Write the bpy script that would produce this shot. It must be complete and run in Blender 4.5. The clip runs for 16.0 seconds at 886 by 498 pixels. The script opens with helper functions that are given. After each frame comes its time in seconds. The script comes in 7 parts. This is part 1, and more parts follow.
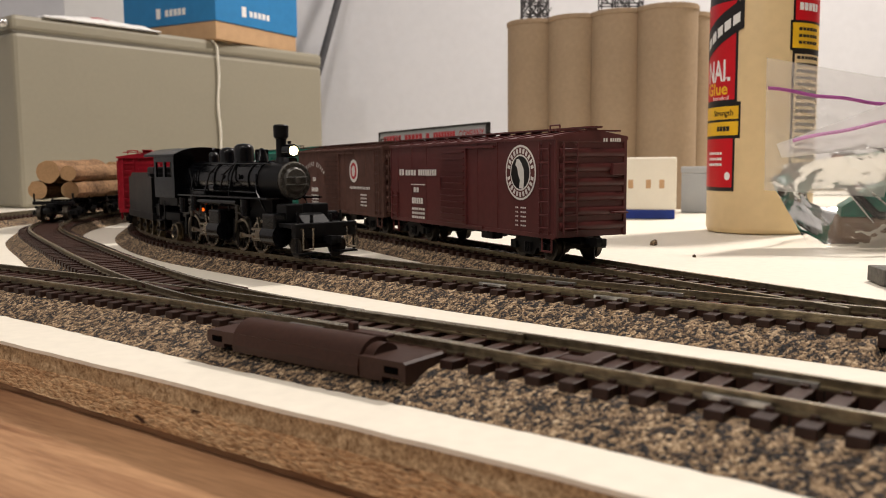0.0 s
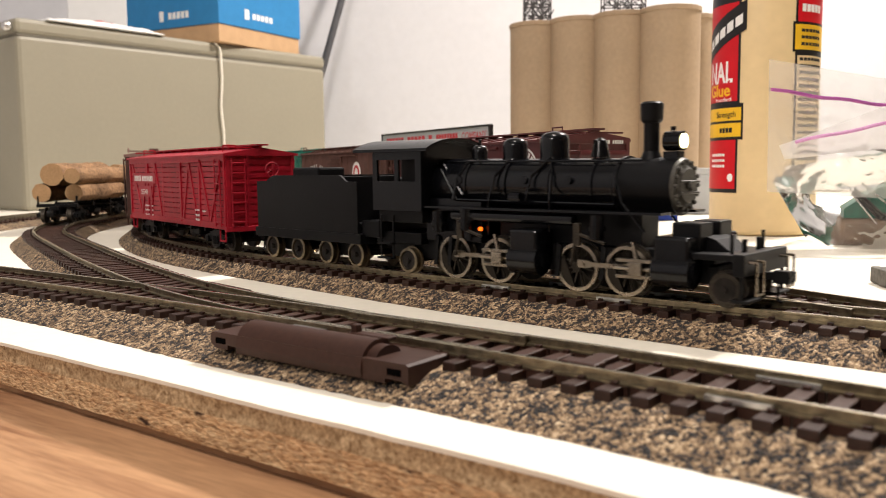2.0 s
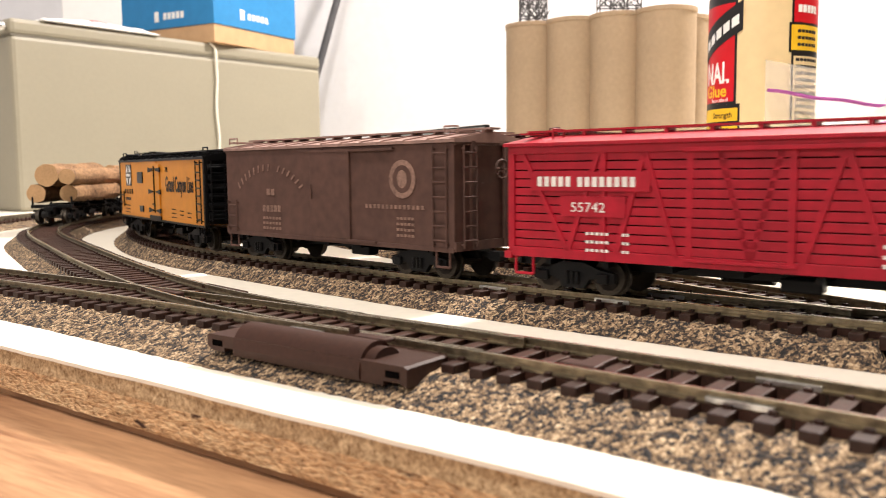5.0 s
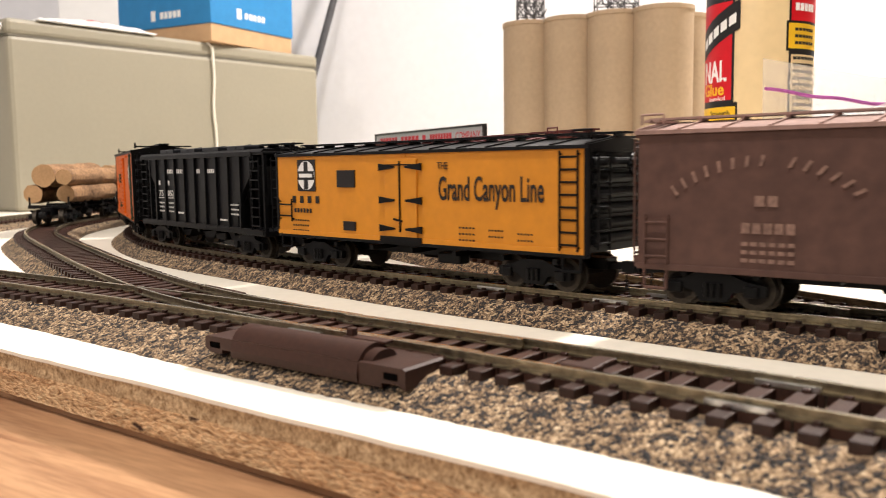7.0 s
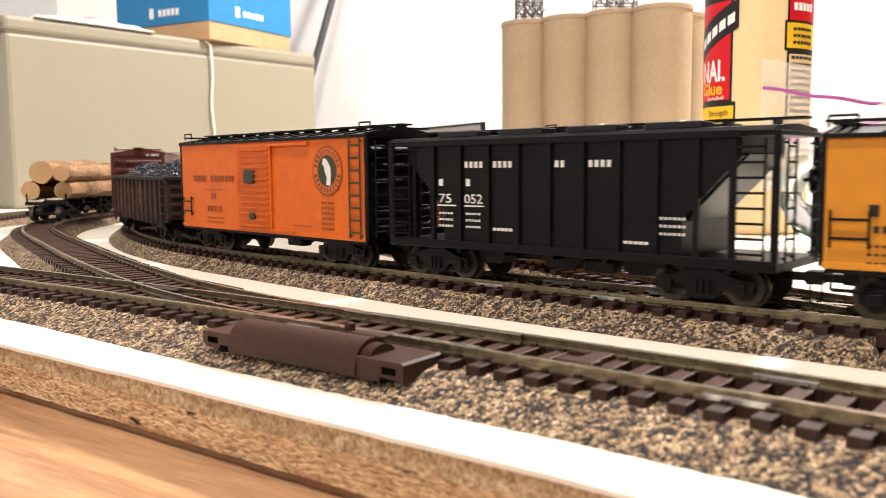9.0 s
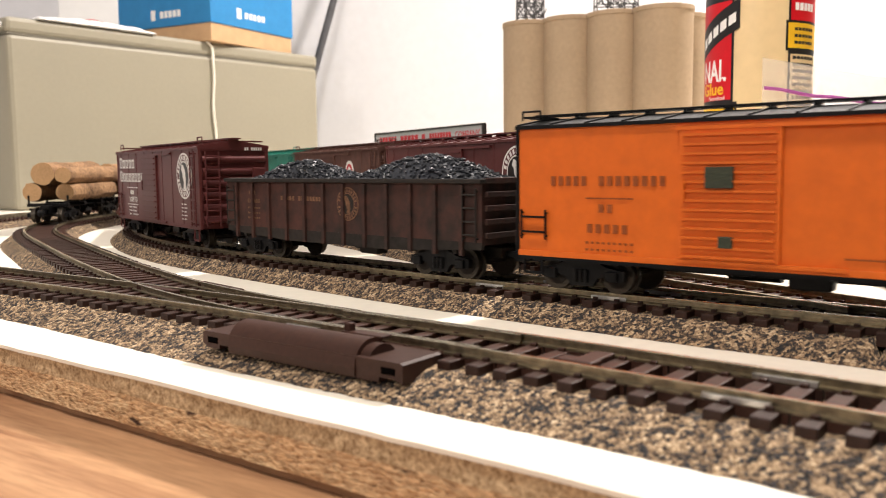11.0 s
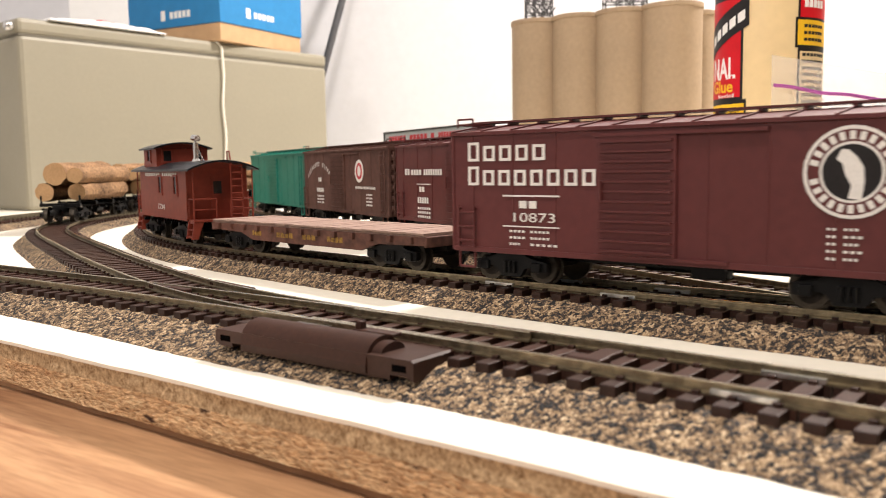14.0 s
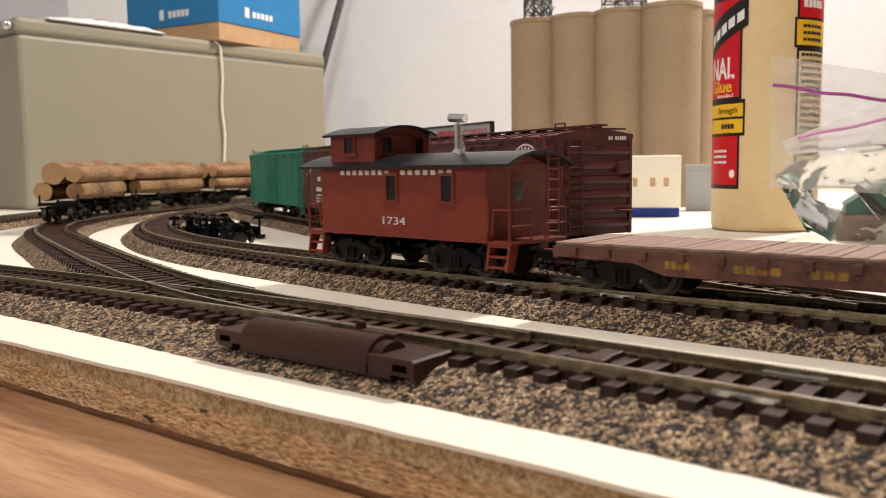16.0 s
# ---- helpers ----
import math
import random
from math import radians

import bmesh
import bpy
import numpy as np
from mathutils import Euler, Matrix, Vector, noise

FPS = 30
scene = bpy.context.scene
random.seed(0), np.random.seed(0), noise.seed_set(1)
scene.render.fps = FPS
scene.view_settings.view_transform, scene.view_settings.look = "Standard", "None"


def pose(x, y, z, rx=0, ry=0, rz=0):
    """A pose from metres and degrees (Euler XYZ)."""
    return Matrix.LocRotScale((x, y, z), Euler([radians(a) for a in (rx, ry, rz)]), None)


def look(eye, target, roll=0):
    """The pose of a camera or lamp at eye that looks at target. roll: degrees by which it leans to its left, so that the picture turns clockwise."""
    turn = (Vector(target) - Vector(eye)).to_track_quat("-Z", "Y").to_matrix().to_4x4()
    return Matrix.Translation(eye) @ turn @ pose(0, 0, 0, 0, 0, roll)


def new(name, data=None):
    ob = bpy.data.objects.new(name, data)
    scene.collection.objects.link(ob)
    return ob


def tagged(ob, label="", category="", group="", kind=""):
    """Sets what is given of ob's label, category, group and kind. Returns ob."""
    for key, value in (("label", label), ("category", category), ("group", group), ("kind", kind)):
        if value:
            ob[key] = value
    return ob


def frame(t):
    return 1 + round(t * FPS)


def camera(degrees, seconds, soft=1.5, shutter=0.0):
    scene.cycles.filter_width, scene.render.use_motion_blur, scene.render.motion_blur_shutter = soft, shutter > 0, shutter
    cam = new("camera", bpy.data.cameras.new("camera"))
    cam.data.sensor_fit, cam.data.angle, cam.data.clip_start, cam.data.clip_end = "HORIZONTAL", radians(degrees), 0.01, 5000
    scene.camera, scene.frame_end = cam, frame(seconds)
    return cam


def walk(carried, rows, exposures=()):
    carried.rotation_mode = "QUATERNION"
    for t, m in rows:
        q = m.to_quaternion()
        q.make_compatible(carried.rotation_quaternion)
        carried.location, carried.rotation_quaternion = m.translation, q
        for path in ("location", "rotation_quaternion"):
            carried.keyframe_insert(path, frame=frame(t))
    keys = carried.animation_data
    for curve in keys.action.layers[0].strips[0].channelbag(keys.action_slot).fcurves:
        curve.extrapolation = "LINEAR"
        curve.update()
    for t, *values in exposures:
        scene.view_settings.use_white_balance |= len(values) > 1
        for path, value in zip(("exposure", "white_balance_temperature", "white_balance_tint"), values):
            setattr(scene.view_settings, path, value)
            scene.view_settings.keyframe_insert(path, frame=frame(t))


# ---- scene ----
# Model railway in HO scale, true metres; lengths in the builders below are millimetres.
MM = 0.001
cam = camera(56.05, 16.0, soft=0.75, shutter=0.25)
cam.data.dof.use_dof, cam.data.dof.focus_distance, cam.data.dof.aperture_fstop = True, 0.285, 32.0


def eye(x, y, z, pitch, lean, yaw):
    return pose(x, y, z, 90 - pitch, 0, yaw) @ pose(0, 0, 0, 0, 0, lean)


EYE_ROWS = [
    (0, -0.00000, -0.00000, 0.04437, 5.695, -0.485, -0.000),
    (0.5, -0.00011, -0.00008, 0.04451, 5.686, -0.596, -0.022),
    (1, 0.00042, -0.00102, 0.04461, 5.679, -0.638, 0.237),
    (1.5, 0.00035, -0.00076, 0.04436, 5.595, -0.630, 0.302),
    (2, 0.00010, -0.00049, 0.04453, 5.570, -0.593, 0.208),
    (2.5, 0.00004, -0.00019, 0.04520, 5.603, -0.702, 0.109),
    (3, -0.00070, 0.00083, 0.04516, 5.618, -0.694, -0.080),
    (3.5, -0.00036, 0.00034, 0.04506, 5.609, -0.755, -0.074),
    (4, -0.00034, 0.00003, 0.04480, 5.532, -0.626, -0.057),
    (6.5, -0.00085, 0.00116, 0.04462, 5.625, -0.694, -0.222),
    (7, -0.00051, 0.00086, 0.04522, 5.652, -0.770, -0.250),
    (7.5, -0.00075, 0.00098, 0.04480, 5.623, -0.722, -0.317),
    (8, -0.00106, 0.00173, 0.04355, 5.659, -0.603, -0.341),
    (8.5, -0.00096, 0.00139, 0.04421, 5.605, -0.554, -0.476),
    (9, -0.00071, 0.00093, 0.04426, 5.677, -0.527, -0.420),
    (11.5, -0.00017, 0.00088, 0.04396, 5.580, -0.647, -0.265),
    (12, -0.00055, 0.00088, 0.04398, 5.578, -0.664, -0.396),
    (12.5, 0.00010, -0.00125, 0.04484, 5.739, -0.845, 0.133),
    (13, -0.00004, -0.00139, 0.04506, 5.648, -0.974, 0.482),
    (13.5, -0.00025, -0.00072, 0.04454, 5.581, -0.944, 0.461),
    (14, -0.00034, -0.00054, 0.04414, 5.691, -0.868, 0.359),
    (14.5, -0.00003, -0.00075, 0.04412, 5.679, -0.859, 0.375),
    (15, -0.00014, -0.00058, 0.04397, 5.695, -0.814, 0.320),
    (15.5, -0.00022, -0.00048, 0.04427, 5.729, -0.855, 0.320),
    (16, -0.00075, -0.00021, 0.04418, 5.722, -0.813, 0.250),
]
EXPOSURES = [(0.0, -0.38), (1.0, -0.3), (1.5, -0.18), (2.0, 0.24), (2.5, 0.74), (3.0, 0.87), (3.5, 0.85), (4.0, 0.78), (6.5, 0.70), (7.5, 0.36), (8.0, 0.36), (8.5, 0.58), (9.0, 0.80), (11.3, 0.50), (11.5, 0.54),
             (12.0, 0.76), (13.5, 0.68), (14.0, 0.55), (14.5, 0.40), (15.0, 0.14), (15.5, -0.08), (16.0, -0.10)]
walk(cam, [(r[0], eye(*r[1:])) for r in EYE_ROWS], EXPOSURES)

# ---- light: warm ceiling lamps of the room ----
world = bpy.data.worlds.new("world")
scene.world = world
world.use_nodes = True
world.node_tree.nodes["Background"].inputs[0].default_value = (1.0, 0.9, 0.8, 1)
world.node_tree.nodes["Background"].inputs[1].default_value = 0.0


def ceiling_lamp(x, y, z, size, watts, color, target):
    d = bpy.data.lights.new("ceiling_lamp_light", "AREA")
    d.shape, d.size, d.energy, d.color = "DISK", size, watts, color
    ob = new("ceiling_lamp_light", d)
    ob.matrix_world = look((x, y, z), target)
    return ob


WARM = (1.0, 0.915, 0.85)
ceiling_lamp(0.74, 0.93, 1.20, 0.16, 30.0, WARM, (0.32, 0.66, 0))
ceiling_lamp(-0.15, -0.12, 1.44, 0.2, 13.0, WARM, (-0.05, 0.25, 0))
ceiling_lamp(-0.955, -1.115, 1.02, 0.12, 8.0, WARM, (0.0, 0.9, 0.1))


# ---- materials ----
def mat(name, color, rough=0.5, metal=0.0, vary=0.12, scale=300.0, bump=0.15, fine=4.0, spec=0.32, second=None, alpha=None):
    """A surface with stains at a large scale, grain at a small one, and fine relief."""
    m = bpy.data.materials.new(name)
    m.use_nodes = True
    nt = m.node_tree
    b = nt.nodes["Principled BSDF"]
    b.inputs["Roughness"].default_value, b.inputs["Metallic"].default_value = rough, metal
    b.inputs["Specular IOR Level"].default_value = spec
    co = nt.nodes.new("ShaderNodeTexCoord")
    n1, n2 = nt.nodes.new("ShaderNodeTexNoise"), nt.nodes.new("ShaderNodeTexNoise")
    for n, s, dt in ((n1, scale / fine, 5), (n2, scale * fine, 3)):
        n.inputs["Scale"].default_value, n.inputs["Detail"].default_value = s, dt
        nt.links.new(co.outputs["Object"], n.inputs["Vector"])
    mx = nt.nodes.new("ShaderNodeMix")
    mx.data_type = "RGBA"
    a = Vector(color)
    c2 = Vector(second) if second else a * (1 - 2 * vary)
    mx.inputs[6].default_value, mx.inputs[7].default_value = (*(a * (1 + vary)), 1), (*c2, 1)
    add = nt.nodes.new("ShaderNodeMath")
    add.operation = "ADD"
    sc = nt.nodes.new("ShaderNodeMath")
    sc.operation, sc.inputs[1].default_value = "MULTIPLY", 0.5
    nt.links.new(n1.outputs["Fac"], add.inputs[0])
    nt.links.new(n2.outputs["Fac"], add.inputs[1])
    nt.links.new(add.outputs[0], sc.inputs[0])
    ramp = nt.nodes.new("ShaderNodeMapRange")
    ramp.inputs["From Min"].default_value, ramp.inputs["From Max"].default_value = 0.35, 0.65
    nt.links.new(sc.outputs[0], ramp.inputs["Value"])
    nt.links.new(ramp.outputs["Result"], mx.inputs[0])
    nt.links.new(mx.outputs[2], b.inputs["Base Color"])
    rr = nt.nodes.new("ShaderNodeMapRange")
    rr.inputs["To Min"].default_value, rr.inputs["To Max"].default_value = max(0.03, rough - 0.08), min(1, rough + 0.08)
    nt.links.new(n1.outputs["Fac"], rr.inputs["Value"])
    nt.links.new(rr.outputs["Result"], b.inputs["Roughness"])
    bp = nt.nodes.new("ShaderNodeBump")
    bp.inputs["Strength"].default_value, bp.inputs["Distance"].default_value = bump, 0.0002
    nt.links.new(n2.outputs["Fac"], bp.inputs["Height"])
    nt.links.new(bp.outputs["Normal"], b.inputs["Normal"])
    return m


def nodes_of(m):
    return m.node_tree, m.node_tree.nodes["Principled BSDF"]


def cork_material():
    """Cork crumbs: tan, brown and near-black grains a millimetre across."""
    m = mat("cork", (0.30, 0.19, 0.10), 0.9, vary=0.2, scale=900, bump=0.3)
    nt, b = nodes_of(m)
    co = nt.nodes.new("ShaderNodeTexCoord")
    v = nt.nodes.new("ShaderNodeTexVoronoi")
    v.inputs["Scale"].default_value = 1250
    nt.links.new(co.outputs["Object"], v.inputs["Vector"])
    sep = nt.nodes.new("ShaderNodeSeparateColor")
    nt.links.new(v.outputs["Color"], sep.inputs[0])
    v2 = nt.nodes.new("ShaderNodeTexVoronoi")
    v2.inputs["Scale"].default_value = 2900
    nt.links.new(co.outputs["Object"], v2.inputs["Vector"])
    sep2, blend = nt.nodes.new("ShaderNodeSeparateColor"), nt.nodes.new("ShaderNodeMix")
    nt.links.new(v2.outputs["Color"], sep2.inputs[0])
    blend.inputs[0].default_value = 0.38
    nt.links.new(sep.outputs[0], blend.inputs[2])
    nt.links.new(sep2.outputs[0], blend.inputs[3])
    big = nt.nodes.new("ShaderNodeTexNoise")
    big.inputs["Scale"].default_value, big.inputs["Detail"].default_value = 260, 4
    nt.links.new(co.outputs["Object"], big.inputs["Vector"])
    add = nt.nodes.new("ShaderNodeMath")
    add.operation = "ADD"
    shift = nt.nodes.new("ShaderNodeMapRange")
    for k, val in zip(("From Min", "From Max", "To Min", "To Max"), (0.3, 0.7, -0.14, 0.14)):
        shift.inputs[k].default_value = val
    nt.links.new(big.outputs["Fac"], shift.inputs["Value"])
    nt.links.new(blend.outputs[0], add.inputs[0])
    nt.links.new(shift.outputs[0], add.inputs[1])
    r = nt.nodes.new("ShaderNodeValToRGB")
    e = r.color_ramp.elements
    e[0].position, e[0].color = 0.0, (0.014, 0.013, 0.013, 1)
    e[1].position, e[1].color = 1.0, (0.56, 0.44, 0.29, 1)
    for p, c in ((0.36, (0.022, 0.020, 0.020, 1)), (0.43, (0.065, 0.043, 0.028, 1)), (0.53, (0.16, 0.105, 0.062, 1)), (0.66, (0.25, 0.17, 0.10, 1)), (0.80, (0.40, 0.28, 0.165, 1))):
        x = e.new(p)
        x.color = c
    nt.links.new(add.outputs[0], r.inputs[0])
    nt.links.new(r.outputs[0], b.inputs["Base Color"])
    bp = nt.nodes.new("ShaderNodeBump")
    bp.inputs["Strength"].default_value, bp.inputs["Distance"].default_value = 0.7, 0.0006
    bp.invert = True
    nt.links.new(v.outputs["Distance"], bp.inputs["Height"])
    nt.links.new(bp.outputs["Normal"], b.inputs["Normal"])
    return m


def wood_material(name, light, dark, along, ring=38.0, rough=0.55):
    """Sawn softwood whose grain runs along the direction given in the table's plane."""
    m = mat(name, light, rough, vary=0.05, scale=200, bump=0.1)
    nt, b = nodes_of(m)
    co, mp = nt.nodes.new("ShaderNodeTexCoord"), nt.nodes.new("ShaderNodeMapping")
    mp.inputs["Rotation"].default_value = (0, 0, -along)
    nt.links.new(co.outputs["Object"], mp.inputs["Vector"])
    mp2 = nt.nodes.new("ShaderNodeMapping")
    mp2.inputs["Scale"].default_value = (0.07, 1.0, 0.6)
    nt.links.new(mp.outputs[0], mp2.inputs["Vector"])
    w = nt.nodes.new("ShaderNodeTexNoise")
    w.inputs["Scale"].default_value, w.inputs["Detail"].default_value, w.inputs["Distortion"].default_value = ring * 2.2, 3, 0.4
    nt.links.new(mp2.outputs[0], w.inputs["Vector"])
    f2 = nt.nodes.new("ShaderNodeTexNoise")
    f2.inputs["Scale"].default_value, f2.inputs["Detail"].default_value = 1400, 3
    mp3 = nt.nodes.new("ShaderNodeMapping")
    mp3.inputs["Scale"].default_value = (0.07, 0.7, 0.7)
    nt.links.new(mp.outputs[0], mp3.inputs["Vector"])
    nt.links.new(mp3.outputs[0], f2.inputs["Vector"])
    r = nt.nodes.new("ShaderNodeValToRGB")
    e = r.color_ramp.elements
    e[0].position, e[0].color = 0.40, (*light, 1)
    e[1].position, e[1].color = 0.56, (*dark, 1)
    x = e.new(0.59)
    x.color = (*light, 1)
    nt.links.new(w.outputs["Fac"], r.inputs[0])
    mx = nt.nodes.new("ShaderNodeMix")
    mx.data_type, mx.blend_type = "RGBA", "MULTIPLY"
    mx.inputs[0].default_value = 0.45
    nt.links.new(r.outputs[0], mx.inputs[6])
    g = nt.nodes.new("ShaderNodeValToRGB")
    g.color_ramp.elements[0].position, g.color_ramp.elements[0].color = 0.35, (0.55, 0.5, 0.45, 1)
    g.color_ramp.elements[1].position = 0.6
    nt.links.new(f2.outputs["Fac"], g.inputs[0])
    nt.links.new(g.outputs[0], mx.inputs[7])
    nt.links.new(mx.outputs[2], b.inputs["Base Color"])
    return m


def board_material(along):
    """Cut edge of strand board: tan flakes lying along the edge, pits with painted shade and pale splinters."""
    m = mat("strand_board", (0.36, 0.22, 0.12), 0.85, vary=0.2, scale=500, bump=0.5)
    nt, b = nodes_of(m)
    co, mp, mp2 = nt.nodes.new("ShaderNodeTexCoord"), nt.nodes.new("ShaderNodeMapping"), nt.nodes.new("ShaderNodeMapping")
    mp.inputs["Rotation"].default_value = (0, 0, -along)
    mp2.inputs["Scale"].default_value = (0.42, 1.0, 1.15)
    nt.links.new(co.outputs["Object"], mp.inputs["Vector"])
    nt.links.new(mp.outputs[0], mp2.inputs["Vector"])
    n = nt.nodes.new("ShaderNodeTexNoise")
    n.inputs["Scale"].default_value, n.inputs["Detail"].default_value, n.inputs["Distortion"].default_value = 1250, 7, 0.35
    v = nt.nodes.new("ShaderNodeTexVoronoi")
    v.inputs["Scale"].default_value = 1300
    nt.links.new(mp2.outputs[0], n.inputs["Vector"])
    nt.links.new(mp2.outputs[0], v.inputs["Vector"])
    r = nt.nodes.new("ShaderNodeValToRGB")
    e = r.color_ramp.elements
    e[0].position, e[0].color = 0.27, (0.08, 0.04, 0.018, 1)
    e[1].position, e[1].color = 0.78, (0.86, 0.66, 0.40, 1)
    for p, c in ((0.36, (0.46, 0.28, 0.145, 1)), (0.46, (0.66, 0.44, 0.24, 1)), (0.6, (0.76, 0.54, 0.31, 1))):
        x = e.new(p)
        x.color = c
    nt.links.new(n.outputs["Fac"], r.inputs[0])
    mx = nt.nodes.new("ShaderNodeMix")
    mx.data_type, mx.blend_type = "RGBA", "MULTIPLY"
    mx.inputs[0].default_value = 0.35
    nt.links.new(r.outputs[0], mx.inputs[6])
    grey = nt.nodes.new("ShaderNodeSeparateColor")
    nt.links.new(v.outputs["Color"], grey.inputs[0])
    nt.links.new(grey.outputs[0], mx.inputs[7])
    # broken-out pits, their shade painted as dark spots, and reddish splinters
    pit, lim, pm = nt.nodes.new("ShaderNodeTexNoise"), nt.nodes.new("ShaderNodeMapRange"), nt.nodes.new("ShaderNodeMix")
    pit.inputs["Scale"].default_value, pit.inputs["Detail"].default_value = 230, 5
    nt.links.new(mp2.outputs[0], pit.inputs["Vector"])
    lim.inputs["From Min"].default_value, lim.inputs["From Max"].default_value = 0.68, 0.74
    nt.links.new(pit.outputs["Fac"], lim.inputs["Value"])
    pm.data_type = "RGBA"
    pm.inputs[7].default_value = (0.045, 0.018, 0.010, 1)
    tone, tm = nt.nodes.new("ShaderNodeMapRange"), nt.nodes.new("ShaderNodeMix")
    tone.inputs["From Min"].default_value, tone.inputs["From Max"].default_value, tone.inputs["To Max"].default_value = 0.62, 0.36, 0.3
    soft = nt.nodes.new("ShaderNodeTexNoise")
    soft.inputs["Scale"].default_value, soft.inputs["Detail"].default_value = 120, 6
    nt.links.new(mp2.outputs[0], soft.inputs["Vector"])
    nt.links.new(soft.outputs["Fac"], tone.inputs["Value"])
    tm.data_type, tm.blend_type = "RGBA", "MULTIPLY"
    tm.inputs[7].default_value = (0.72, 0.50, 0.38, 1)
    nt.links.new(tone.outputs["Result"], tm.inputs[0])
    nt.links.new(mx.outputs[2], tm.inputs[6])
    nt.links.new(tm.outputs[2], pm.inputs[6])
    nt.links.new(lim.outputs["Result"], pm.inputs[0])
    nt.links.new(pm.outputs[2], b.inputs["Base Color"])
    bp = nt.nodes.new("ShaderNodeBump")
    bp.inputs["Strength"].default_value, bp.inputs["Distance"].default_value = 1.0, 0.0008
    nt.links.new(n.outputs["Fac"], bp.inputs["Height"])
    nt.links.new(bp.outputs["Normal"], b.inputs["Normal"])
    return m


EDGE = math.atan2(-69.1, 93.0)  # direction of the table's front edge
WHITE_TOP = mat("white_board", (0.80, 0.75, 0.64), 0.55, vary=0.03, scale=60, bump=0.05)
WALL = mat("wall_paint", (0.60, 0.60, 0.62), 0.85, vary=0.02, scale=20, bump=0.1)
CEIL = mat("ceiling_paint", (0.42, 0.40, 0.38), 0.9, vary=0.02, scale=20)
UNSEEN_WALL = mat("brown_panelling", (0.20, 0.15, 0.11), 0.7, vary=0.15, scale=30)
FLOOR = mat("floor_carpet", (0.12, 0.10, 0.085), 0.95, vary=0.2, scale=60)
CORK = cork_material()
PINE = wood_material("pine", (0.44, 0.25, 0.13), (0.25, 0.12, 0.058), 0.06, 34)
BOARD = board_material(EDGE)
BOARD_TOP = mat("fibre_layer", (0.54, 0.41, 0.25), 0.9, vary=0.22, scale=1000, bump=1.0, fine=1.6, second=(0.20, 0.12, 0.055))
TIE = mat("tie_plastic", (0.042, 0.018, 0.012), 0.45, vary=0.25, scale=400, bump=0.25, spec=0.24)
RAIL = mat("nickel_rail", (0.33, 0.28, 0.19), 0.40, 1.0, vary=0.25, scale=120, bump=0.2)
RAIL_TOP = mat("rail_head", (0.78, 0.71, 0.56), 0.25, 1.0, vary=0.12, scale=90, bump=0.05)
JOINER = mat("steel_joiner", (0.62, 0.63, 0.62), 0.3, 1.0, vary=0.1)
BROWN_PLASTIC = mat("brown_plastic", (0.040, 0.016, 0.010), 0.52, vary=0.12, scale=200, bump=0.15, spec=0.24)
BLACK = mat("black_paint", (0.003, 0.003, 0.0036), 0.42, vary=0.2, scale=200, bump=0.1, spec=0.2)
SATIN_BLACK = mat("satin_black", (0.003, 0.0034, 0.0045), 0.22, vary=0.2, scale=150, bump=0.06, spec=0.34)
STEEL = mat("wheel_steel", (0.065, 0.055, 0.044), 0.4, 0.8, vary=0.2)
NICKEL = mat("nickel", (0.40, 0.35, 0.28), 0.28, 1.0, vary=0.12)
SILVER = mat("silver", (0.75, 0.74, 0.72), 0.25, 0.9, vary=0.08)
OXIDE = mat("mineral_red", (0.105, 0.027, 0.026), 0.40, vary=0.08, scale=90, bump=0.08)
OXIDE_OLD = mat("old_oxide", (0.105, 0.048, 0.036), 0.75, vary=0.15, scale=70, bump=0.15)
NP_BROWN = mat("dull_brown", (0.092, 0.046, 0.035), 0.75, vary=0.15, scale=60, bump=0.2)
# roof in a paler brown than the body
NP_ROOF = mat("dusty_roof", (0.30, 0.19, 0.16), 0.85, vary=0.15, scale=60, bump=0.2)
RED = mat("bright_red", (0.36, 0.008, 0.022), 0.45, vary=0.12, scale=80, bump=0.1)
RED_SHADE = mat("dark_red_inside", (0.035, 0.003, 0.005), 0.7, vary=0.2)
YELLOW = mat("reefer_yellow", (0.62, 0.24, 0.018), 0.48, vary=0.05, scale=70, bump=0.08)
ORANGE = mat("reefer_orange", (0.66, 0.13, 0.010), 0.5, vary=0.06, scale=70, bump=0.08)
GREEN = mat("teal_green", (0.020, 0.19, 0.14), 0.5, vary=0.1, scale=80, bump=0.08)
CABOOSE = mat("caboose_red", (0.21, 0.036, 0.020), 0.5, vary=0.1, scale=80, bump=0.1)
GREY_ROOF = mat("dark_grey_roof", (0.012, 0.013, 0.016), 0.32, vary=0.15)
GON = mat("weathered_gondola", (0.062, 0.022, 0.016), 0.75, vary=0.2, scale=60, bump=0.2, second=(0.016, 0.012, 0.010))
GRIME = mat("grime", (0.022, 0.017, 0.014), 0.8, vary=0.25, scale=100, bump=0.2)
DECK = mat("deck_wood", (0.30, 0.20, 0.16), 0.8, vary=0.15, scale=120, bump=0.3)
FLAT_SIDE = mat("rusty_sill", (0.12, 0.05, 0.035), 0.7, vary=0.25, scale=100, bump=0.2)
COAL = mat("coal", (0.030, 0.033, 0.040), 0.40, vary=0.3, scale=300, bump=0.4)
LETTER = mat("white_lettering", (0.74, 0.72, 0.68), 0.6, vary=0.05)
LETTER_OLD = mat("faded_lettering", (0.25, 0.15, 0.115), 0.7, vary=0.25, scale=200)
LETTER_DIM = mat("worn_gold_lettering", (0.17, 0.085, 0.045), 0.7, vary=0.25, scale=200)
INK = mat("black_lettering", (0.020, 0.016, 0.014), 0.6, vary=0.1)
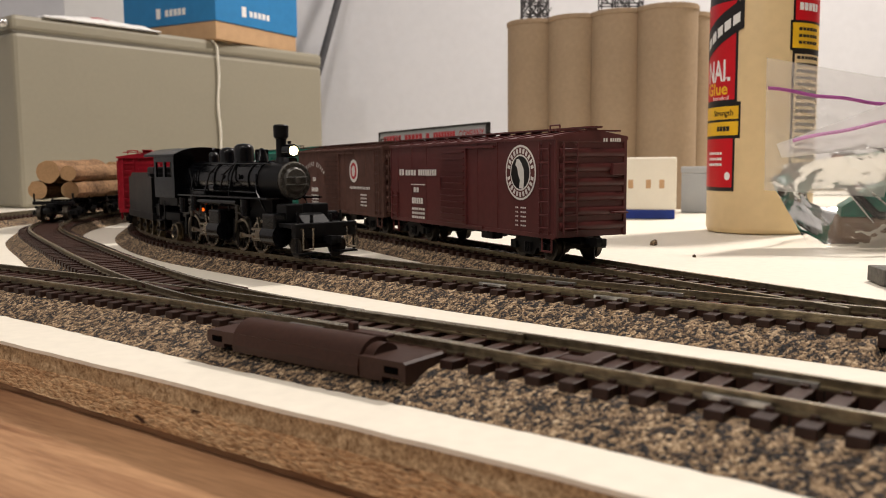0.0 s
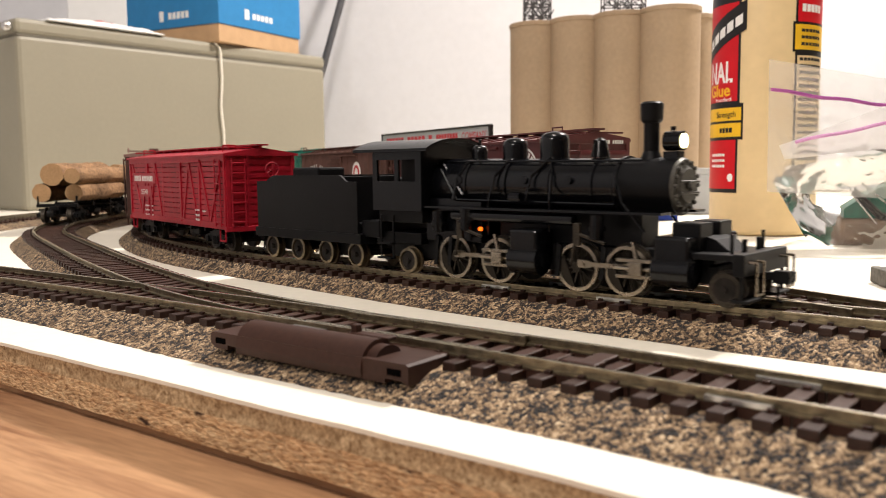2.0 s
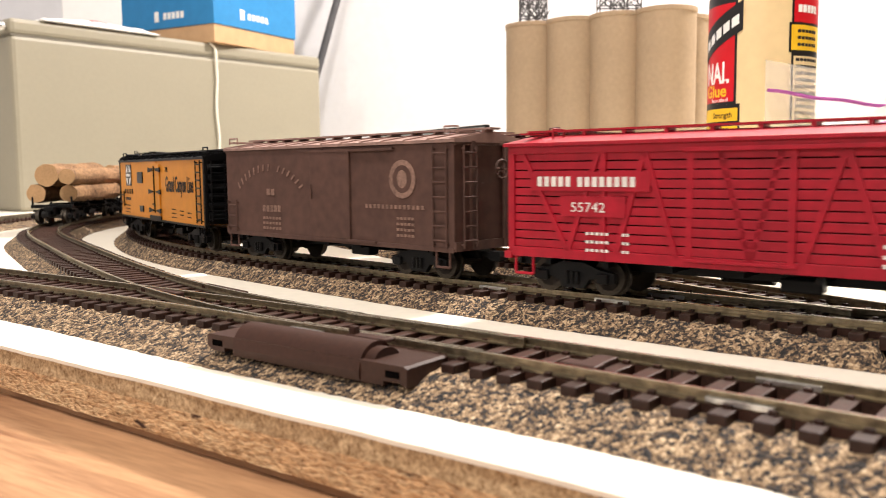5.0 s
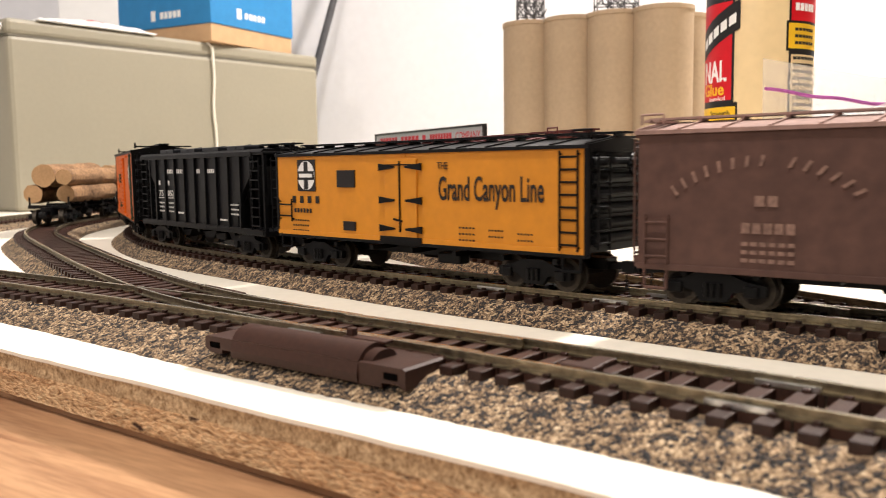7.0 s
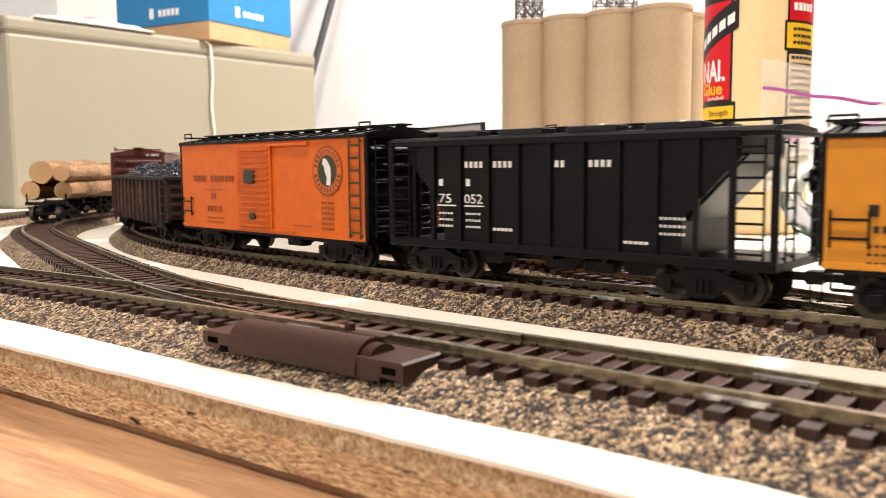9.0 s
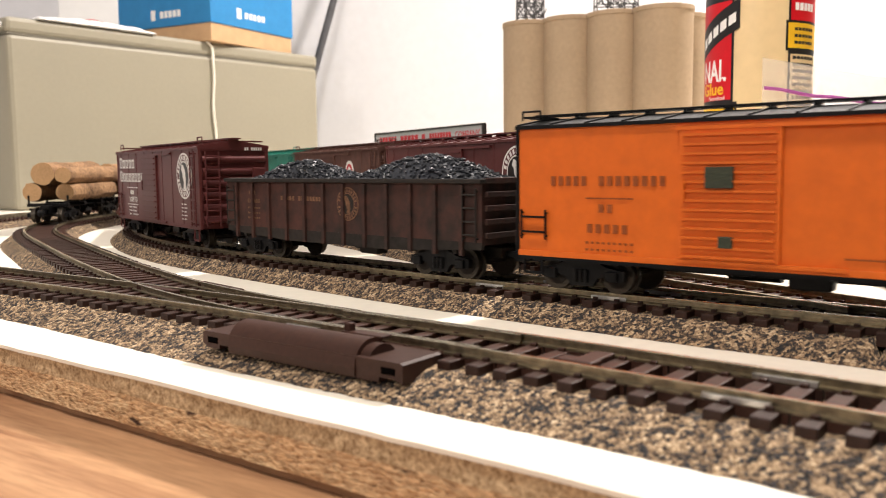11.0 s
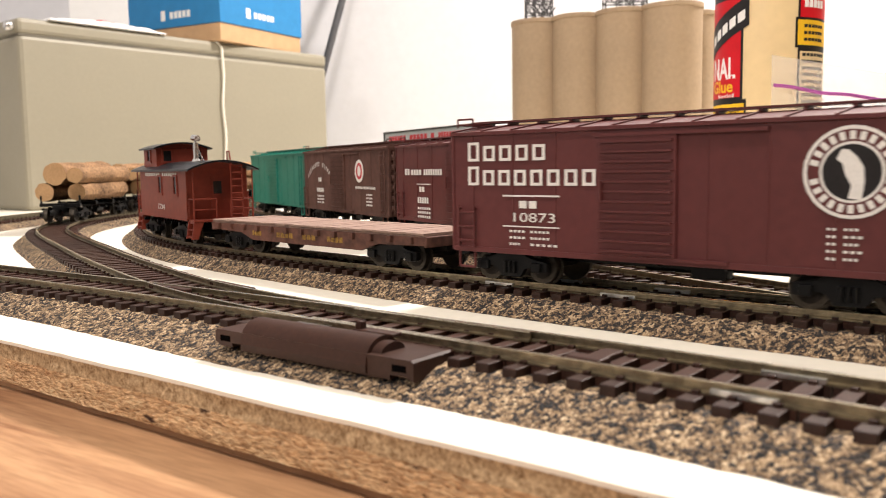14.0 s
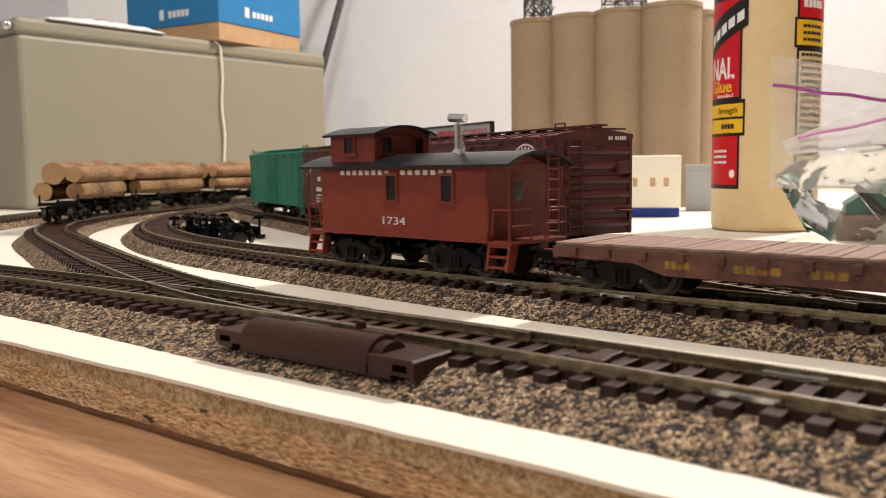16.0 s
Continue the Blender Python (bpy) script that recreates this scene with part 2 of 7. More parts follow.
MAROON = mat("maroon_ring", (0.28, 0.065, 0.012), 0.5)
GOAT = mat("dark_green", (0.040, 0.048, 0.030), 0.5)
LOG = mat("log_bark", (0.33, 0.19, 0.095), 0.85, vary=0.2, scale=130, bump=1.0, second=(0.06, 0.03, 0.015))
LOG_END = mat("log_end", (0.46, 0.28, 0.14), 0.8, vary=0.1, scale=200, bump=0.3)
BEIGE = mat("beige_metal", (0.29, 0.265, 0.20), 0.45, vary=0.02, scale=50, bump=0.05)
BEIGE_DARK = mat("seam", (0.20, 0.18, 0.14), 0.7)
BLUE = mat("blue_card", (0.022, 0.20, 0.46), 0.5, vary=0.05)
KRAFT = mat("kraft_card", (0.52, 0.33, 0.18), 0.75, vary=0.06)
CONCRETE = mat("tan_silo", (0.35, 0.255, 0.165), 0.75, vary=0.06, scale=60, bump=0.12)
DARK_GREY = mat("dark_grey", (0.07, 0.07, 0.075), 0.6, vary=0.15)
GREY = mat("pale_grey_plastic", (0.36, 0.37, 0.38), 0.4, vary=0.05)
GLUE = mat("cream_plastic", (0.74, 0.56, 0.31), 0.38, vary=0.03, scale=40, bump=0.03)
LABEL_RED = mat("label_red", (0.56, 0.006, 0.014), 0.35, vary=0.05)
LABEL_YELLOW = mat("label_yellow", (0.80, 0.47, 0.02), 0.35, vary=0.04)
LABEL_BLACK = mat("label_black", (0.015, 0.013, 0.013), 0.35)
LABEL_WHITE = mat("label_white", (0.80, 0.79, 0.77), 0.35, vary=0.02)
CREAM = mat("cream_white_plastic", (0.78, 0.74, 0.64), 0.45, vary=0.02)
DEEP_BLUE = mat("deep_blue_plastic", (0.010, 0.035, 0.24), 0.4)
STONE = mat("grey_stone", (0.17, 0.16, 0.14), 0.85, vary=0.2, scale=150, bump=0.5)
SIGN_RED = mat("sign_red", (0.46, 0.03, 0.04), 0.6)
SLOT_SHADE = mat("open_slot", (0.002, 0.0015, 0.0015), 0.95, spec=0.02)
TYRE = mat("bright_tyre", (0.27, 0.22, 0.15), 0.35, 1.0, vary=0.15)
GLASS_DARK = mat("dark_window", (0.010, 0.011, 0.012), 0.12, vary=0.1)
PURPLE = mat("purple_zip", (0.42, 0.10, 0.36), 0.4)


def glow_material(name, color, power):
    m = mat(name, color, 0.3)
    b = nodes_of(m)[1]
    b.inputs["Emission Color"].default_value, b.inputs["Emission Strength"].default_value = (*color, 1), power
    return m


def film_material(name, milky, gloss):
    """Thin clear plastic film."""
    m = bpy.data.materials.new(name)
    m.use_nodes = True
    nt, b = nodes_of(m)
    out = nt.nodes["Material Output"]
    tr, gl, mx = nt.nodes.new("ShaderNodeBsdfTransparent"), nt.nodes.new("ShaderNodeBsdfGlossy"), nt.nodes.new("ShaderNodeMixShader")
    gl.inputs["Roughness"].default_value = gloss
    tr.inputs[0].default_value = (0.975, 0.975, 0.97, 1)
    df, mx2 = nt.nodes.new("ShaderNodeBsdfDiffuse"), nt.nodes.new("ShaderNodeMixShader")
    df.inputs[0].default_value = (0.8, 0.78, 0.76, 1)
    fr = nt.nodes.new("ShaderNodeFresnel")
    fr.inputs[0].default_value = 1.24
    mx2.inputs[0].default_value = milky
    nt.links.new(tr.outputs[0], mx2.inputs[1])
    nt.links.new(df.outputs[0], mx2.inputs[2])
    nt.links.new(fr.outputs[0], mx.inputs[0])
    nt.links.new(mx2.outputs[0], mx.inputs[1])
    nt.links.new(gl.outputs[0], mx.inputs[2])
    nt.links.new(mx.outputs[0], out.inputs[0])
    return m


HEADLIGHT = glow_material("headlight_glow", (1.0, 0.86, 0.42), 9.0)
FIRE = glow_material("firebox_glow", (1.0, 0.12, 0.005), 2.2)
FILM = film_material("clear_film", 0.03, 0.10)
FILM_WHITE = film_material("white_film", 0.62, 0.18)
FILM_MILKY = film_material("milky_film", 0.34, 0.22)


# ---- builders ----
def part(name, bm, material, parent=None, label="", smooth=False):
    """Links a bmesh, drawn in millimetres, as one mesh object."""
    bmesh.ops.scale(bm, vec=(MM, MM, MM), verts=bm.verts)
    bmesh.ops.recalc_face_normals(bm, faces=bm.faces)
    me = bpy.data.meshes.new(name)
    bm.to_mesh(me)
    bm.free()
    for m in material if isinstance(material, (list, tuple)) else [material]:
        me.materials.append(m)
    for p in me.polygons:
        p.use_smooth = True
    if not smooth:
        me.set_sharp_from_angle(angle=math.radians(19))
    ob = new(name, me)
    ob.parent = parent
    return tagged(ob, label)


def twin(ob, m, parent=None):
    """Another part on the same mesh; m in metres, in its parent's space."""
    o = new(ob.name.split(".")[0], ob.data)
    o.parent = parent if parent else ob.parent
    o.matrix_basis = m
    return o


def empty(name, m, label, category, group="", kind=""):
    ob = new(name)
    ob.empty_display_size = 0.01
    ob.matrix_basis = m
    return tagged(ob, label, category, group, kind)


def at_mm(x, y, z, rz=0.0, rx=0.0, ry=0.0):
    return pose(x * MM, y * MM, z * MM, rx, ry, rz)


def box(bm, x0, x1, y0, y1, z0, z1, bevel=0.0, mi=0):
    vs = [bm.verts.new(p) for p in ((x0, y0, z0), (x1, y0, z0), (x1, y1, z0), (x0, y1, z0), (x0, y0, z1), (x1, y0, z1), (x1, y1, z1), (x0, y1, z1))]
    fs = [bm.faces.new([vs[i] for i in q]) for q in ((3, 2, 1, 0), (4, 5, 6, 7), (0, 1, 5, 4), (1, 2, 6, 5), (2, 3, 7, 6), (3, 0, 4, 7))]
    for f in fs:
        f.material_index = mi
    if bevel:
        es = list({e for f in fs for e in f.edges})
        r = bmesh.ops.bevel(bm, geom=es, offset=bevel, segments=2, affect="EDGES", profile=0.5)
        for f in r["faces"]:
            f.material_index = mi
    return fs


def rod(bm, a, b, r, seg=6, mi=0, r2=None, caps=True):
    """A round bar from a to b."""
    a, b = Vector(a), Vector(b)
    d = b - a
    m = Matrix.Translation((a + b) / 2) @ d.to_track_quat("Z", "Y").to_matrix().to_4x4()
    g = bmesh.ops.create_cone(bm, cap_ends=caps, segments=seg, radius1=r, radius2=r if r2 is None else r2, depth=d.length, matrix=m)
    for v in g["verts"]:
        for f in v.link_faces:
            f.material_index = mi


def prism(bm, yz, x0, x1, mi=0):
    """A profile in y, z drawn out along x."""
    a = [bm.verts.new((x0, y, z)) for y, z in yz]
    b = [bm.verts.new((x1, y, z)) for y, z in yz]
    n = len(yz)
    fs = [bm.faces.new((a[i], a[(i + 1) % n], b[(i + 1) % n], b[i])) for i in range(n)]
    fs += [bm.faces.new(a[::-1]), bm.faces.new(b)]
    for f in fs:
        f.material_index = mi


def plate(bm, xz, y0, y1, mi=0):
    """An outline in x, z drawn out along y."""
    a = [bm.verts.new((x, y0, z)) for x, z in xz]
    b = [bm.verts.new((x, y1, z)) for x, z in xz]
    n = len(xz)
    fs = [bm.faces.new((a[i], b[i], b[(i + 1) % n], a[(i + 1) % n])) for i in range(n)]
    fs += [bm.faces.new(a), bm.faces.new(b[::-1])]
    for f in fs:
        f.material_index = mi


def disc(cx, cz, rx, rz, n=28):
    return [(cx + rx * math.cos(2 * math.pi * i / n), cz + rz * math.sin(2 * math.pi * i / n)) for i in range(n)]


def lathe(bm, profile, axis_x=0.0, axis_y=0.0, seg=32, mi=0):
    """A profile of (r, z) turned about an upright axis."""
    rings = []
    for r, z in profile:
        rings.append([bm.verts.new((axis_x + r * math.cos(2 * math.pi * i / seg), axis_y + r * math.sin(2 * math.pi * i / seg), z)) for i in range(seg)])
    for a, b in zip(rings, rings[1:]):
        for i in range(seg):
            f = bm.faces.new((a[i], a[(i + 1) % seg], b[(i + 1) % seg], b[i]))
            f.material_index = mi
    for ring, flip in ((rings[0], True), (rings[-1], False)):
        f = bm.faces.new(ring[::-1] if flip else ring)
        f.material_index = mi


def words(bm, text, x, z, height, y, width=None, mi=0, thick=0.12, bold=0.0):
    """Lettering on a side that faces -y: left edge at x, foot at z."""
    cu = bpy.data.curves.new("text", "FONT")
    cu.body, cu.size, cu.extrude, cu.offset = text, 1.0, 0.02, bold
    cu.resolution_u = 3
    tmp = bpy.data.objects.new("text", cu)
    me = bpy.data.meshes.new_from_object(tmp)
    xs, ys = [v.co.x for v in me.vertices], [v.co.y for v in me.vertices]
    k = height / max(0.3, max(ys))
    kx = width / (max(xs) - min(xs)) if width else k
    base = [bm.verts.new((x + (v.co.x - min(xs)) * kx, y - thick * (0.5 + v.co.z / 0.04), z + v.co.y * k)) for v in me.vertices]
    for p in me.polygons:
        try:
            bm.faces.new([base[i] for i in p.vertices]).material_index = mi
        except ValueError:
            pass
    bpy.data.objects.remove(tmp)
    bpy.data.curves.remove(cu)
    bpy.data.meshes.remove(me)


def bars(bm, x, z, w, h, y, count=1, gap=0.35, mi=0, thick=0.1):
    """A line of writing as plain upright blocks."""
    step = w / count
    for i in range(count):
        box(bm, x + i * step, x + (i + 1 - gap) * step, y - thick, y, z, z + h, 0, mi)


def frames_line(bm, x, z, w, h, y, count, gap=0.28, stroke=0.8, mi=0, first=1.0):
    """A line of large lettering as plain hollow blocks."""
    step = w / count
    for i in range(count):
        x0, x1, z1 = x + i * step, x + (i + 1 - gap) * step, z + h * (first if i == 0 else 1.0)
        box(bm, x0, x0 + stroke, y - 0.1, y, z, z1, 0, mi)
        box(bm, x1 - stroke, x1, y - 0.1, y, z, z1, 0, mi)
        box(bm, x0 + stroke, x1 - stroke, y - 0.1, y, z1 - stroke * 0.8, z1, 0, mi)
        box(bm, x0 + stroke, x1 - stroke, y - 0.1, y, z, z + stroke * 0.8, 0, mi)


# ---- tracks ----
def arcs(x, y, h, segs, ds=2.0):
    """Stations along a way made of arcs: millimetres and radians."""
    out = [(x, y, h)]
    for length, k in segs:
        n = max(1, round(length / ds))
        d = length / n
        for _ in range(n):
            x, y, h = x + d * math.cos(h + k * d / 2), y + d * math.sin(h + k * d / 2), h + k * d
            out.append((x, y, h))
    return np.array(out)


def station(way, s, ds=2.0):
    i = s / ds
    if i <= 0:
        x, y, h = way[0]
        return x + s * math.cos(h), y + s * math.sin(h), h
    j = min(int(i), len(way) - 2)
    a = min(i - j, 1.0)
    p = way[j] * (1 - a) + way[j + 1] * a
    return float(p[0]), float(p[1]), float(p[2])


BRANCH_BENDS = [(45, -0.0006), (115, -0.0021), (110, -0.0005), (100, 0.0), (50, -0.0012), (115, -0.0030), (1200, -1 / 430)]
ZR = 8.6      # rail head above the table
MAIN = arcs(200, 123.9, 2.5196, [(100, -0.00036), (100, -0.00067), (100, -0.0005), (100, -0.0007), (100, -0.00217), (2200, -0.00201)])
SIDING = arcs(129.0, 171.5, 2.085, [(150, -0.00015), (480, -0.00005), (150, -0.003)])
FRONT = arcs(120, 76.4, 2.41, [(150, 0.00029), (150, 0.00045), (150, 0.00013), (500, 0.00006)])
BRANCH = arcs(10.0, 170.6, 2.455, BRANCH_BENDS)
OUTER = arcs(-359, 330, math.pi / 2, [(360, 0.0), (1000, -1 / 638)])


def roadbed(name, way, s0, s1, parent, step=1.6, half=22.0, lo=-22.0, hi=22.0, cuts=(), wide=None):
    """Cork strip with shoulders and a crumbled surface."""
    prof = []
    n = 26
    for i in range(n + 1):
        u = lo + (hi - lo) * i / n
        a = abs(u)
        z = 3.2 if a < 7.4 else 4.7 if a < 15.5 else 4.7 * (half - a) / (half - 15.5)
        prof.append((u, max(z, 0.05)))
    bm = bmesh.new()
    rows = []
    m = int((s1 - s0) / step)
    for k in range(m + 1):
        s = s0 + k * step
        x, y, h = station(way, s)
        row = []
        spread = (wide(s) - 15.5) / (half - 15.5) if wide else 1.0
        for i, (u, z) in enumerate(prof):
            u = 15.5 + (u - 15.5) * spread if u > 15.5 else u
            uu = u + (noise.noise((s * 0.5, u * 0.4, 3.1)) * 0.9 if 0 < i < n else noise.noise((s * 0.35, u, 7.7)) * 0.55)
            zz = z + noise.noise((s * 0.8, u * 0.8, 1.3)) * 0.5 * (1 if z > 0.3 else 0.0)
            gap = min((abs(s - c) for c in cuts), default=9)
            if gap < 1.0:
                zz *= 0.12
            row.append(bm.verts.new((x - uu * math.sin(h), y + uu * math.cos(h), max(zz, 0.02))))
        rows.append(row)
    for a, b in zip(rows, rows[1:]):
        for i in range(n):
            bm.faces.new((a[i], a[i + 1], b[i + 1], b[i]))
    return part(name, bm, CORK, parent, "speckled cork roadbed", smooth=True)


def rail(name, way, s0, s1, off, parent, step=4.0):
    """A rail: foot, web and head, bright on top."""
    sec = [(-1.1, 0), (-1.1, 0.35), (-0.3, 0.55), (-0.3, 1.35), (-0.5, 1.5), (-0.5, 2.0), (-0.3, 2.1), (0.3, 2.1), (0.5, 2.0), (0.5, 1.5), (0.3, 1.35), (0.3, 0.55), (1.1, 0.35), (1.1, 0)]
    bm = bmesh.new()
    prev = None
    n = max(1, int((s1 - s0) / step))
    for k in range(n + 1):
        x, y, h = station(way, s0 + (s1 - s0) * k / n)
        ring = [bm.verts.new((x - (off + u) * math.sin(h), y + (off + u) * math.cos(h), ZR - 2.1 + z)) for u, z in sec]
        if prev:
            for i in range(len(sec)):
                f = bm.faces.new((prev[i], prev[(i + 1) % len(sec)], ring[(i + 1) % len(sec)], ring[i]))
                f.material_index = 1 if 5 <= i <= 7 else 0
        else:
            bm.faces.new(ring)
        prev = ring
    bm.faces.new(prev)
    return part(name, bm, [RAIL, RAIL_TOP], parent)


def tie_mesh(near=15.0, far=15.0):
    """A tie with spike heads; near and far are its reach on the two sides of the track."""
    bm = bmesh.new()
    box(bm, -1.65, 1.65, -far, near, 3.2, 6.5, 0.25)
    for y in (-9.9, -7.1, 7.1, 9.9):
        box(bm, -0.7, 0.7, y - 0.55, y + 0.55, 6.4, 7.15, 0.15)
    ob = part("tie", bm, TIE)
    me = ob.data
    bpy.data.objects.remove(ob)
    return me


TIE_MESH = tie_mesh()


def lay_ties(way, s0, s1, parent, gap=6.7, skip=None, reach=None, near=None):
    """Ties along a way; reach(x, y, h) gives the far reach of the long ties of a turnout."""
    s = s0
    while s < s1:
        x, y, h = station(way, s)
        if not (skip and skip(x, y)):
            far = reach(x, y, h) if reach else 15.0
            close = near(s) if near else 15.0
            o = new("tie", TIE_MESH if far < 16 and close == 15.0 else tie_mesh(close, far))
            o.parent = parent
            o.matrix_basis = at_mm(x, y, random.uniform(-0.1, 0.1), math.degrees(h) + random.uniform(-1.2, 1.2))
        s += gap + random.uniform(-0.25, 0.25)


def tie_web(way, s0, s1, off, parent, skip=None):
    """Low plastic strip under a rail that holds the ties together, broken here and there."""
    bm = bmesh.new()
    s = s0
    while s < s1:
        x, y, h = station(way, s)
        e = min(s + 27.0, s1)
        x2, y2, h2 = station(way, e)
        if not (skip and skip(x, y)):
            ring = []
            for px, py, ph in ((x, y, h), (x2, y2, h2)):
                ring.append([bm.verts.new((px - (off + u) * math.sin(ph), py + (off + u) * math.cos(ph), z)) for u, z in ((-1.2, 3.2), (-1.2, 6.4), (1.2, 6.4), (1.2, 3.2))])
            for i in range(4):
                bm.faces.new((ring[0][i], ring[0][(i + 1) % 4], ring[1][(i + 1) % 4], ring[1][i]))
            bm.faces.new(ring[0]), bm.faces.new(ring[1])
        s += 27.4
    return part("tie_web", bm, TIE, parent, "plastic strip between the ties")


def joiner(way, s, off, parent, length=11):
    """A bright sleeve where two rail lengths meet."""
    bm = bmesh.new()
    box(bm, -length / 2, length / 2, -1.25, -0.35, ZR - 2.0, ZR - 1.0, 0.1)
    box(bm, -length / 2, length / 2, 0.35, 1.25, ZR - 2.0, ZR - 1.0, 0.1)
    x, y, h = station(way, s)
    o = part("rail_joiner", bm, JOINER, parent, "bright metal rail joiner")
    o.matrix_basis = at_mm(x - off * math.sin(h), y + off * math.cos(h), 0, math.degrees(h))
    return o


def near_way(way, x, y):
    return float(np.min(np.hypot(way[:, 0] - x, way[:, 1] - y)))


def track(label, way, s0, s1, bed=None, rails=((-8.6, None, None), (8.6, None, None)), ties=None, skip=None, cuts=(), joints=(), step=1.6, reach=None, near=None, wide=None):
    t = empty("railway_track", Matrix.Identity(4), label, "track", "tracks on the table", "structure")
    if bed:
        roadbed("roadbed", way, bed[0], bed[1], t, step, cuts=cuts, wide=wide)
    for off, a, b in rails:
        rail("rail", way, s0 if a is None else a, s1 if b is None else b, off, t)
    if ties:
        lay_ties(way, ties[0], ties[1], t, skip=skip, reach=reach, near=near)
        for off in (-8.6, 8.6):
            tie_web(way, ties[0], min(ties[1], 900), off, t, skip)
    for s, off in joints:
        joiner(way, s, off, t)
    return t


# ---- room and table ----
def slab(name, x0, x1, y0, y1, z0, z1, material, label):
    bm = bmesh.new()
    box(bm, x0, x1, y0, y1, z0, z1)
    return tagged(part(name, bm, material), label, "wall", "", "structure")


slab("wall_north", -1400, 2100, 1480, 1560, -900, 1500, WALL, "plain white painted wall behind the table")
slab("wall_west", -1480, -1400, -1700, 1560, -900, 1500, WALL, "plain white painted side wall")
# out of view: these four close the room, coloured dark to reduce fill light
slab("wall_east", 2100, 2180, -1700, 1560, -900, 1500, UNSEEN_WALL, "unseen side wall, dark brown to cut bounced light")
slab("wall_south", -1400, 2100, -1780, -1700, -900, 1500, UNSEEN_WALL, "unseen wall, dark brown to cut bounced light")
slab("floor", -1480, 2180, -1780, 1560, -980, -900, FLOOR, "unseen floor, dark brown to cut bounced light")
slab("ceiling", -1480, 2180, -1780, 1560, 1500, 1560, CEIL, "unseen ceiling, greyed to cut bounced light")


def table():
    """White topped strand board with a raw cut edge, on a pine frame."""
    t = empty("layout_table", Matrix.Identity(4), "white topped board table with a raw strand board edge", "table", "", "structure")
    ex, ey = math.cos(EDGE), math.sin(EDGE)
    nx, ny = -ey, ex  # into the table

    def p(u, v):
        return (-116 + u * ex + v * nx, 214 + u * ey + v * ny)

    def sheet(outline, z0, z1, name, material, label):
        bm = bmesh.new()
        a, b = [bm.verts.new((*q, z0)) for q in outline], [bm.verts.new((*q, z1)) for q in outline]
        n = len(outline)
        bm.faces.new(a[::-1]), bm.faces.new(b)
        for i in range(n):
            bm.faces.new((a[i], a[(i + 1) % n], b[(i + 1) % n], b[i]))
        return part(name, bm, material, t, label)

    front = [p(u, noise.noise((u * 0.09, 0.5, 0)) * 0.5) for u in range(-700, 1500, 6)]
    sheet(front + [(1700, 1470), (-730, 1470), (-730, 700)], -0.9, 0.0, "tabletop", WHITE_TOP, "white painted table surface")
    # strand board edge, rough where it was sawn
    bm = bmesh.new()
    prev = None
    for k in range(0, 1100):
        u = -650 + k * 1.6
        col = []
        for j in range(9):
            z = -0.9 - j * 1.35
            d = noise.noise((u * 0.10, z * 0.9, 2.0)) * 0.55 + noise.noise((u * 0.5, z * 1.5, 5.0)) * 0.3
            pit = noise.noise((u * 0.22, z * 0.8, 9.0))
            d += 1.6 * (pit - 0.48) if pit > 0.48 else 0
            if j in (0, 8):
                d *= 0.5
            col.append(bm.verts.new((*p(u, 0.5 + d), z)))
        if prev:
            for j in range(8):
                bm.faces.new((prev[j], prev[j + 1], col[j + 1], col[j])).material_index = 1 if j < 3 else 0
        prev = col
    part("board_edge", bm, [BOARD, BOARD_TOP], t, "raw sawn strand board edge", smooth=True)
    sheet([p(-650, 2), p(1100, 2), (1690, 1460), (-720, 1460), (-720, 700)], -11.7, -0.95, "board", BOARD, "strand board under the white surface")
    return t, p


TABLE, table_point = table()


def pine_plank():
    """Wide pine board along the front of the table, a little below its edge."""
    bm = bmesh.new()
    box(bm, -700, 1100, -140, 6, -32, -13.6, 0.8)
    o = part("pine_board", bm, PINE)
    x, y = table_point(0, 0)
    o.matrix_basis = at_mm(x, y, 0, math.degrees(EDGE))
    tagged(o, "planed pine board with straight reddish grain", "board", "", "structure")
    bm = bmesh.new()
    for u in (-600, 300, 1000):
        box(bm, u, u + 40, 30, 70, -900, -11.8)
        box(bm, u, u + 40, 700, 740, -900, -11.8)
    for v in (30, 700):
        box(bm, -600, 1040, v + 41, v + 60, -60, -11.8)
    box(bm, -600, 1040, 2, 12, -60, -11.8)
    o = part("table_frame", bm, PINE)
    o.matrix_basis = at_mm(x, y, 0, math.degrees(EDGE))
    tagged(o, "pine frame and legs under the table", "table frame", "", "structure")


pine_plank()

main_track = track("curved main track of nickel rails on cork", MAIN, -1300, 2300, bed=(-330, 1100), ties=(-300, 1000), cuts=(117,), near=lambda s: 14.6, wide=lambda s: 24.0 if s < 240 else max(22.0, 24.0 - (s - 240) * 0.03), joints=((178, -8.6), (186, 8.6), (228, 8.6), (214, -8.6)))
siding_track = track("straight siding of nickel rails on cork", SIDING, 0, 800, bed=(70, 760), ties=(48, 760), rails=((-8.6, 0, None), (8.6, 42, None)), step=2.2, joints=((14, -8.6),))


def turnout_reach(x, y, h):
    """How far the long ties of the turnout go to carry the branch's outer rail."""
    d = BRANCH[:, :2] - np.array([x, y])
    i = int(np.argmin(np.abs(d[:, 0] * math.cos(h) + d[:, 1] * math.sin(h)) + (np.hypot(d[:, 0], d[:, 1]) > 60) * 1e6))
    off = d[i, 0] * math.sin(h) - d[i, 1] * math.cos(h)
    return 15.0 + off if 0.8 < off < 22 else 15.0


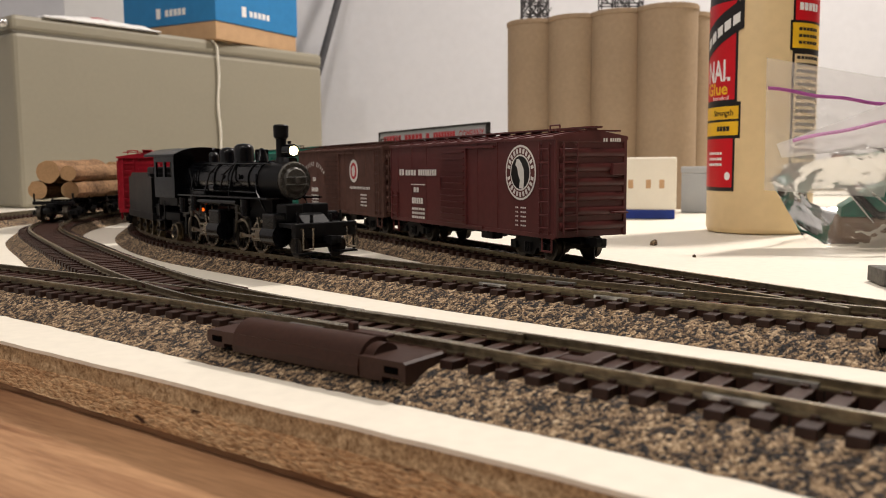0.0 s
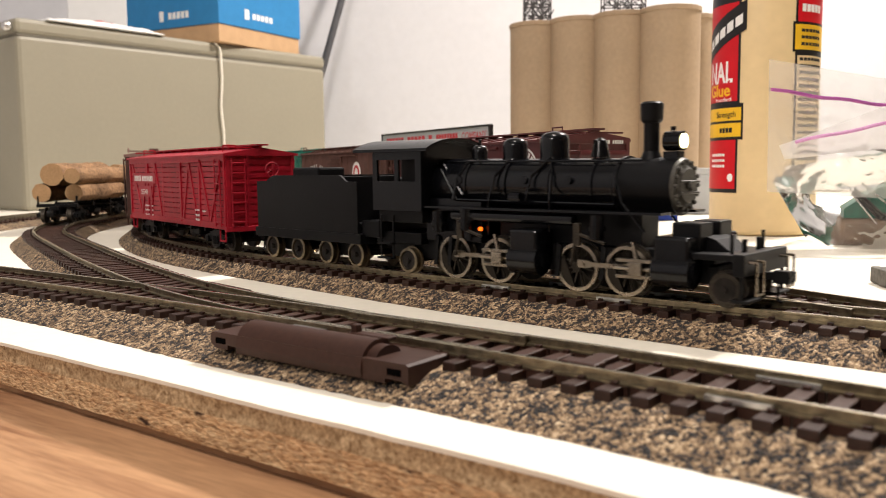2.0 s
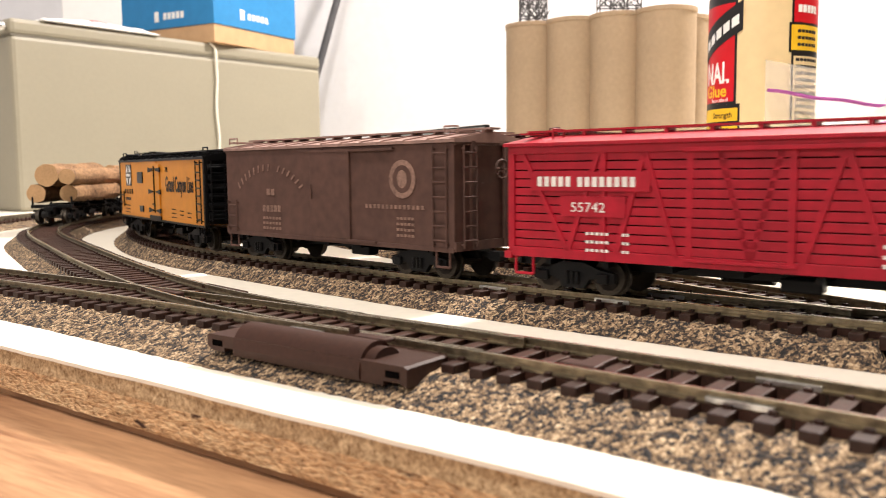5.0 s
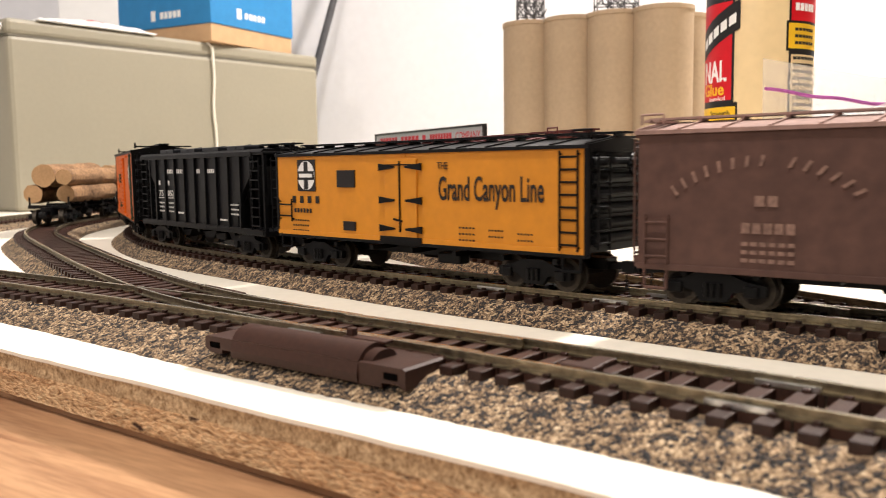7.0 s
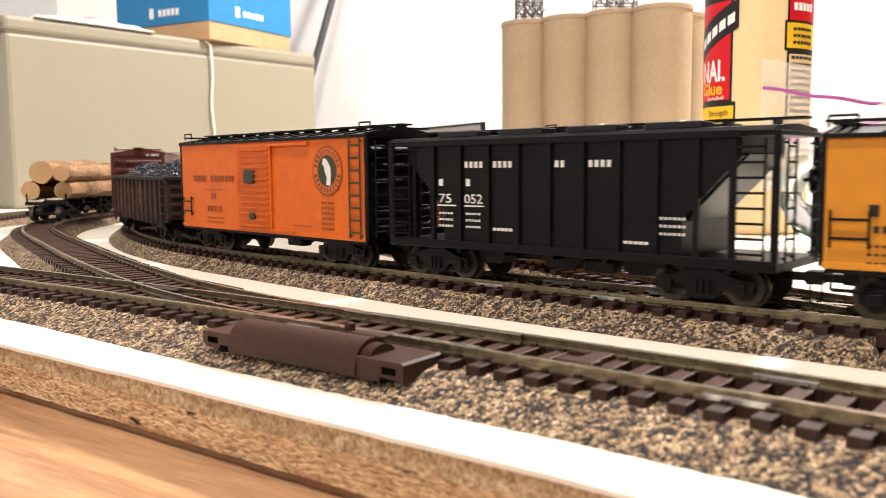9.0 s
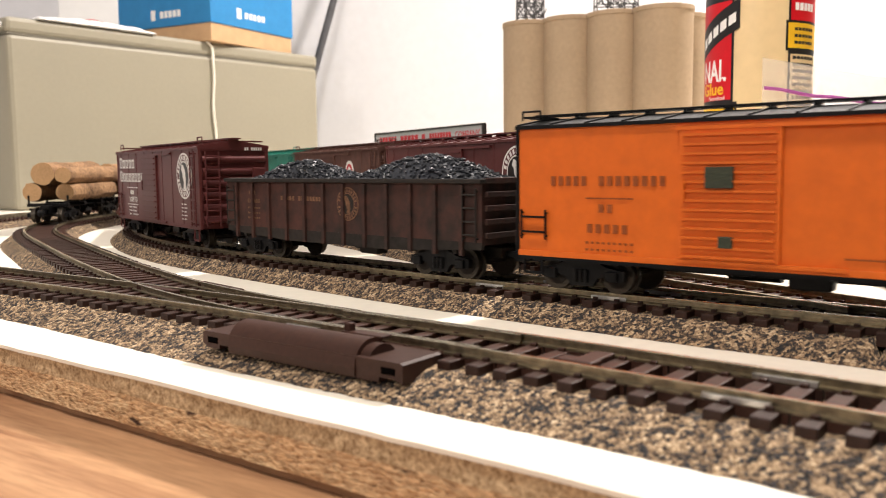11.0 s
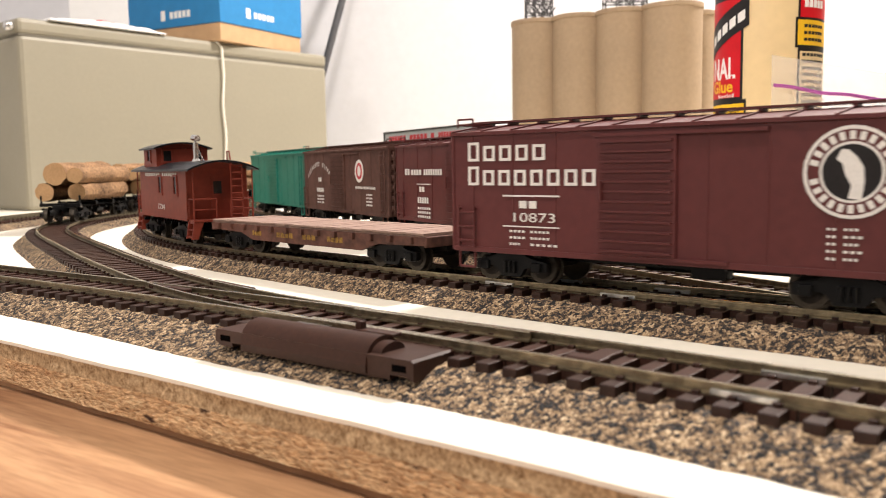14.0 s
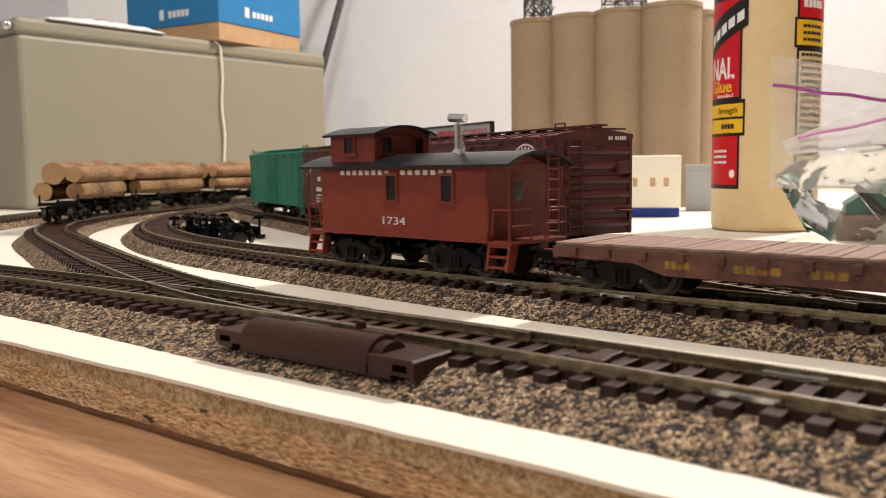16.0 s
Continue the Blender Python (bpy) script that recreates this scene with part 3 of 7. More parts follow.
front_track = track("front track of nickel rails on cork", FRONT, -300, 900, bed=(-120, 900), ties=(-110, 640), joints=((8, -8.6), (18, 8.6), (88, -8.6), (90, 8.6), (192, 8.6)), step=1.4, reach=turnout_reach, near=lambda s: 14.6, wide=lambda s: 24.0 + 4.5 * math.exp(-((s - 205) / 75) ** 2))
branch_track = track("branch track curving away from a turnout", BRANCH, 48, 1400, bed=(150, 1250), rails=((-8.6, 46, None), (8.6, 50, None)), ties=(100, 1100), skip=lambda x, y: near_way(FRONT, x, y) < 22.5, step=2.0)
outer_track = track("outer track of nickel rails on cork", OUTER, 0, 1300, bed=(0, 1300), ties=(0, 1300), step=3.0)


# ---- rolling stock: x forward, z up from the rail head, millimetres ----
def wheelset_mesh(r):
    bm = bmesh.new()
    for sgn in (-1, 1):
        rod(bm, (0, sgn * 8.3, 0), (0, sgn * 10.4, 0), r, 22, 1)
        rod(bm, (0, sgn * 7.5, 0), (0, sgn * 8.3, 0), r + 0.8, 22, 1)
        rod(bm, (0, sgn * 10.3, 0), (0, sgn * 10.6, 0), r * 0.72, 16, 0)
        rod(bm, (0, sgn * 10.5, 0), (0, sgn * 11.4, 0), 1.1, 8, 0)
    rod(bm, (0, -7.6, 0), (0, 7.6, 0), 1.1, 8, 0)
    ob = part("wheelset", bm, [GRIME, STEEL])
    me = ob.data
    bpy.data.objects.remove(ob)
    return me


WHEELSET = wheelset_mesh(5.0)


def bright_wheelset_mesh():
    """Wheels with polished tyres round dark, dished centres."""
    bm = bmesh.new()
    n = 28
    for sgn in (-1, 1):
        rings = []
        for r, y in ((5.0, 8.3), (5.0, 10.4), (4.0, 10.6), (3.8, 9.9)):
            rings.append([bm.verts.new((r * math.cos(2 * math.pi * i / n), sgn * y, r * math.sin(2 * math.pi * i / n))) for i in range(n)])
        for a, b in zip(rings, rings[1:]):
            for i in range(n):
                bm.faces.new((a[i], a[(i + 1) % n], b[(i + 1) % n], b[i])).material_index = 1
        rod(bm, (0, sgn * 7.5, 0), (0, sgn * 8.3, 0), 5.7, n, 1)
        rod(bm, (0, sgn * 8.3, 0), (0, sgn * 9.9, 0), 3.85, n, 0)
        rod(bm, (0, sgn * 9.9, 0), (0, sgn * 11.2, 0), 1.1, 10, 0)
    rod(bm, (0, -7.6, 0), (0, 7.6, 0), 1.1, 8, 0)
    ob = part("wheelset", bm, [GRIME, TYRE])
    me = ob.data
    bpy.data.objects.remove(ob)
    return me


BRIGHT_WHEELSET = bright_wheelset_mesh()


def truck_frame_mesh():
    bm = bmesh.new()
    for sgn in (-1, 1):
        y0, y1 = sorted((sgn * 11.6, sgn * 13.4))
        plate(bm, [(-13, 3.9), (-13, 6.6), (-8, 7.4), (-3.6, 9.2), (3.6, 9.2), (8, 7.4), (13, 6.6), (13, 3.9), (10.4, 3.4), (9.4, 5.2), (5.2, 4.4), (3.4, 1.9), (-3.4, 1.9), (-5.2, 4.4), (-9.4, 5.2), (-10.4, 3.4)], y0, y1)
        for x in (-9.6, 9.6):
            box(bm, x - 1.7, x + 1.7, *sorted((sgn * 13.0, sgn * 14.3)), 3.6, 6.4, 0.3)
        for x in (-1.6, 0, 1.6):
            rod(bm, (x, sgn * 13.7, 3.0), (x, sgn * 13.7, 6.6), 0.7, 8)
    box(bm, -2.4, 2.4, -12, 12, 5.4, 8.6, 0.3)
    ob = part("truck", bm, BLACK)
    me = ob.data
    bpy.data.objects.remove(ob)
    return me


TRUCK = truck_frame_mesh()


def coupler_mesh():
    bm = bmesh.new()
    box(bm, 0, 5, -1.2, 1.2, 6.6, 8.6, 0.2)
    plate(bm, [(4.6, 6.0), (8.4, 6.0), (8.8, 7.6), (8.4, 9.2), (4.6, 9.2)], -2.3, 0.2)
    box(bm, 7.4, 8.8, 0.0, 2.3, 6.2, 9.0, 0.3)
    rod(bm, (5.2, -0.6, 6.4), (5.4, -0.9, 1.6), 0.3, 6)
    rod(bm, (5.4, -0.9, 1.6), (6.6, -1.8, 1.2), 0.3, 6)
    ob = part("coupler", bm, BLACK)
    me = ob.data
    bpy.data.objects.remove(ob)
    return me


COUPLER = coupler_mesh()


def shared(name, me, parent, m):
    o = new(name, me)
    o.parent = parent
    o.matrix_basis = m
    return o


def running_gear(car, L, half, sill=8.6, material=BLACK):
    for x in (-half, half):
        t = shared("truck", TRUCK, car, at_mm(x, 0, 0))
        for dx in (-9.6, 9.6):
            shared("wheelset", WHEELSET, t, at_mm(dx, 0, 5.0))
    bm = bmesh.new()
    box(bm, -L / 2 + 2, L / 2 - 2, -3, 3, sill - 2.2, sill + 1.2, 0.2)
    for k in range(7):
        x = -L / 2 + 12 + k * (L - 24) / 6
        box(bm, x - 0.8, x + 0.8, -14.5, 14.5, sill - 0.4, sill + 1.2)
    box(bm, 8, 18, -10, -5, sill - 3.6, sill, 0.6)
    rod(bm, (-12, 6, sill - 2), (2, 6, sill - 2), 2.4, 12)
    part("underframe", bm, material, car, "dark underframe with brake gear")
    for sgn in (-1, 1):
        shared("coupler", COUPLER, car, at_mm(sgn * (L / 2 - 2), 0, 0, 0 if sgn > 0 else 180))


def ladder(car, x0, x1, z0, z1, y, material, rungs=7, end=0):
    """A ladder on a side (end=0: at y) or on an end (end=+1/-1: at x=y, from y=x0 to x1)."""
    bm = bmesh.new()

    def p(u, out, z):
        return (u, y + math.copysign(out, y), z) if not end else (y + end * out, u, z)

    for u in (x0, x1):
        rod(bm, p(u, 1.0, z0), p(u, 1.0, z1), 0.32, 6)
        for z in (z0 + 1, z1 - 1):
            rod(bm, p(u, 0, z), p(u, 1.0, z), 0.3, 5)
    for k in range(rungs):
        z = z0 + (z1 - z0) * (k + 0.5) / rungs
        rod(bm, p(x0, 1.0, z), p(x1, 1.0, z), 0.32, 6)
    return part("ladder", bm, material, car)


def herald(car, x, z, r, y, ring, field, blob, letters, band=None):
    """A round emblem: ring, lettered band as plain blocks, dark field, pale plain shape."""
    bm = bmesh.new()
    plate(bm, disc(x, z, r, r), y - 0.08, y, 0)
    plate(bm, disc(x, z, r * 0.92, r * 0.92), y - 0.12, y - 0.02, 1)
    for i in range(24):
        a = 2 * math.pi * i / 24
        if i in (0, 12):
            continue
        cx, cz, q = x + r * 0.79 * math.cos(a), z + r * 0.79 * math.sin(a), r * 0.075
        plate(bm, [(cx + q * dx * math.cos(a) * 1.2 - q * dz * math.sin(a), cz + q * dx * math.sin(a) * 1.2 + q * dz * math.cos(a)) for dx, dz in ((-1, -.8), (1, -.8), (1, .8), (-1, .8))], y - 0.16, y - 0.06, 3)
    plate(bm, disc(x, z, r * 0.66, r * 0.66), y - 0.16, y - 0.06, 0)
    plate(bm, disc(x, z, r * 0.60, r * 0.60), y - 0.20, y - 0.10, 2)
    k = r * 0.62
    plate(bm, [(x + a * k, z + b * k) for a, b in ((-.35, .8), (-.5, .45), (-.3, .3), (-.2, -.1), (0.0, -.45), (-.1, -.9), (.35, -.95), (.42, -.3), (.38, .2), (.15, .55), (-.1, .78))], y - 0.26, y - 0.12, 4)
    return part("herald", bm, [ring, band or ring, field, letters, blob], car, "round emblem with a pale shape")


def box_body(car, L, W, zb, zt, body, ribs=6, seams=9, end_mat=None, roof=None, walk_mat=None, end_style="ribs"):
    """Body, corrugated ends, gabled roof with seams, running boards."""
    bm = bmesh.new()
    box(bm, -L / 2, L / 2, -W / 2, W / 2, zb, zt, 0.3)
    shell = part("body", bm, body, car)
    bm = bmesh.new()
    box(bm, -L / 2, L / 2, -W / 2 - 0.35, -W / 2 + 0.1, zb - 0.4, zb + 1.2, 0.1)
    part("side_sill", bm, body, shell)
    bm = bmesh.new()
    box(bm, -0.22, 0.22, -W / 2 - 0.18, -W / 2 + 0.1, zb + 0.5, zt - 0.5)
    first = part("seam", bm, body, shell)
    first.matrix_basis = at_mm(-L / 2 + L * 0.5 / seams, 0, 0)
    for k in range(1, seams):
        twin(first, at_mm(-L / 2 + L * (k + 0.5) / seams, 0, 0))
    for sgn in (-1, 1):
        bm = bmesh.new()
        x0 = sgn * L / 2
        if end_style == "ribs":
            box(bm, *sorted((x0 - sgn * 0.3, x0 + sgn * 0.2)), -W / 2 + 0.06, W / 2 - 0.06, zb + 0.1, zt - 0.1)
            for y0, y1 in ((-W / 2 - 0.3, -W / 2 + 1.2), (W / 2 - 1.2, W / 2 + 0.3)):
                post = bmesh.new()
                box(post, *sorted((x0 - sgn * 0.2, x0 + sgn * 0.9)), y0, y1, zb, zt, 0.2)
                part("corner_post", post, end_mat or body, car)
        else:
            for y in (-W / 4, W / 4):
                box(bm, *sorted((x0, x0 + sgn * 1.2)), y - 0.8, y + 0.8, zb, zt)
            box(bm, *sorted((x0, x0 + sgn * 0.8)), -W / 2, W / 2, zb, zb + 3)
        box(bm, *sorted((x0 - sgn * 0.3, x0 + sgn * 0.8)), -W / 2, W / 2, zt - 1.4, zt + 0.4, 0.2)
        panel = part("end_panel", bm, end_mat or body, car)
        if end_style == "ribs":
            bm = bmesh.new()
            plate(bm, [(x0 + sgn * 1.5 * math.sin(math.pi * u / 8), 1.7 * math.cos(math.pi * u / 8)) for u in range(9)], -W / 2 + 1.4, W / 2 - 1.4)
            first = part("end_rib", bm, end_mat or body, panel)
            for k in range(ribs):
                m = at_mm(0, 0, zb + 2.5 + (zt - zb - 4) * (k + 0.3) / ribs)
                if k:
                    twin(first, m)
                else:
                    first.matrix_basis = m
    bm = bmesh.new()
    o = W / 2 + 0.7
    prism(bm, [(-o, zt - 0.5), (-o, zt + 0.5), (0, zt + 3.0), (o, zt + 0.5), (o, zt - 0.5)], -L / 2 - 0.9, L / 2 + 0.9)
    n = 12
    cover = part("roof", bm, roof or body, car)
    bm = bmesh.new()
    prism(bm, [(-o - 0.1, zt + 0.4), (-o - 0.1, zt + 0.9), (0, zt + 3.4), (o + 0.1, zt + 0.9), (o + 0.1, zt + 0.4)], -0.35, 0.35)
    first = part("roof_rib", bm, roof or body, cover)
    first.matrix_basis = at_mm(-L / 2, 0, 0)
    for k in range(1, n + 1):
        twin(first, at_mm(-L / 2 + L * k / n, 0, 0))
    bm = bmesh.new()
    for y in (-1.8, 0, 1.8):
        box(bm, -L / 2 - 3.2, L / 2 + 3.2, y - 0.8, y + 0.8, zt + 3.7, zt + 4.3)
    for k in range(n + 1):
        x = -L / 2 + L * k / n
        box(bm, x - 0.5, x + 0.5, -2.4, 2.4, zt + 2.9, zt + 3.7)
    for sgn in (-1, 1):
        x = sgn * (L / 2 - 3)
        for dx in (-1.3, 1.3):
            for s2 in (-1, 1):
                box(bm, x + dx - 0.9, x + dx + 0.9, *sorted((s2 * 2.6, s2 * (W / 2 - 1.5))), zt + 2.6, zt + 3.2)
        rod(bm, (x - 3, -W / 2 + 2, zt + 2.0), (x - 3, -W / 2 + 2, zt + 4.6), 0.3)
        rod(bm, (x + 3, -W / 2 + 2, zt + 2.0), (x + 3, -W / 2 + 2, zt + 4.6), 0.3)
        rod(bm, (x - 3, -W / 2 + 2, zt + 4.6), (x + 3, -W / 2 + 2, zt + 4.6), 0.3)
    part("running_board", bm, walk_mat or roof or body, car)


def brake_wheel(car, x, y, z, material, sgn=1):
    bm = bmesh.new()
    rod(bm, (x, y, z), (x + sgn * 2.6, y, z), 0.5, 8)
    for i in range(14):
        a, b = 2 * math.pi * i / 14, 2 * math.pi * (i + 1) / 14
        rod(bm, (x + sgn * 2.4, y + 3 * math.cos(a), z + 3 * math.sin(a)), (x + sgn * 2.4, y + 3 * math.cos(b), z + 3 * math.sin(b)), 0.4, 5)
    for i in range(5):
        a = 2 * math.pi * i / 5
        rod(bm, (x + sgn * 2.4, y, z), (x + sgn * 2.4, y + 3 * math.cos(a), z + 3 * math.sin(a)), 0.25, 5)
    part("brake_wheel", bm, material, car)


def sill_steps(car, L, W, zb, material):
    for x in (-L / 2 + 5, L / 2 - 5):
        bm = bmesh.new()
        for dx in (-3, 3):
            rod(bm, (x + dx, -W / 2, zb), (x + dx, -W / 2, zb - 5.2), 0.4)
        rod(bm, (x - 3, -W / 2, zb - 5.2), (x + 3, -W / 2, zb - 5.2), 0.45)
        part("step", bm, material, car)


def slide_door(car, x0, x1, z0, z1, y, material, ribs=12, plain=False):
    bm = bmesh.new()
    box(bm, x0, x1, y - 0.9, y + 0.1, z0, z1, 0.2)
    box(bm, x0 - 1, x1 + (x1 - x0), y - 1.1, y + 0.1, z1 - 0.2, z1 + 0.7)
    box(bm, x0 - 1, x1 + (x1 - x0) * 0.6, y - 1.0, y + 0.1, z0 - 0.9, z0)
    rod(bm, (x0 + 1.5, y - 1.6, z0 + (z1 - z0) * 0.45), (x0 + 1.5, y - 1.6, z0 + (z1 - z0) * 0.62), 0.35)
    d = part("door", bm, material, car)
    if not plain:
        bm = bmesh.new()
        plate(bm, [(x0 + 1, -0.55), (x1 - 1, -0.55), (x1 - 1, 0.1), (x0 + 1, 0.1)], y - 1.6, y - 0.8)
        first = part("door_rib", bm, material, d)
        for k in range(ribs):
            m = at_mm(0, 0, z0 + (z1 - z0) * (k + 0.5) / ribs)
            if k:
                twin(first, m)
            else:
                first.matrix_basis = m
    return d


def box_car(m, label, L, W, zb, zt, body, letters, group, doors=(-16, 7), old=False, roof=None, style="two_line", number="", has_herald=True, half=None):
    car = empty("box_car", m, label, "box car", group)
    box_body(car, L, W, zb, zt, body, roof=roof, end_style="posts" if old else "ribs", seams=1 if old else 9, end_mat=body)
    running_gear(car, L, half or L * 0.355)
    y = -W / 2
    slide_door(car, doors[0], doors[1], zb + 1.4, zt - 2.2, y - 0.1, body, plain=old)
    ladder(car, L / 2 - 8.5, L / 2 - 2.5, zb + 1, zt - 1.5, y, body)
    ladder(car, -L / 2 + 2.5, -L / 2 + 8.5, zb + 1, zb + 14, y, body, 3)
    ladder(car, -W / 2 + 2.5, -W / 2 + 8.5, zb + 1, zt - 1.5, L / 2 + 1.0, body, 7, 1)
    ladder(car, -W / 2 + 2.5, -W / 2 + 8.5, zb + 1, zt - 1.5, -L / 2 - 1.0, body, 7, -1)
    sill_steps(car, L, W, zb, body)
    if old:
        brake_wheel(car, L / 2 + 1, 3, zt - 9, body)
    else:
        bm = bmesh.new()
        box(bm, L / 2 + 0.6, L / 2 + 2.6, 8.2, 14, zt - 13.5, zt - 9, 0.3)
        part("brake_housing", bm, body, car)
        bm = bmesh.new()
        box(bm, L / 2 + 0.6, L / 2 + 4.2, 8, 14.5, zb + 8.4, zb + 9.0, 0.1)
        part("brake_step", bm, body, car)
    y -= 0.25
    bm = bmesh.new()
    if style == "two_line":
        frames_line(bm, -L / 2 + 5.8, zt - 8.4, 30, 4.6, y, 5, 0.28, 1.05, first=1.25)
        frames_line(bm, -L / 2 + 5.8, zt - 15.7, 46.5, 4.6, y, 8, 0.28, 1.05, first=1.25)
        box(bm, -L / 2 + 19, -L / 2 + 39, y - 0.1, y, zt - 19, zt - 18.5)
        bars(bm, -L / 2 + 25, zt - 22.4, 7, 2.2, y, 2, 0.25)
        words(bm, number, -L / 2 + 23, zt - 26.4, 2.7, y, 14.5)
        box(bm, -L / 2 + 19, -L / 2 + 39, y - 0.1, y, zt - 28.0, zt - 27.6)
        for k in range(3):
            bars(bm, -L / 2 + 21.5, zt - 29.6 - k * 1.9, 6 - 2 * (k == 2), 0.7, y, 4, 0.4)
            bars(bm, -L / 2 + 29, zt - 29.6 - k * 1.9, 7 + 3 * (k == 2), 0.7, y, 5, 0.4)
        for k in range(5):
            bars(bm, 43.5, zt - 25.6 - k * 1.7, 2.4, 0.6, y, 2, 0.4)
            bars(bm, 47.2, zt - 25.6 - k * 1.7, 4.4 if k % 2 else 3.4, 0.6, y, 3, 0.4)
    elif style == "one_line":
        bars(bm, -L / 2 + 10, zt - 14, 6, 3.0, y, 2, 0.25)
        bars(bm, -L / 2 + 17, zt - 14, 12, 2.6, y, 4, 0.25)
        bars(bm, -L / 2 + 31, zt - 14, 19, 2.8, y, 8, 0.25)
        box(bm, -L / 2 + 23, -L / 2 + 38, y - 0.1, y, zt - 18.5, zt - 18.1)
        bars(bm, -L / 2 + 26, zt - 22, 6, 2.4, y, 2, 0.25)
        bars(bm, -L / 2 + 24, zt - 27.4, 12, 2.8, y, 5, 0.25)
        for k in range(3):
            bars(bm, -L / 2 + 24, zt - 30.4 - k * 2, 14, 1.1, y, 6, 0.3)
        for k in range(5):
            bars(bm, 45, zt - 26 - k * 1.7, 2.2, 0.6, y, 2, 0.4)
            bars(bm, 48.6, zt - 26 - k * 1.7, 4, 0.6, y, 3, 0.4)
    elif style == "arch":
        for i in range(15):
            if i == 8:
                continue
            a = math.radians(140 - i * 100 / 14)
            cx, cz = -L / 2 + 31.5 + 28 * math.cos(a), zt - 28 + 20.5 * math.sin(a)
            t = math.radians(50 - i * 100 / 14)
            plate(bm, [(cx + dx * math.cos(t) - dz * math.sin(t), cz + dx * math.sin(t) + dz * math.cos(t)) for dx, dz in ((-0.75, -1.35), (0.1, -1.35), (0.75, 1.35), (-0.1, 1.35))], y - 0.1, y)
        bars(bm, -L / 2 + 30, zt - 18.5, 6, 2.6, y, 2, 0.25)
        bars(bm, -L / 2 + 27, zt - 25, 13, 2.6, y, 5, 0.25)
        for k in range(3):
            bars(bm, -L / 2 + 27, zt - 28 - k * 2.0, 13, 1.0, y, 6, 0.3)
        ex = 43 if old else 30
        plate(bm, disc(ex, zt - 12, 6.4, 6.4), y - 0.1, y)
        plate(bm, disc(ex, zt - 12, 4.6, 4.6), y - 0.14, y - 0.02, 1)
        plate(bm, disc(ex, zt - 12, 2.4, 3.0), y - 0.18, y - 0.1, 0)
        bars(bm, 24, zt - 22, 30, 1.4, y, 14, 0.4)
        for k in range(4):
            bars(bm, 40, zt - 25.5 - k * 1.9, 9, 0.9, y, 5, 0.3)
    if bm.verts:
        part("lettering", bm, [letters, body if old else SIGN_RED], car, "pale lettering on the side")
    else:
        bm.free()
    if has_herald:
        herald(car, 48.4, zt - 12.4, 10.5, y, letters, LABEL_BLACK, LETTER, letters, body)
    bm = bmesh.new()
    end_x = L / 2 + 0.85
    for i in range(8):
        if i != 2:
            box(bm, end_x, end_x + 0.1, 5 + i * 1.05, 5.75 + i * 1.05, zt - 1.2, zt + 0.1)
    part("end_lettering", bm, letters, car)
    return car


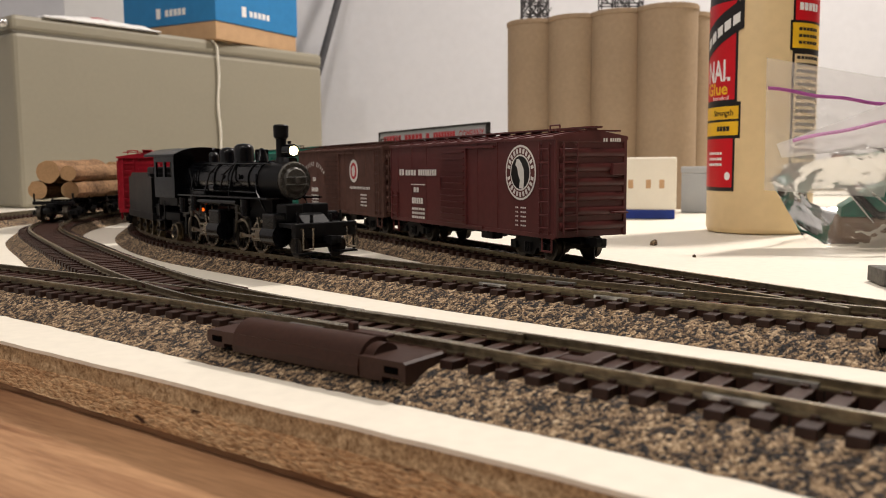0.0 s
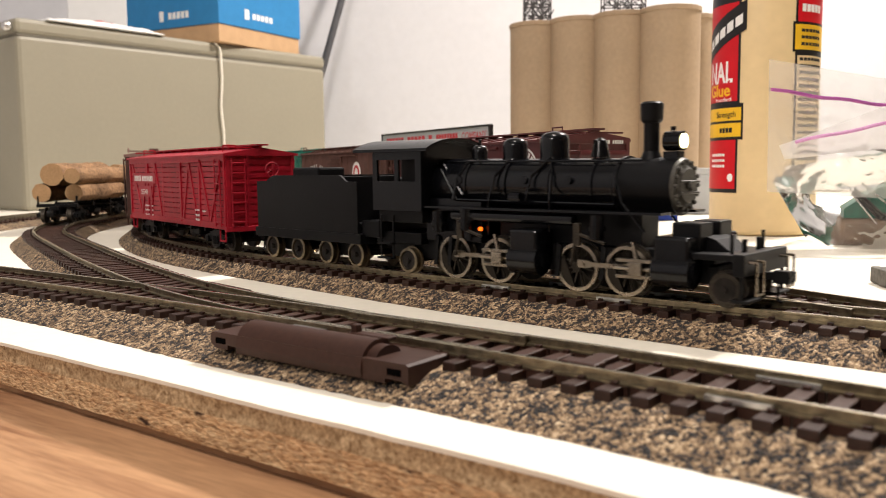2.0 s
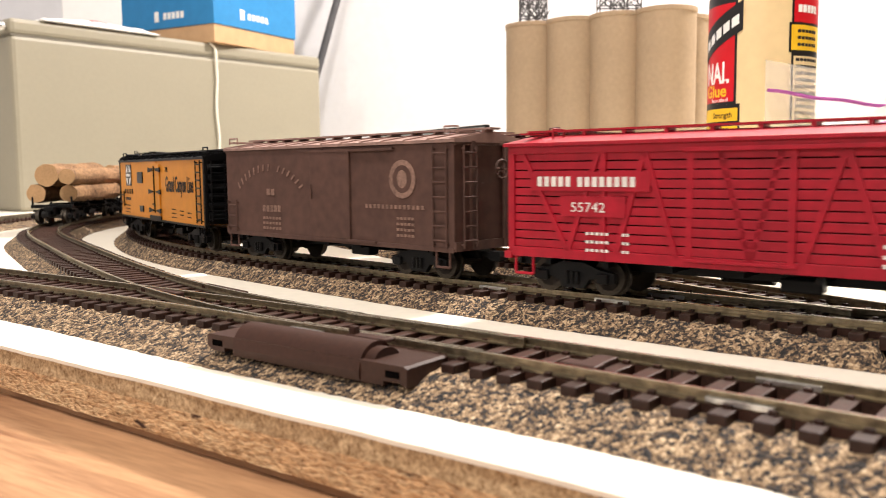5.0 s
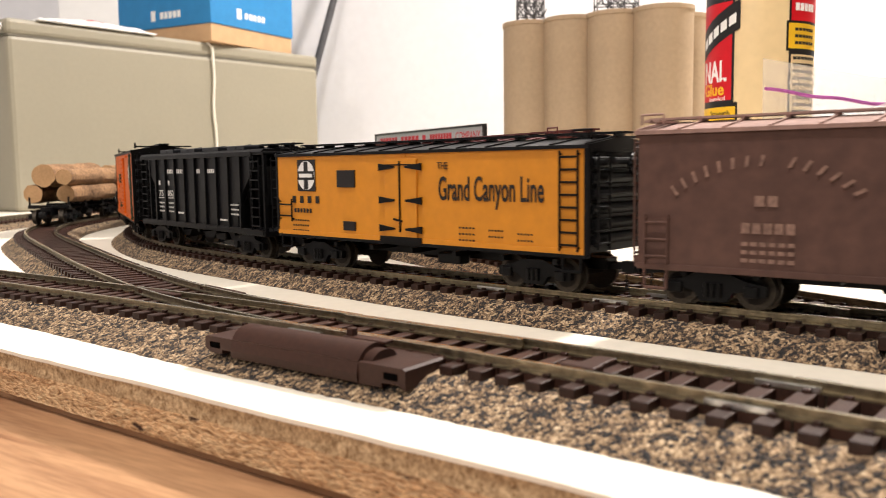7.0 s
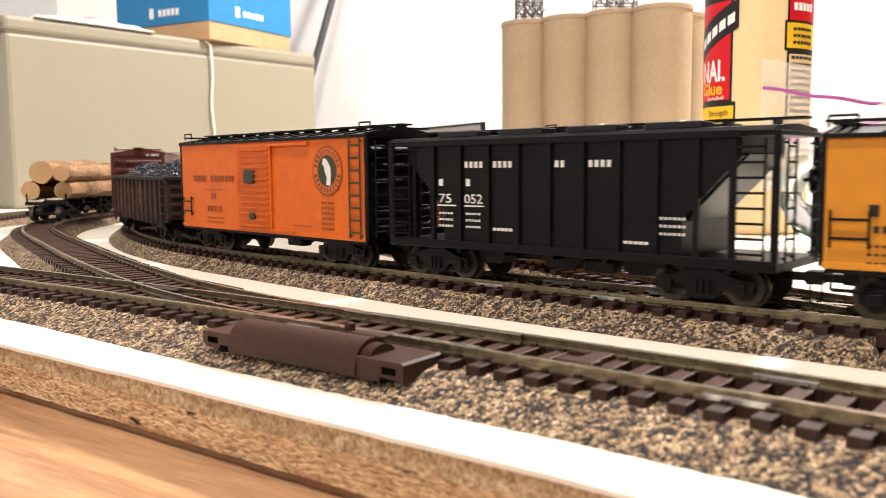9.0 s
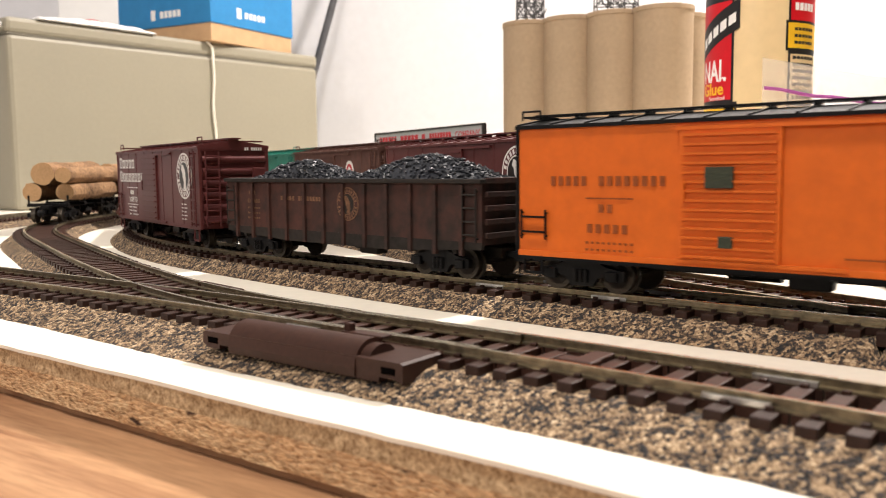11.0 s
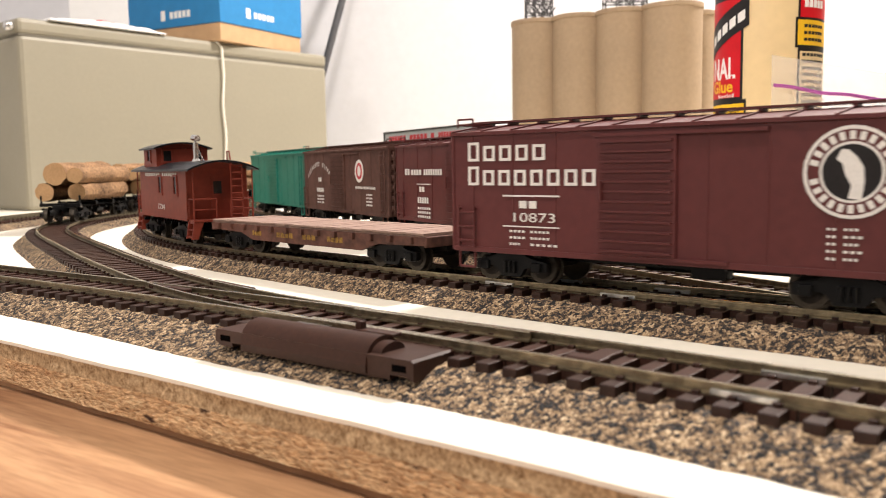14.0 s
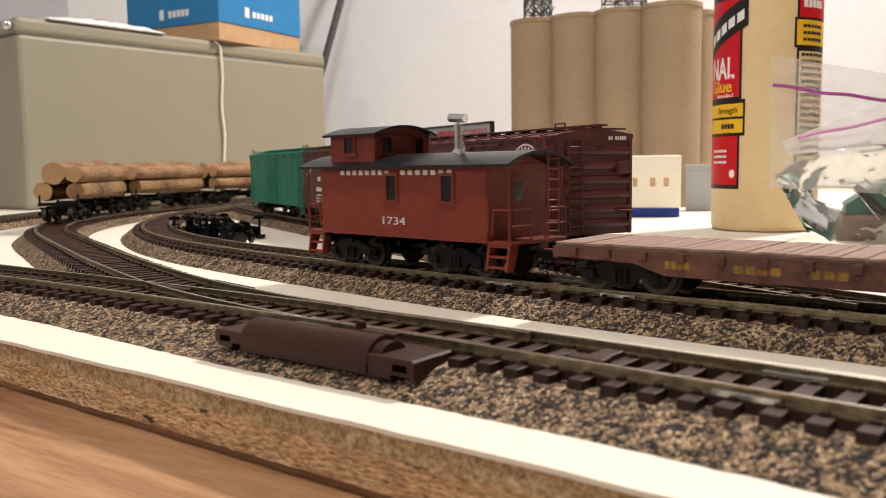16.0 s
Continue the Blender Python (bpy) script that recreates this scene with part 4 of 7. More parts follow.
def stock_car(m):
    """Slatted cattle car with diagonal braces."""
    L, W, zb, zt = 135.0, 32.0, 10.5, 42.0
    car = empty("stock_car", m, "bright red slatted model stock car with white lettering", "stock car", "cars of the train")
    # inner box coloured near-black red: the shade between slats is in its colour
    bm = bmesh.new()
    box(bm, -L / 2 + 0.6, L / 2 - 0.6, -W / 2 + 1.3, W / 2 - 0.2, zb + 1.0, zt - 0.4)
    part("inner_body", bm, RED_SHADE, car, "inside with shade painted near-black behind the slats")
    running_gear(car, L, L * 0.355)
    side = bmesh.new()
    for x in (-L / 2 + 0.9, -37.0, -12.5, 12.5, 37.0, L / 2 - 0.9):
        box(side, x - 0.9, x + 0.9, -W / 2 - 0.7, -W / 2 + 1.4, zb, zt, 0.15)
    box(side, -L / 2, L / 2, -W / 2 - 0.6, -W / 2 + 1.4, zb - 0.2, zb + 2.6, 0.15)
    box(side, -L / 2, L / 2, -W / 2 - 0.8, -W / 2 + 1.4, zt - 2.2, zt + 0.5, 0.15)
    box(side, -14, 40, -W / 2 - 1.5, -W / 2, zt - 2.4, zt - 1.4, 0.1)
    box(side, -14, 14, -W / 2 - 1.2, -W / 2, zb + 1.2, zb + 2.0, 0.1)

    def brace(x0, x1):
        plate(side, [(x0 - 0.8, zb + 2), (x0 + 0.8, zb + 2), (x1 + 0.8, zt - 2), (x1 - 0.8, zt - 2)], -W / 2 - 0.6, -W / 2 + 0.2)

    for a, b in ((-48, -63), (-48, -38.5), (-16, -25), (-33, -25), (3, -5), (3, 10), (15, 24), (33, 24), (49, 38), (49, 63)):
        brace(a, b)
    frame_ = part("side_frame", side, RED, car, "red posts and diagonal braces")
    for i, (x0, x1) in enumerate(((-L / 2 + 1, -12.8), (-12.2, 12.2), (12.8, L / 2 - 1))):
        bm = bmesh.new()
        box(bm, x0, x1, -W / 2 - 0.1 - 0.5 * (i == 1), -W / 2 + 0.8, 0, 2.12, 0.12)
        first = part("slat", bm, RED, frame_)
        n = 11
        first.matrix_basis = at_mm(0, 0, zb + 2.7)
        for k in range(1, n):
            wide = zb + 2.7 + k * 2.46
            twin(first, at_mm(0, 0, wide), frame_)
    bm = bmesh.new()
    box(bm, -60, -23, -W / 2 - 0.9, -W / 2 + 0.2, zt - 12.6, zt - 7.4)
    box(bm, -50, -30, -W / 2 - 0.9, -W / 2 + 0.2, zt - 19.6, zt - 14.0)
    part("name_board", bm, RED, frame_)
    for sgn in (-1, 1):
        bm = bmesh.new()
        x = sgn * L / 2
        box(bm, *sorted((x - sgn * 0.6, x)), -W / 2, W / 2, zb, zt + 1)
        for yy in (-W / 2 + 0.8, -6, 6, W / 2 - 0.8):
            box(bm, *sorted((x, x + sgn * 0.8)), yy - 0.8, yy + 0.8, zb, zt + 1)
        for k in range(10):
            z = zb + 2.5 + k * 2.8
            box(bm, *sorted((x, x + sgn * 0.5)), -W / 2 + 1, W / 2 - 1, z, z + 2.1)
        box(bm, *sorted((x - sgn, x + sgn * 1.6)), -W / 2 - 1, W / 2 + 1, zb - 1, zb + 1.2, 0.2)
        part("end_panel", bm, RED, car)
        ladder(car, -W / 2 + 2, -W / 2 + 8, zb + 1, zt - 1, sgn * (L / 2 + 0.8), RED, 7, sgn)
    ladder(car, L / 2 - 9, L / 2 - 3, zb + 1, zt - 1.5, -W / 2 - 0.5, RED)
    sill_steps(car, L, W, zb, RED)
    bm = bmesh.new()
    o = W / 2 + 1.6
    prism(bm, [(-o, zt), (-o, zt + 0.9), (0, zt + 3.6), (o, zt + 0.9), (o, zt)], -L / 2 - 1.5, L / 2 + 1.5)
    part("roof", bm, RED, car)
    bm = bmesh.new()
    for yy in (-1.9, 0, 1.9):
        box(bm, -L / 2 - 3, L / 2 + 3, yy - 0.85, yy + 0.85, zt + 4.4, zt + 5.0)
    for k in range(11):
        x = -L / 2 + 4 + k * (L - 8) / 10
        box(bm, x - 0.6, x + 0.6, -2.6, 2.6, zt + 3.2, zt + 4.4)
    for sgn in (-1, 1):
        box(bm, *sorted((sgn * (L / 2 - 2), sgn * (L / 2 - 5))), -W / 2 + 2, -2.8, zt + 3.4, zt + 3.9)
        for yy in (-12, -6):
            rod(bm, (sgn * (L / 2 - 12), yy, zt + 2), (sgn * (L / 2 - 12), yy, zt + 4.8), 0.3)
        rod(bm, (sgn * (L / 2 - 12), -12, zt + 4.8), (sgn * (L / 2 - 12), -6, zt + 4.8), 0.3)
    part("running_board", bm, RED, car)
    brake_wheel(car, L / 2 + 0.8, 4, zt - 6, RED)
    bm = bmesh.new()
    y = -W / 2 - 0.92
    bars(bm, -57.5, zt - 11.4, 11.5, 2.8, y, 5, 0.34)
    bars(bm, -44.5, zt - 11.4, 18, 2.7, y, 8, 0.34)
    words(bm, "55742", -46.5, zt - 18.3, 2.6, y, 10.5)
    y = -W / 2 - 0.62
    for z, n in ((zt - 24.6, 5), (zt - 26.9, 5), (zt - 29.2, 5)):
        bars(bm, -42, z, 7.5, 0.8, y, n, 0.35)
        bars(bm, -31, z, 2.4, 0.8, y, 2, 0.35)
    for z in (zt - 24.6, zt - 26.9, zt - 29.0):
        bars(bm, 32, z, 5.5, 0.9, y, 4, 0.35)
    bars(bm, 41, zt - 24.8, 4, 0.8, y, 3, 0.35)
    part("lettering", bm, LETTER, car, "white lettering on red")
    return car


def reefer(m, label, L, W, zb, zt, body, kind):
    """Refrigerator car: coloured sides, black ends and roof."""
    car = empty("refrigerator_car", m, label, "refrigerator car", "cars of the train")
    box_body(car, L, W, zb, zt, body, end_mat=BLACK, roof=BLACK, walk_mat=BLACK, seams=1)
    running_gear(car, L, L * 0.355)
    y = -W / 2
    ladder(car, L / 2 - 8.5, L / 2 - 2.5, zb + 0.5, zt - 1.0, y, GOAT if kind == "emblem" else BLACK, 8)
    ladder(car, -L / 2 + 1.5, -L / 2 + 9.5, zb + 4.5, zb + 13, y, BLACK, 2)
    for sgn in (-1, 1):
        ladder(car, -W / 2 + 2.5, -W / 2 + 8.5, zb + 1, zt - 1.5, sgn * (L / 2 + 1.0), BLACK, 8, sgn)
        ladder(car, W / 2 - 8.5, W / 2 - 2.5, zb + 1, zt - 1.5, sgn * (L / 2 + 1.0), BLACK, 8, sgn)
    brake_wheel(car, L / 2 + 1, 3, zt - 5, BLACK)
    sill_steps(car, L, W, zb, BLACK)
    bm = bmesh.new()
    box(bm, -L / 2 + 0.5, L / 2 - 0.5, y - 0.3, y + 2, zb - 1.4, zb - 0.4)
    box(bm, L / 2 - 0.8, L / 2 + 0.3, y - 0.4, y + 1.5, zb - 1.2, zt)
    part("side_sill", bm, BLACK, car)
    y -= 0.22
    fixed = list(car.children)
    if kind == "slogan":
        d = bmesh.new()
        box(d, -6, 9, y - 0.5, y + 0.3, zb + 1.0, zt - 2.2, 0.15)
        door = part("door", d, body, car)
        for z in (zb + 4, zb + 13.5, zb + 24.5):
            for s2 in (-1, 1):
                h = bmesh.new()
                plate(h, [(1.5 + s2 * u, z + w) for u, w in ((10, -1.2), (10, 1.2), (6.4, 0.7), (2.6, 0.3), (2.6, -0.3), (6.4, -0.7))][::s2], y - 1.0, y - 0.4)
                part("hinge", h, BLACK, door, "black strap hinge")
        h = bmesh.new()
        rod(h, (1.5, y - 0.8, zb + 3), (1.5, y - 0.8, zt - 3), 0.35)
        rod(h, (-1.5, y - 0.8, zb + 7.2), (2.5, y - 0.8, zb + 6.6), 0.4)
        box(h, -6, 9, y - 0.8, y - 0.3, zt - 4.4, zt - 4.0)
        box(h, -8.5, 11, y - 0.7, y - 0.2, zb - 0.6, zb + 1.4)
        part("lock_bar", h, BLACK, door, "black lock bar and sill")
        for x0, x1, z0, z1 in ((-31.0, -21.5, zb + 17.6, zb + 23.6), (-28, -21.5, zb + 2.4, zb + 5.6)):
            b2 = bmesh.new()
            box(b2, x0, x1, y - 0.4, y + 0.2, z0, z1, 0.1)
            part("plate", b2, LABEL_BLACK, car, "black square plate")
        b2 = bmesh.new()
        box(b2, -54.0, -43.5, y - 0.15, y + 0.1, zb + 16, zb + 27.6, 0, 0)
        plate(b2, disc(-48.7, zb + 21.8, 5.0, 5.4), y - 0.25, y - 0.1, 1)
        box(b2, -49.9, -47.5, y - 0.35, y - 0.2, zb + 16.6, zb + 27.0, 0, 0)
        box(b2, -53.6, -43.9, y - 0.36, y - 0.2, zb + 20.2, zb + 23.4, 0, 0)
        box(b2, -52.6, -44.9, y - 0.44, y - 0.3, zb + 21.1, zb + 22.5, 0, 1)
        part("emblem", b2, [LABEL_BLACK, LABEL_WHITE], car, "black and white cross emblem")
        b2 = bmesh.new()
        for k in range(4):
            box(b2, -57.5 + k * 4.6, -55.4 + k * 4.6, y - 0.1, y, zb + 11.6, zb + 14.2)
        bars(b2, -56.5, zb + 8.0, 11, 1.6, y, 6, 0.35)
        for k in range(3):
            bars(b2, -57.5, zb + 4.8 - k * 1.9, 10, 0.6, y, 7, 0.4)
        words(b2, "THE", 18, zb + 23.6, 2.2, y, 4.5)
        words(b2, "Grand Canyon Line", 18.5, zb + 14.0, 7.4, y, 41, bold=0.012)
        for k in range(3):
            bars(b2, 27, zb + 5.2 - k * 1.9, 7, 0.55, y, 5, 0.45)
            bars(b2, 50, zb + 4.2 - k * 1.9, 6, 0.55, y, 5, 0.45)
            if k < 2:
                bars(b2, 39, zb + 4.8 - k * 1.9, 6, 0.55, y, 5, 0.45)
        part("lettering", b2, INK, car, "tall black lettering on yellow")
        for o in list(car.children):
            if o not in fixed:
                o.matrix_basis = at_mm(-3.5, 0, 0) @ o.matrix_basis
    else:
        slide_door(car, -17, 8, zb + 1.4, zt - 2.2, y, body, 14)
        herald(car, 44, zt - 12, 9.0, y, MAROON, GOAT, LETTER, LETTER_DIM, ORANGE)
        for x0, x1, z0, z1 in ((-10, -3, zb + 19.4, zb + 24.6), (-6.4, -3, zb + 4.8, zb + 7.6)):
            b2 = bmesh.new()
            box(b2, x0, x1, y - 2.0, y - 1.0, z0, z1, 0.1)
            part("plate", b2, GOAT, car, "small dark plate on the door")
        b2 = bmesh.new()
        bars(b2, -55, zt - 16.4, 12, 2.6, y, 5, 0.4)
        bars(b2, -40, zt - 16.4, 20, 2.6, y, 8, 0.4)
        box(b2, -44, -30, y - 0.1, y, zt - 20, zt - 19.6)
        bars(b2, -40, zt - 23.6, 5, 2.2, y, 2, 0.4)
        bars(b2, -43.5, zt - 29.2, 13, 2.4, y, 5, 0.4)
        for k in range(2):
            bars(b2, -44, zt - 32.2 - k * 1.9, 15, 0.6, y, 9, 0.45)
        for k in range(6):
            bars(b2, 40, zt - 24 - k * 1.9, 8, 0.8, y, 4, 0.3)
        box(b2, 22, 34, y - 0.1, y, zb + 3.4, zb + 3.8)
        part("lettering", b2, MAROON, car, "dark red-brown lettering")
    return car


def covered_hopper(m):
    """Black covered hopper with open ends, ribs and slanted end sheets."""
    L, W, zb, zt = 128.0, 31.0, 11.0, 43.5
    car = empty("covered_hopper_car", m, "black covered hopper car with white lettering", "hopper car", "cars of the train")
    bm = bmesh.new()
    a = L / 2
    plate(bm, [(-a + 9, zt), (a - 9, zt), (a - 9, zt - 6), (a - 24, zb + 11), (a - 24, zb), (-a + 24, zb), (-a + 24, zb + 11), (-a + 9, zt - 6)], -W / 2 + 0.6, W / 2 - 0.6)
    part("body", bm, BLACK, car)
    for sgn in (-1, 1):
        bm = bmesh.new()
        plate(bm, [(sgn * (a - 8), zt - 5.6), (sgn * (a - 24), zb + 10), (sgn * (a - 25), zb + 10), (sgn * (a - 9), zt - 5.2)], -W / 2 + 3, W / 2 - 3)
        for x in (a - 1.5, a - 12):
            for yy in (-W / 2 + 1, W / 2 - 1):
                box(bm, *sorted((sgn * x, sgn * (x + 1.4))), yy - 0.7, yy + 0.7, zb, zt - 0.5)
        box(bm, *sorted((sgn * (a - 24), sgn * a)), -W / 2, W / 2, zb - 1.4, zb + 0.8, 0.2)
        box(bm, *sorted((sgn * (a - 12), sgn * a)), -W / 2, W / 2, zt - 1.2, zt, 0.2)
        part("end_frame", bm, BLACK, car, "open end frame with slanted sheet")
        ladder(car, *sorted((sgn * (a - 10), sgn * (a - 3))), zb + 1, zt - 2, -W / 2 + 0.5, BLACK, 8)
        ladder(car, -W / 2 + 3, -W / 2 + 9, zb + 1, zt - 2, sgn * a, BLACK, 8, sgn)
        ladder(car, W / 2 - 9, W / 2 - 3, zb + 1, zt - 2, sgn * a, BLACK, 8, sgn)
        brake_wheel(car, sgn * a, 2, zt - 12, BLACK, sgn)
    bm = bmesh.new()
    for k in range(9):
        x = -a + 20 + k * (L - 40) / 8
        plate(bm, [(x - 0.7, zb), (x + 0.7, zb), (x + 0.7, zt - 1), (x - 0.7, zt - 1)], -W / 2 - 0.5, -W / 2 + 0.8)
    box(bm, -a + 9, a - 9, -W / 2 - 0.6, -W / 2 + 1, zt - 1.6, zt + 0.3, 0.2)
    box(bm, -a + 1, a - 1, -W / 2 - 0.4, -W / 2 + 1.4, zb - 1.0, zb + 1.4, 0.2)
    part("side_ribs", bm, BLACK, car)
    bm = bmesh.new()
    prism(bm, [(-W / 2 - 0.4, zt), (-W / 2 + 1, zt + 1.1), (0, zt + 1.9), (W / 2 - 1, zt + 1.1), (W / 2 + 0.4, zt)], -a + 1, a - 1)
    part("roof", bm, BLACK, car)
    for k in range(4):
        for yy in (-9.5, 9.5):
            bm = bmesh.new()
            box(bm, -44 + k * 24, -28 + k * 24, yy - 3.5, yy + 3.5, zt + 1.0, zt + 3.0, 0.4)
            rod(bm, (-36 + k * 24, yy - 3.8, zt + 2), (-36 + k * 24, yy + 3.8, zt + 3.4), 0.4)
            part("hatch", bm, GREY_ROOF, car, "roof hatch cover")
    bm = bmesh.new()
    for yy in (-1.6, 0, 1.6):
        box(bm, -a - 1.5, a + 1.5, yy - 0.7, yy + 0.7, zt + 3.0, zt + 3.6)
    for k in range(10):
        x = -a + 6 + k * (L - 12) / 9
        box(bm, x - 0.5, x + 0.5, -2.4, 2.4, zt + 1.6, zt + 3.0)
    part("running_board", bm, BLACK, car)
    for k in (-1, 0, 1):
        bm = bmesh.new()
        plate(bm, [(k * 26 - 9, zb), (k * 26 + 9, zb), (k * 26 + 4, zb - 5.5), (k * 26 - 4, zb - 5.5)], -9, 9)
        part("hopper_bay", bm, BLACK, car)
    running_gear(car, L, 45, 9.0)
    bm = bmesh.new()
    y = -W / 2 + 0.58
    cells = [-a + 20 + k * (L - 40) / 8 for k in range(9)]
    for i, n in ((2, 4), (3, 4), (4, 0), (5, 2), (6, 4)):
        if n:
            bars(bm, cells[i - 1] + 1.6, zt - 8.4, 7.6 * n / 4, 1.9, y, n, 0.42)
    words(bm, "75", cells[0] + 2, zb + 13.2, 2.8, y, 5)
    words(bm, "052", cells[1] + 1.4, zb + 13.2, 2.8, y, 7)
    for i in (0, 1):
        bars(bm, cells[i] + 2, zb + 18.5, 2.6, 2.2, y, 1, 0.4)
        box(bm, cells[i] + 1.4, cells[i] + 9, y - 0.1, y, zb + 12.2, zb + 12.6)
        for k in range(3):
            bars(bm, cells[i] + 2, zb + 9.6 - k * 2.0, 6.0, 0.7, y, 5, 0.42)
    bars(bm, cells[2] + 1.5, zb + 5.2, 7.5, 0.9, y, 5, 0.25)
    bars(bm, cells[6] + 1.5, zb + 3.6, 7.5, 0.8, y, 5, 0.25)
    for k in range(3):
        bars(bm, cells[7] - 0.6 + 1.5, zb + 10.4 - k * 2.0, 7.5, 0.7, y, 6, 0.42)
    part("lettering", bm, LETTER, car, "white lettering on black")
    return car


def coal_load(L, W, z, seed):
    """Heaped coal: a lumpy mound and loose lumps on it."""
    bm = bmesh.new()
    rng = random.Random(seed)

    def top(x, y):
        u = x / (L / 2)
        hump = 10.0 * math.exp(-((u - 0.5) / 0.42) ** 2) + 9.0 * math.exp(-((u + 0.52) / 0.36) ** 2)
        edge = max(0.0, 1 - (abs(y) / (W / 2)) ** 2.4) * max(0.0, 1 - abs(u) ** 14)
        return z - 1.2 + hump * edge + noise.noise((x * 0.35, y * 0.35, seed)) * 1.0

    nx, ny = 90, 20
    grid = [[bm.verts.new((-L / 2 + L * i / nx, -W / 2 + W * j / ny, top(-L / 2 + L * i / nx, -W / 2 + W * j / ny) - 0.3)) for j in range(ny + 1)] for i in range(nx + 1)]
    for i in range(nx):
        for j in range(ny):
            bm.faces.new((grid[i][j], grid[i + 1][j], grid[i + 1][j + 1], grid[i][j + 1]))
    for _ in range(2600):
        x, y = rng.uniform(-L / 2 + 1, L / 2 - 1), rng.uniform(-W / 2 + 0.5, W / 2 - 0.5)
        r = rng.uniform(0.5, 1.05)
        c = Vector((x, y, top(x, y) + r * 0.2))
        rot = Euler((rng.random() * 6, rng.random() * 6, rng.random() * 6)).to_matrix()
        vs = [bm.verts.new(c + rot @ Vector((a * r * rng.uniform(.7, 1.2), b * r * rng.uniform(.7, 1.2), d * r * 0.8))) for a, b, d in ((1, 0, 0), (-1, 0, 0), (0, 1, 0), (0, -1, 0), (0, 0, 1), (0, 0, -1))]
        for q in ((0, 2, 4), (2, 1, 4), (1, 3, 4), (3, 0, 4), (2, 0, 5), (1, 2, 5), (3, 1, 5), (0, 3, 5)):
            bm.faces.new([vs[i] for i in q])
    return bm


def gondola(m):
    L, W, zb, zt = 143.0, 31.0, 9.5, 31.0
    car = empty("gondola_car", m, "weathered brown gondola car heaped with coal", "gondola", "cars of the train")
    bm = bmesh.new()
    box(bm, -L / 2, L / 2, -W / 2 + 0.6, W / 2 - 0.6, zb + 2, zb + 3)
    body = part("floor", bm, GON, car)
    for sgn in (-1, 1):
        bm = bmesh.new()
        box(bm, -L / 2, L / 2, *sorted((sgn * (W / 2 - 0.6), sgn * (W / 2 - 1.4))), zb + 3, zt)
        side = part("side", bm, GON, car, "rusty side streaked with dirt")
        body = side if sgn < 0 else body
        bm = bmesh.new()
        box(bm, *sorted((sgn * L / 2, sgn * (L / 2 - 1))), -W / 2 + 1.4, W / 2 - 1.4, zb + 3, zt)
        end = part("end_panel", bm, GON, car)
        for k in range(5):
            bm = bmesh.new()
            z = zb + 4 + k * 4.2
            box(bm, *sorted((sgn * L / 2, sgn * (L / 2 + 0.9))), -W / 2 + 2, W / 2 - 2, z, z + 1.8, 0.2)
            part("end_rib", bm, GON, end)
    for k in range(12):
        x = -L / 2 + 8 + k * (L - 16) / 11
        b2 = bmesh.new()
        plate(b2, [(x - 0.8, zt - 1), (x + 0.8, zt - 1), (x + 0.7, zb - 1.6), (x - 0.7, zb - 1.6)], -W / 2 - 0.5, -W / 2 + 0.8)
        part("rib", b2, GON, body)
    bm = bmesh.new()
    for yy in (-1, 1):
        box(bm, -L / 2 - 0.6, L / 2 + 0.6, *sorted((yy * (W / 2 + 0.7), yy * (W / 2 - 1.6))), zt - 0.6, zt + 0.8, 0.2)
    for sgn in (-1, 1):
        box(bm, *sorted((sgn * (L / 2 - 1.4), sgn * (L / 2 + 0.8))), -W / 2 + 1.6, W / 2 - 1.6, zt - 0.6, zt + 0.8, 0.2)
    part("top_rim", bm, GRIME, car)
    bm = bmesh.new()
    plate(bm, [(-L / 2, zb + 2.8), (L / 2, zb + 2.8), (L / 2, zb + 0.6), (30, zb - 1.6), (-30, zb - 1.6), (-L / 2, zb + 0.6)], -W / 2 + 0.5, -W / 2 + 1.6)
    plate(bm, [(-L / 2, zb + 2.8), (L / 2, zb + 2.8), (L / 2, zb + 0.6), (30, zb - 1.6), (-30, zb - 1.6), (-L / 2, zb + 0.6)], W / 2 - 1.6, W / 2 - 0.5)
    part("side_sill", bm, GRIME, car)
    ladder(car, -L / 2 + 1.5, -L / 2 + 7, zb + 3, zt - 2, -W / 2 + 0.4, GRIME, 4)
    ladder(car, L / 2 - 7, L / 2 - 1.5, zb + 3, zt - 2, -W / 2 + 0.4, GRIME, 4)
    part("coal_load", coal_load(L - 4, W - 3.4, zt - 0.5, 5), COAL, car, "heaped black coal")
    running_gear(car, L, L * 0.36, 8.6, GRIME)
    y = -W / 2 + 0.55
    bm = bmesh.new()
    bars(bm, -55, zt - 5.6, 5, 1.5, y, 2, 0.25)
    bars(bm, -56, zt - 9.0, 9, 1.6, y, 6, 0.35)
    for k in range(3):
        bars(bm, -56, zt - 11.4 - k * 2, 9, 0.7, y, 6, 0.4)
    bars(bm, -33, zt - 7.6, 9.5, 1.7, y, 5, 0.35)
    bars(bm, -21.5, zt - 7.6, 14.5, 1.7, y, 8, 0.35)
    part("lettering", bm, LETTER_DIM, car, "faded gold lettering")
    herald(car, 8.0, zt - 8.2, 6.0, y - 0.1, LETTER_DIM, GRIME, LETTER_DIM, LETTER_DIM, GON)
    return car


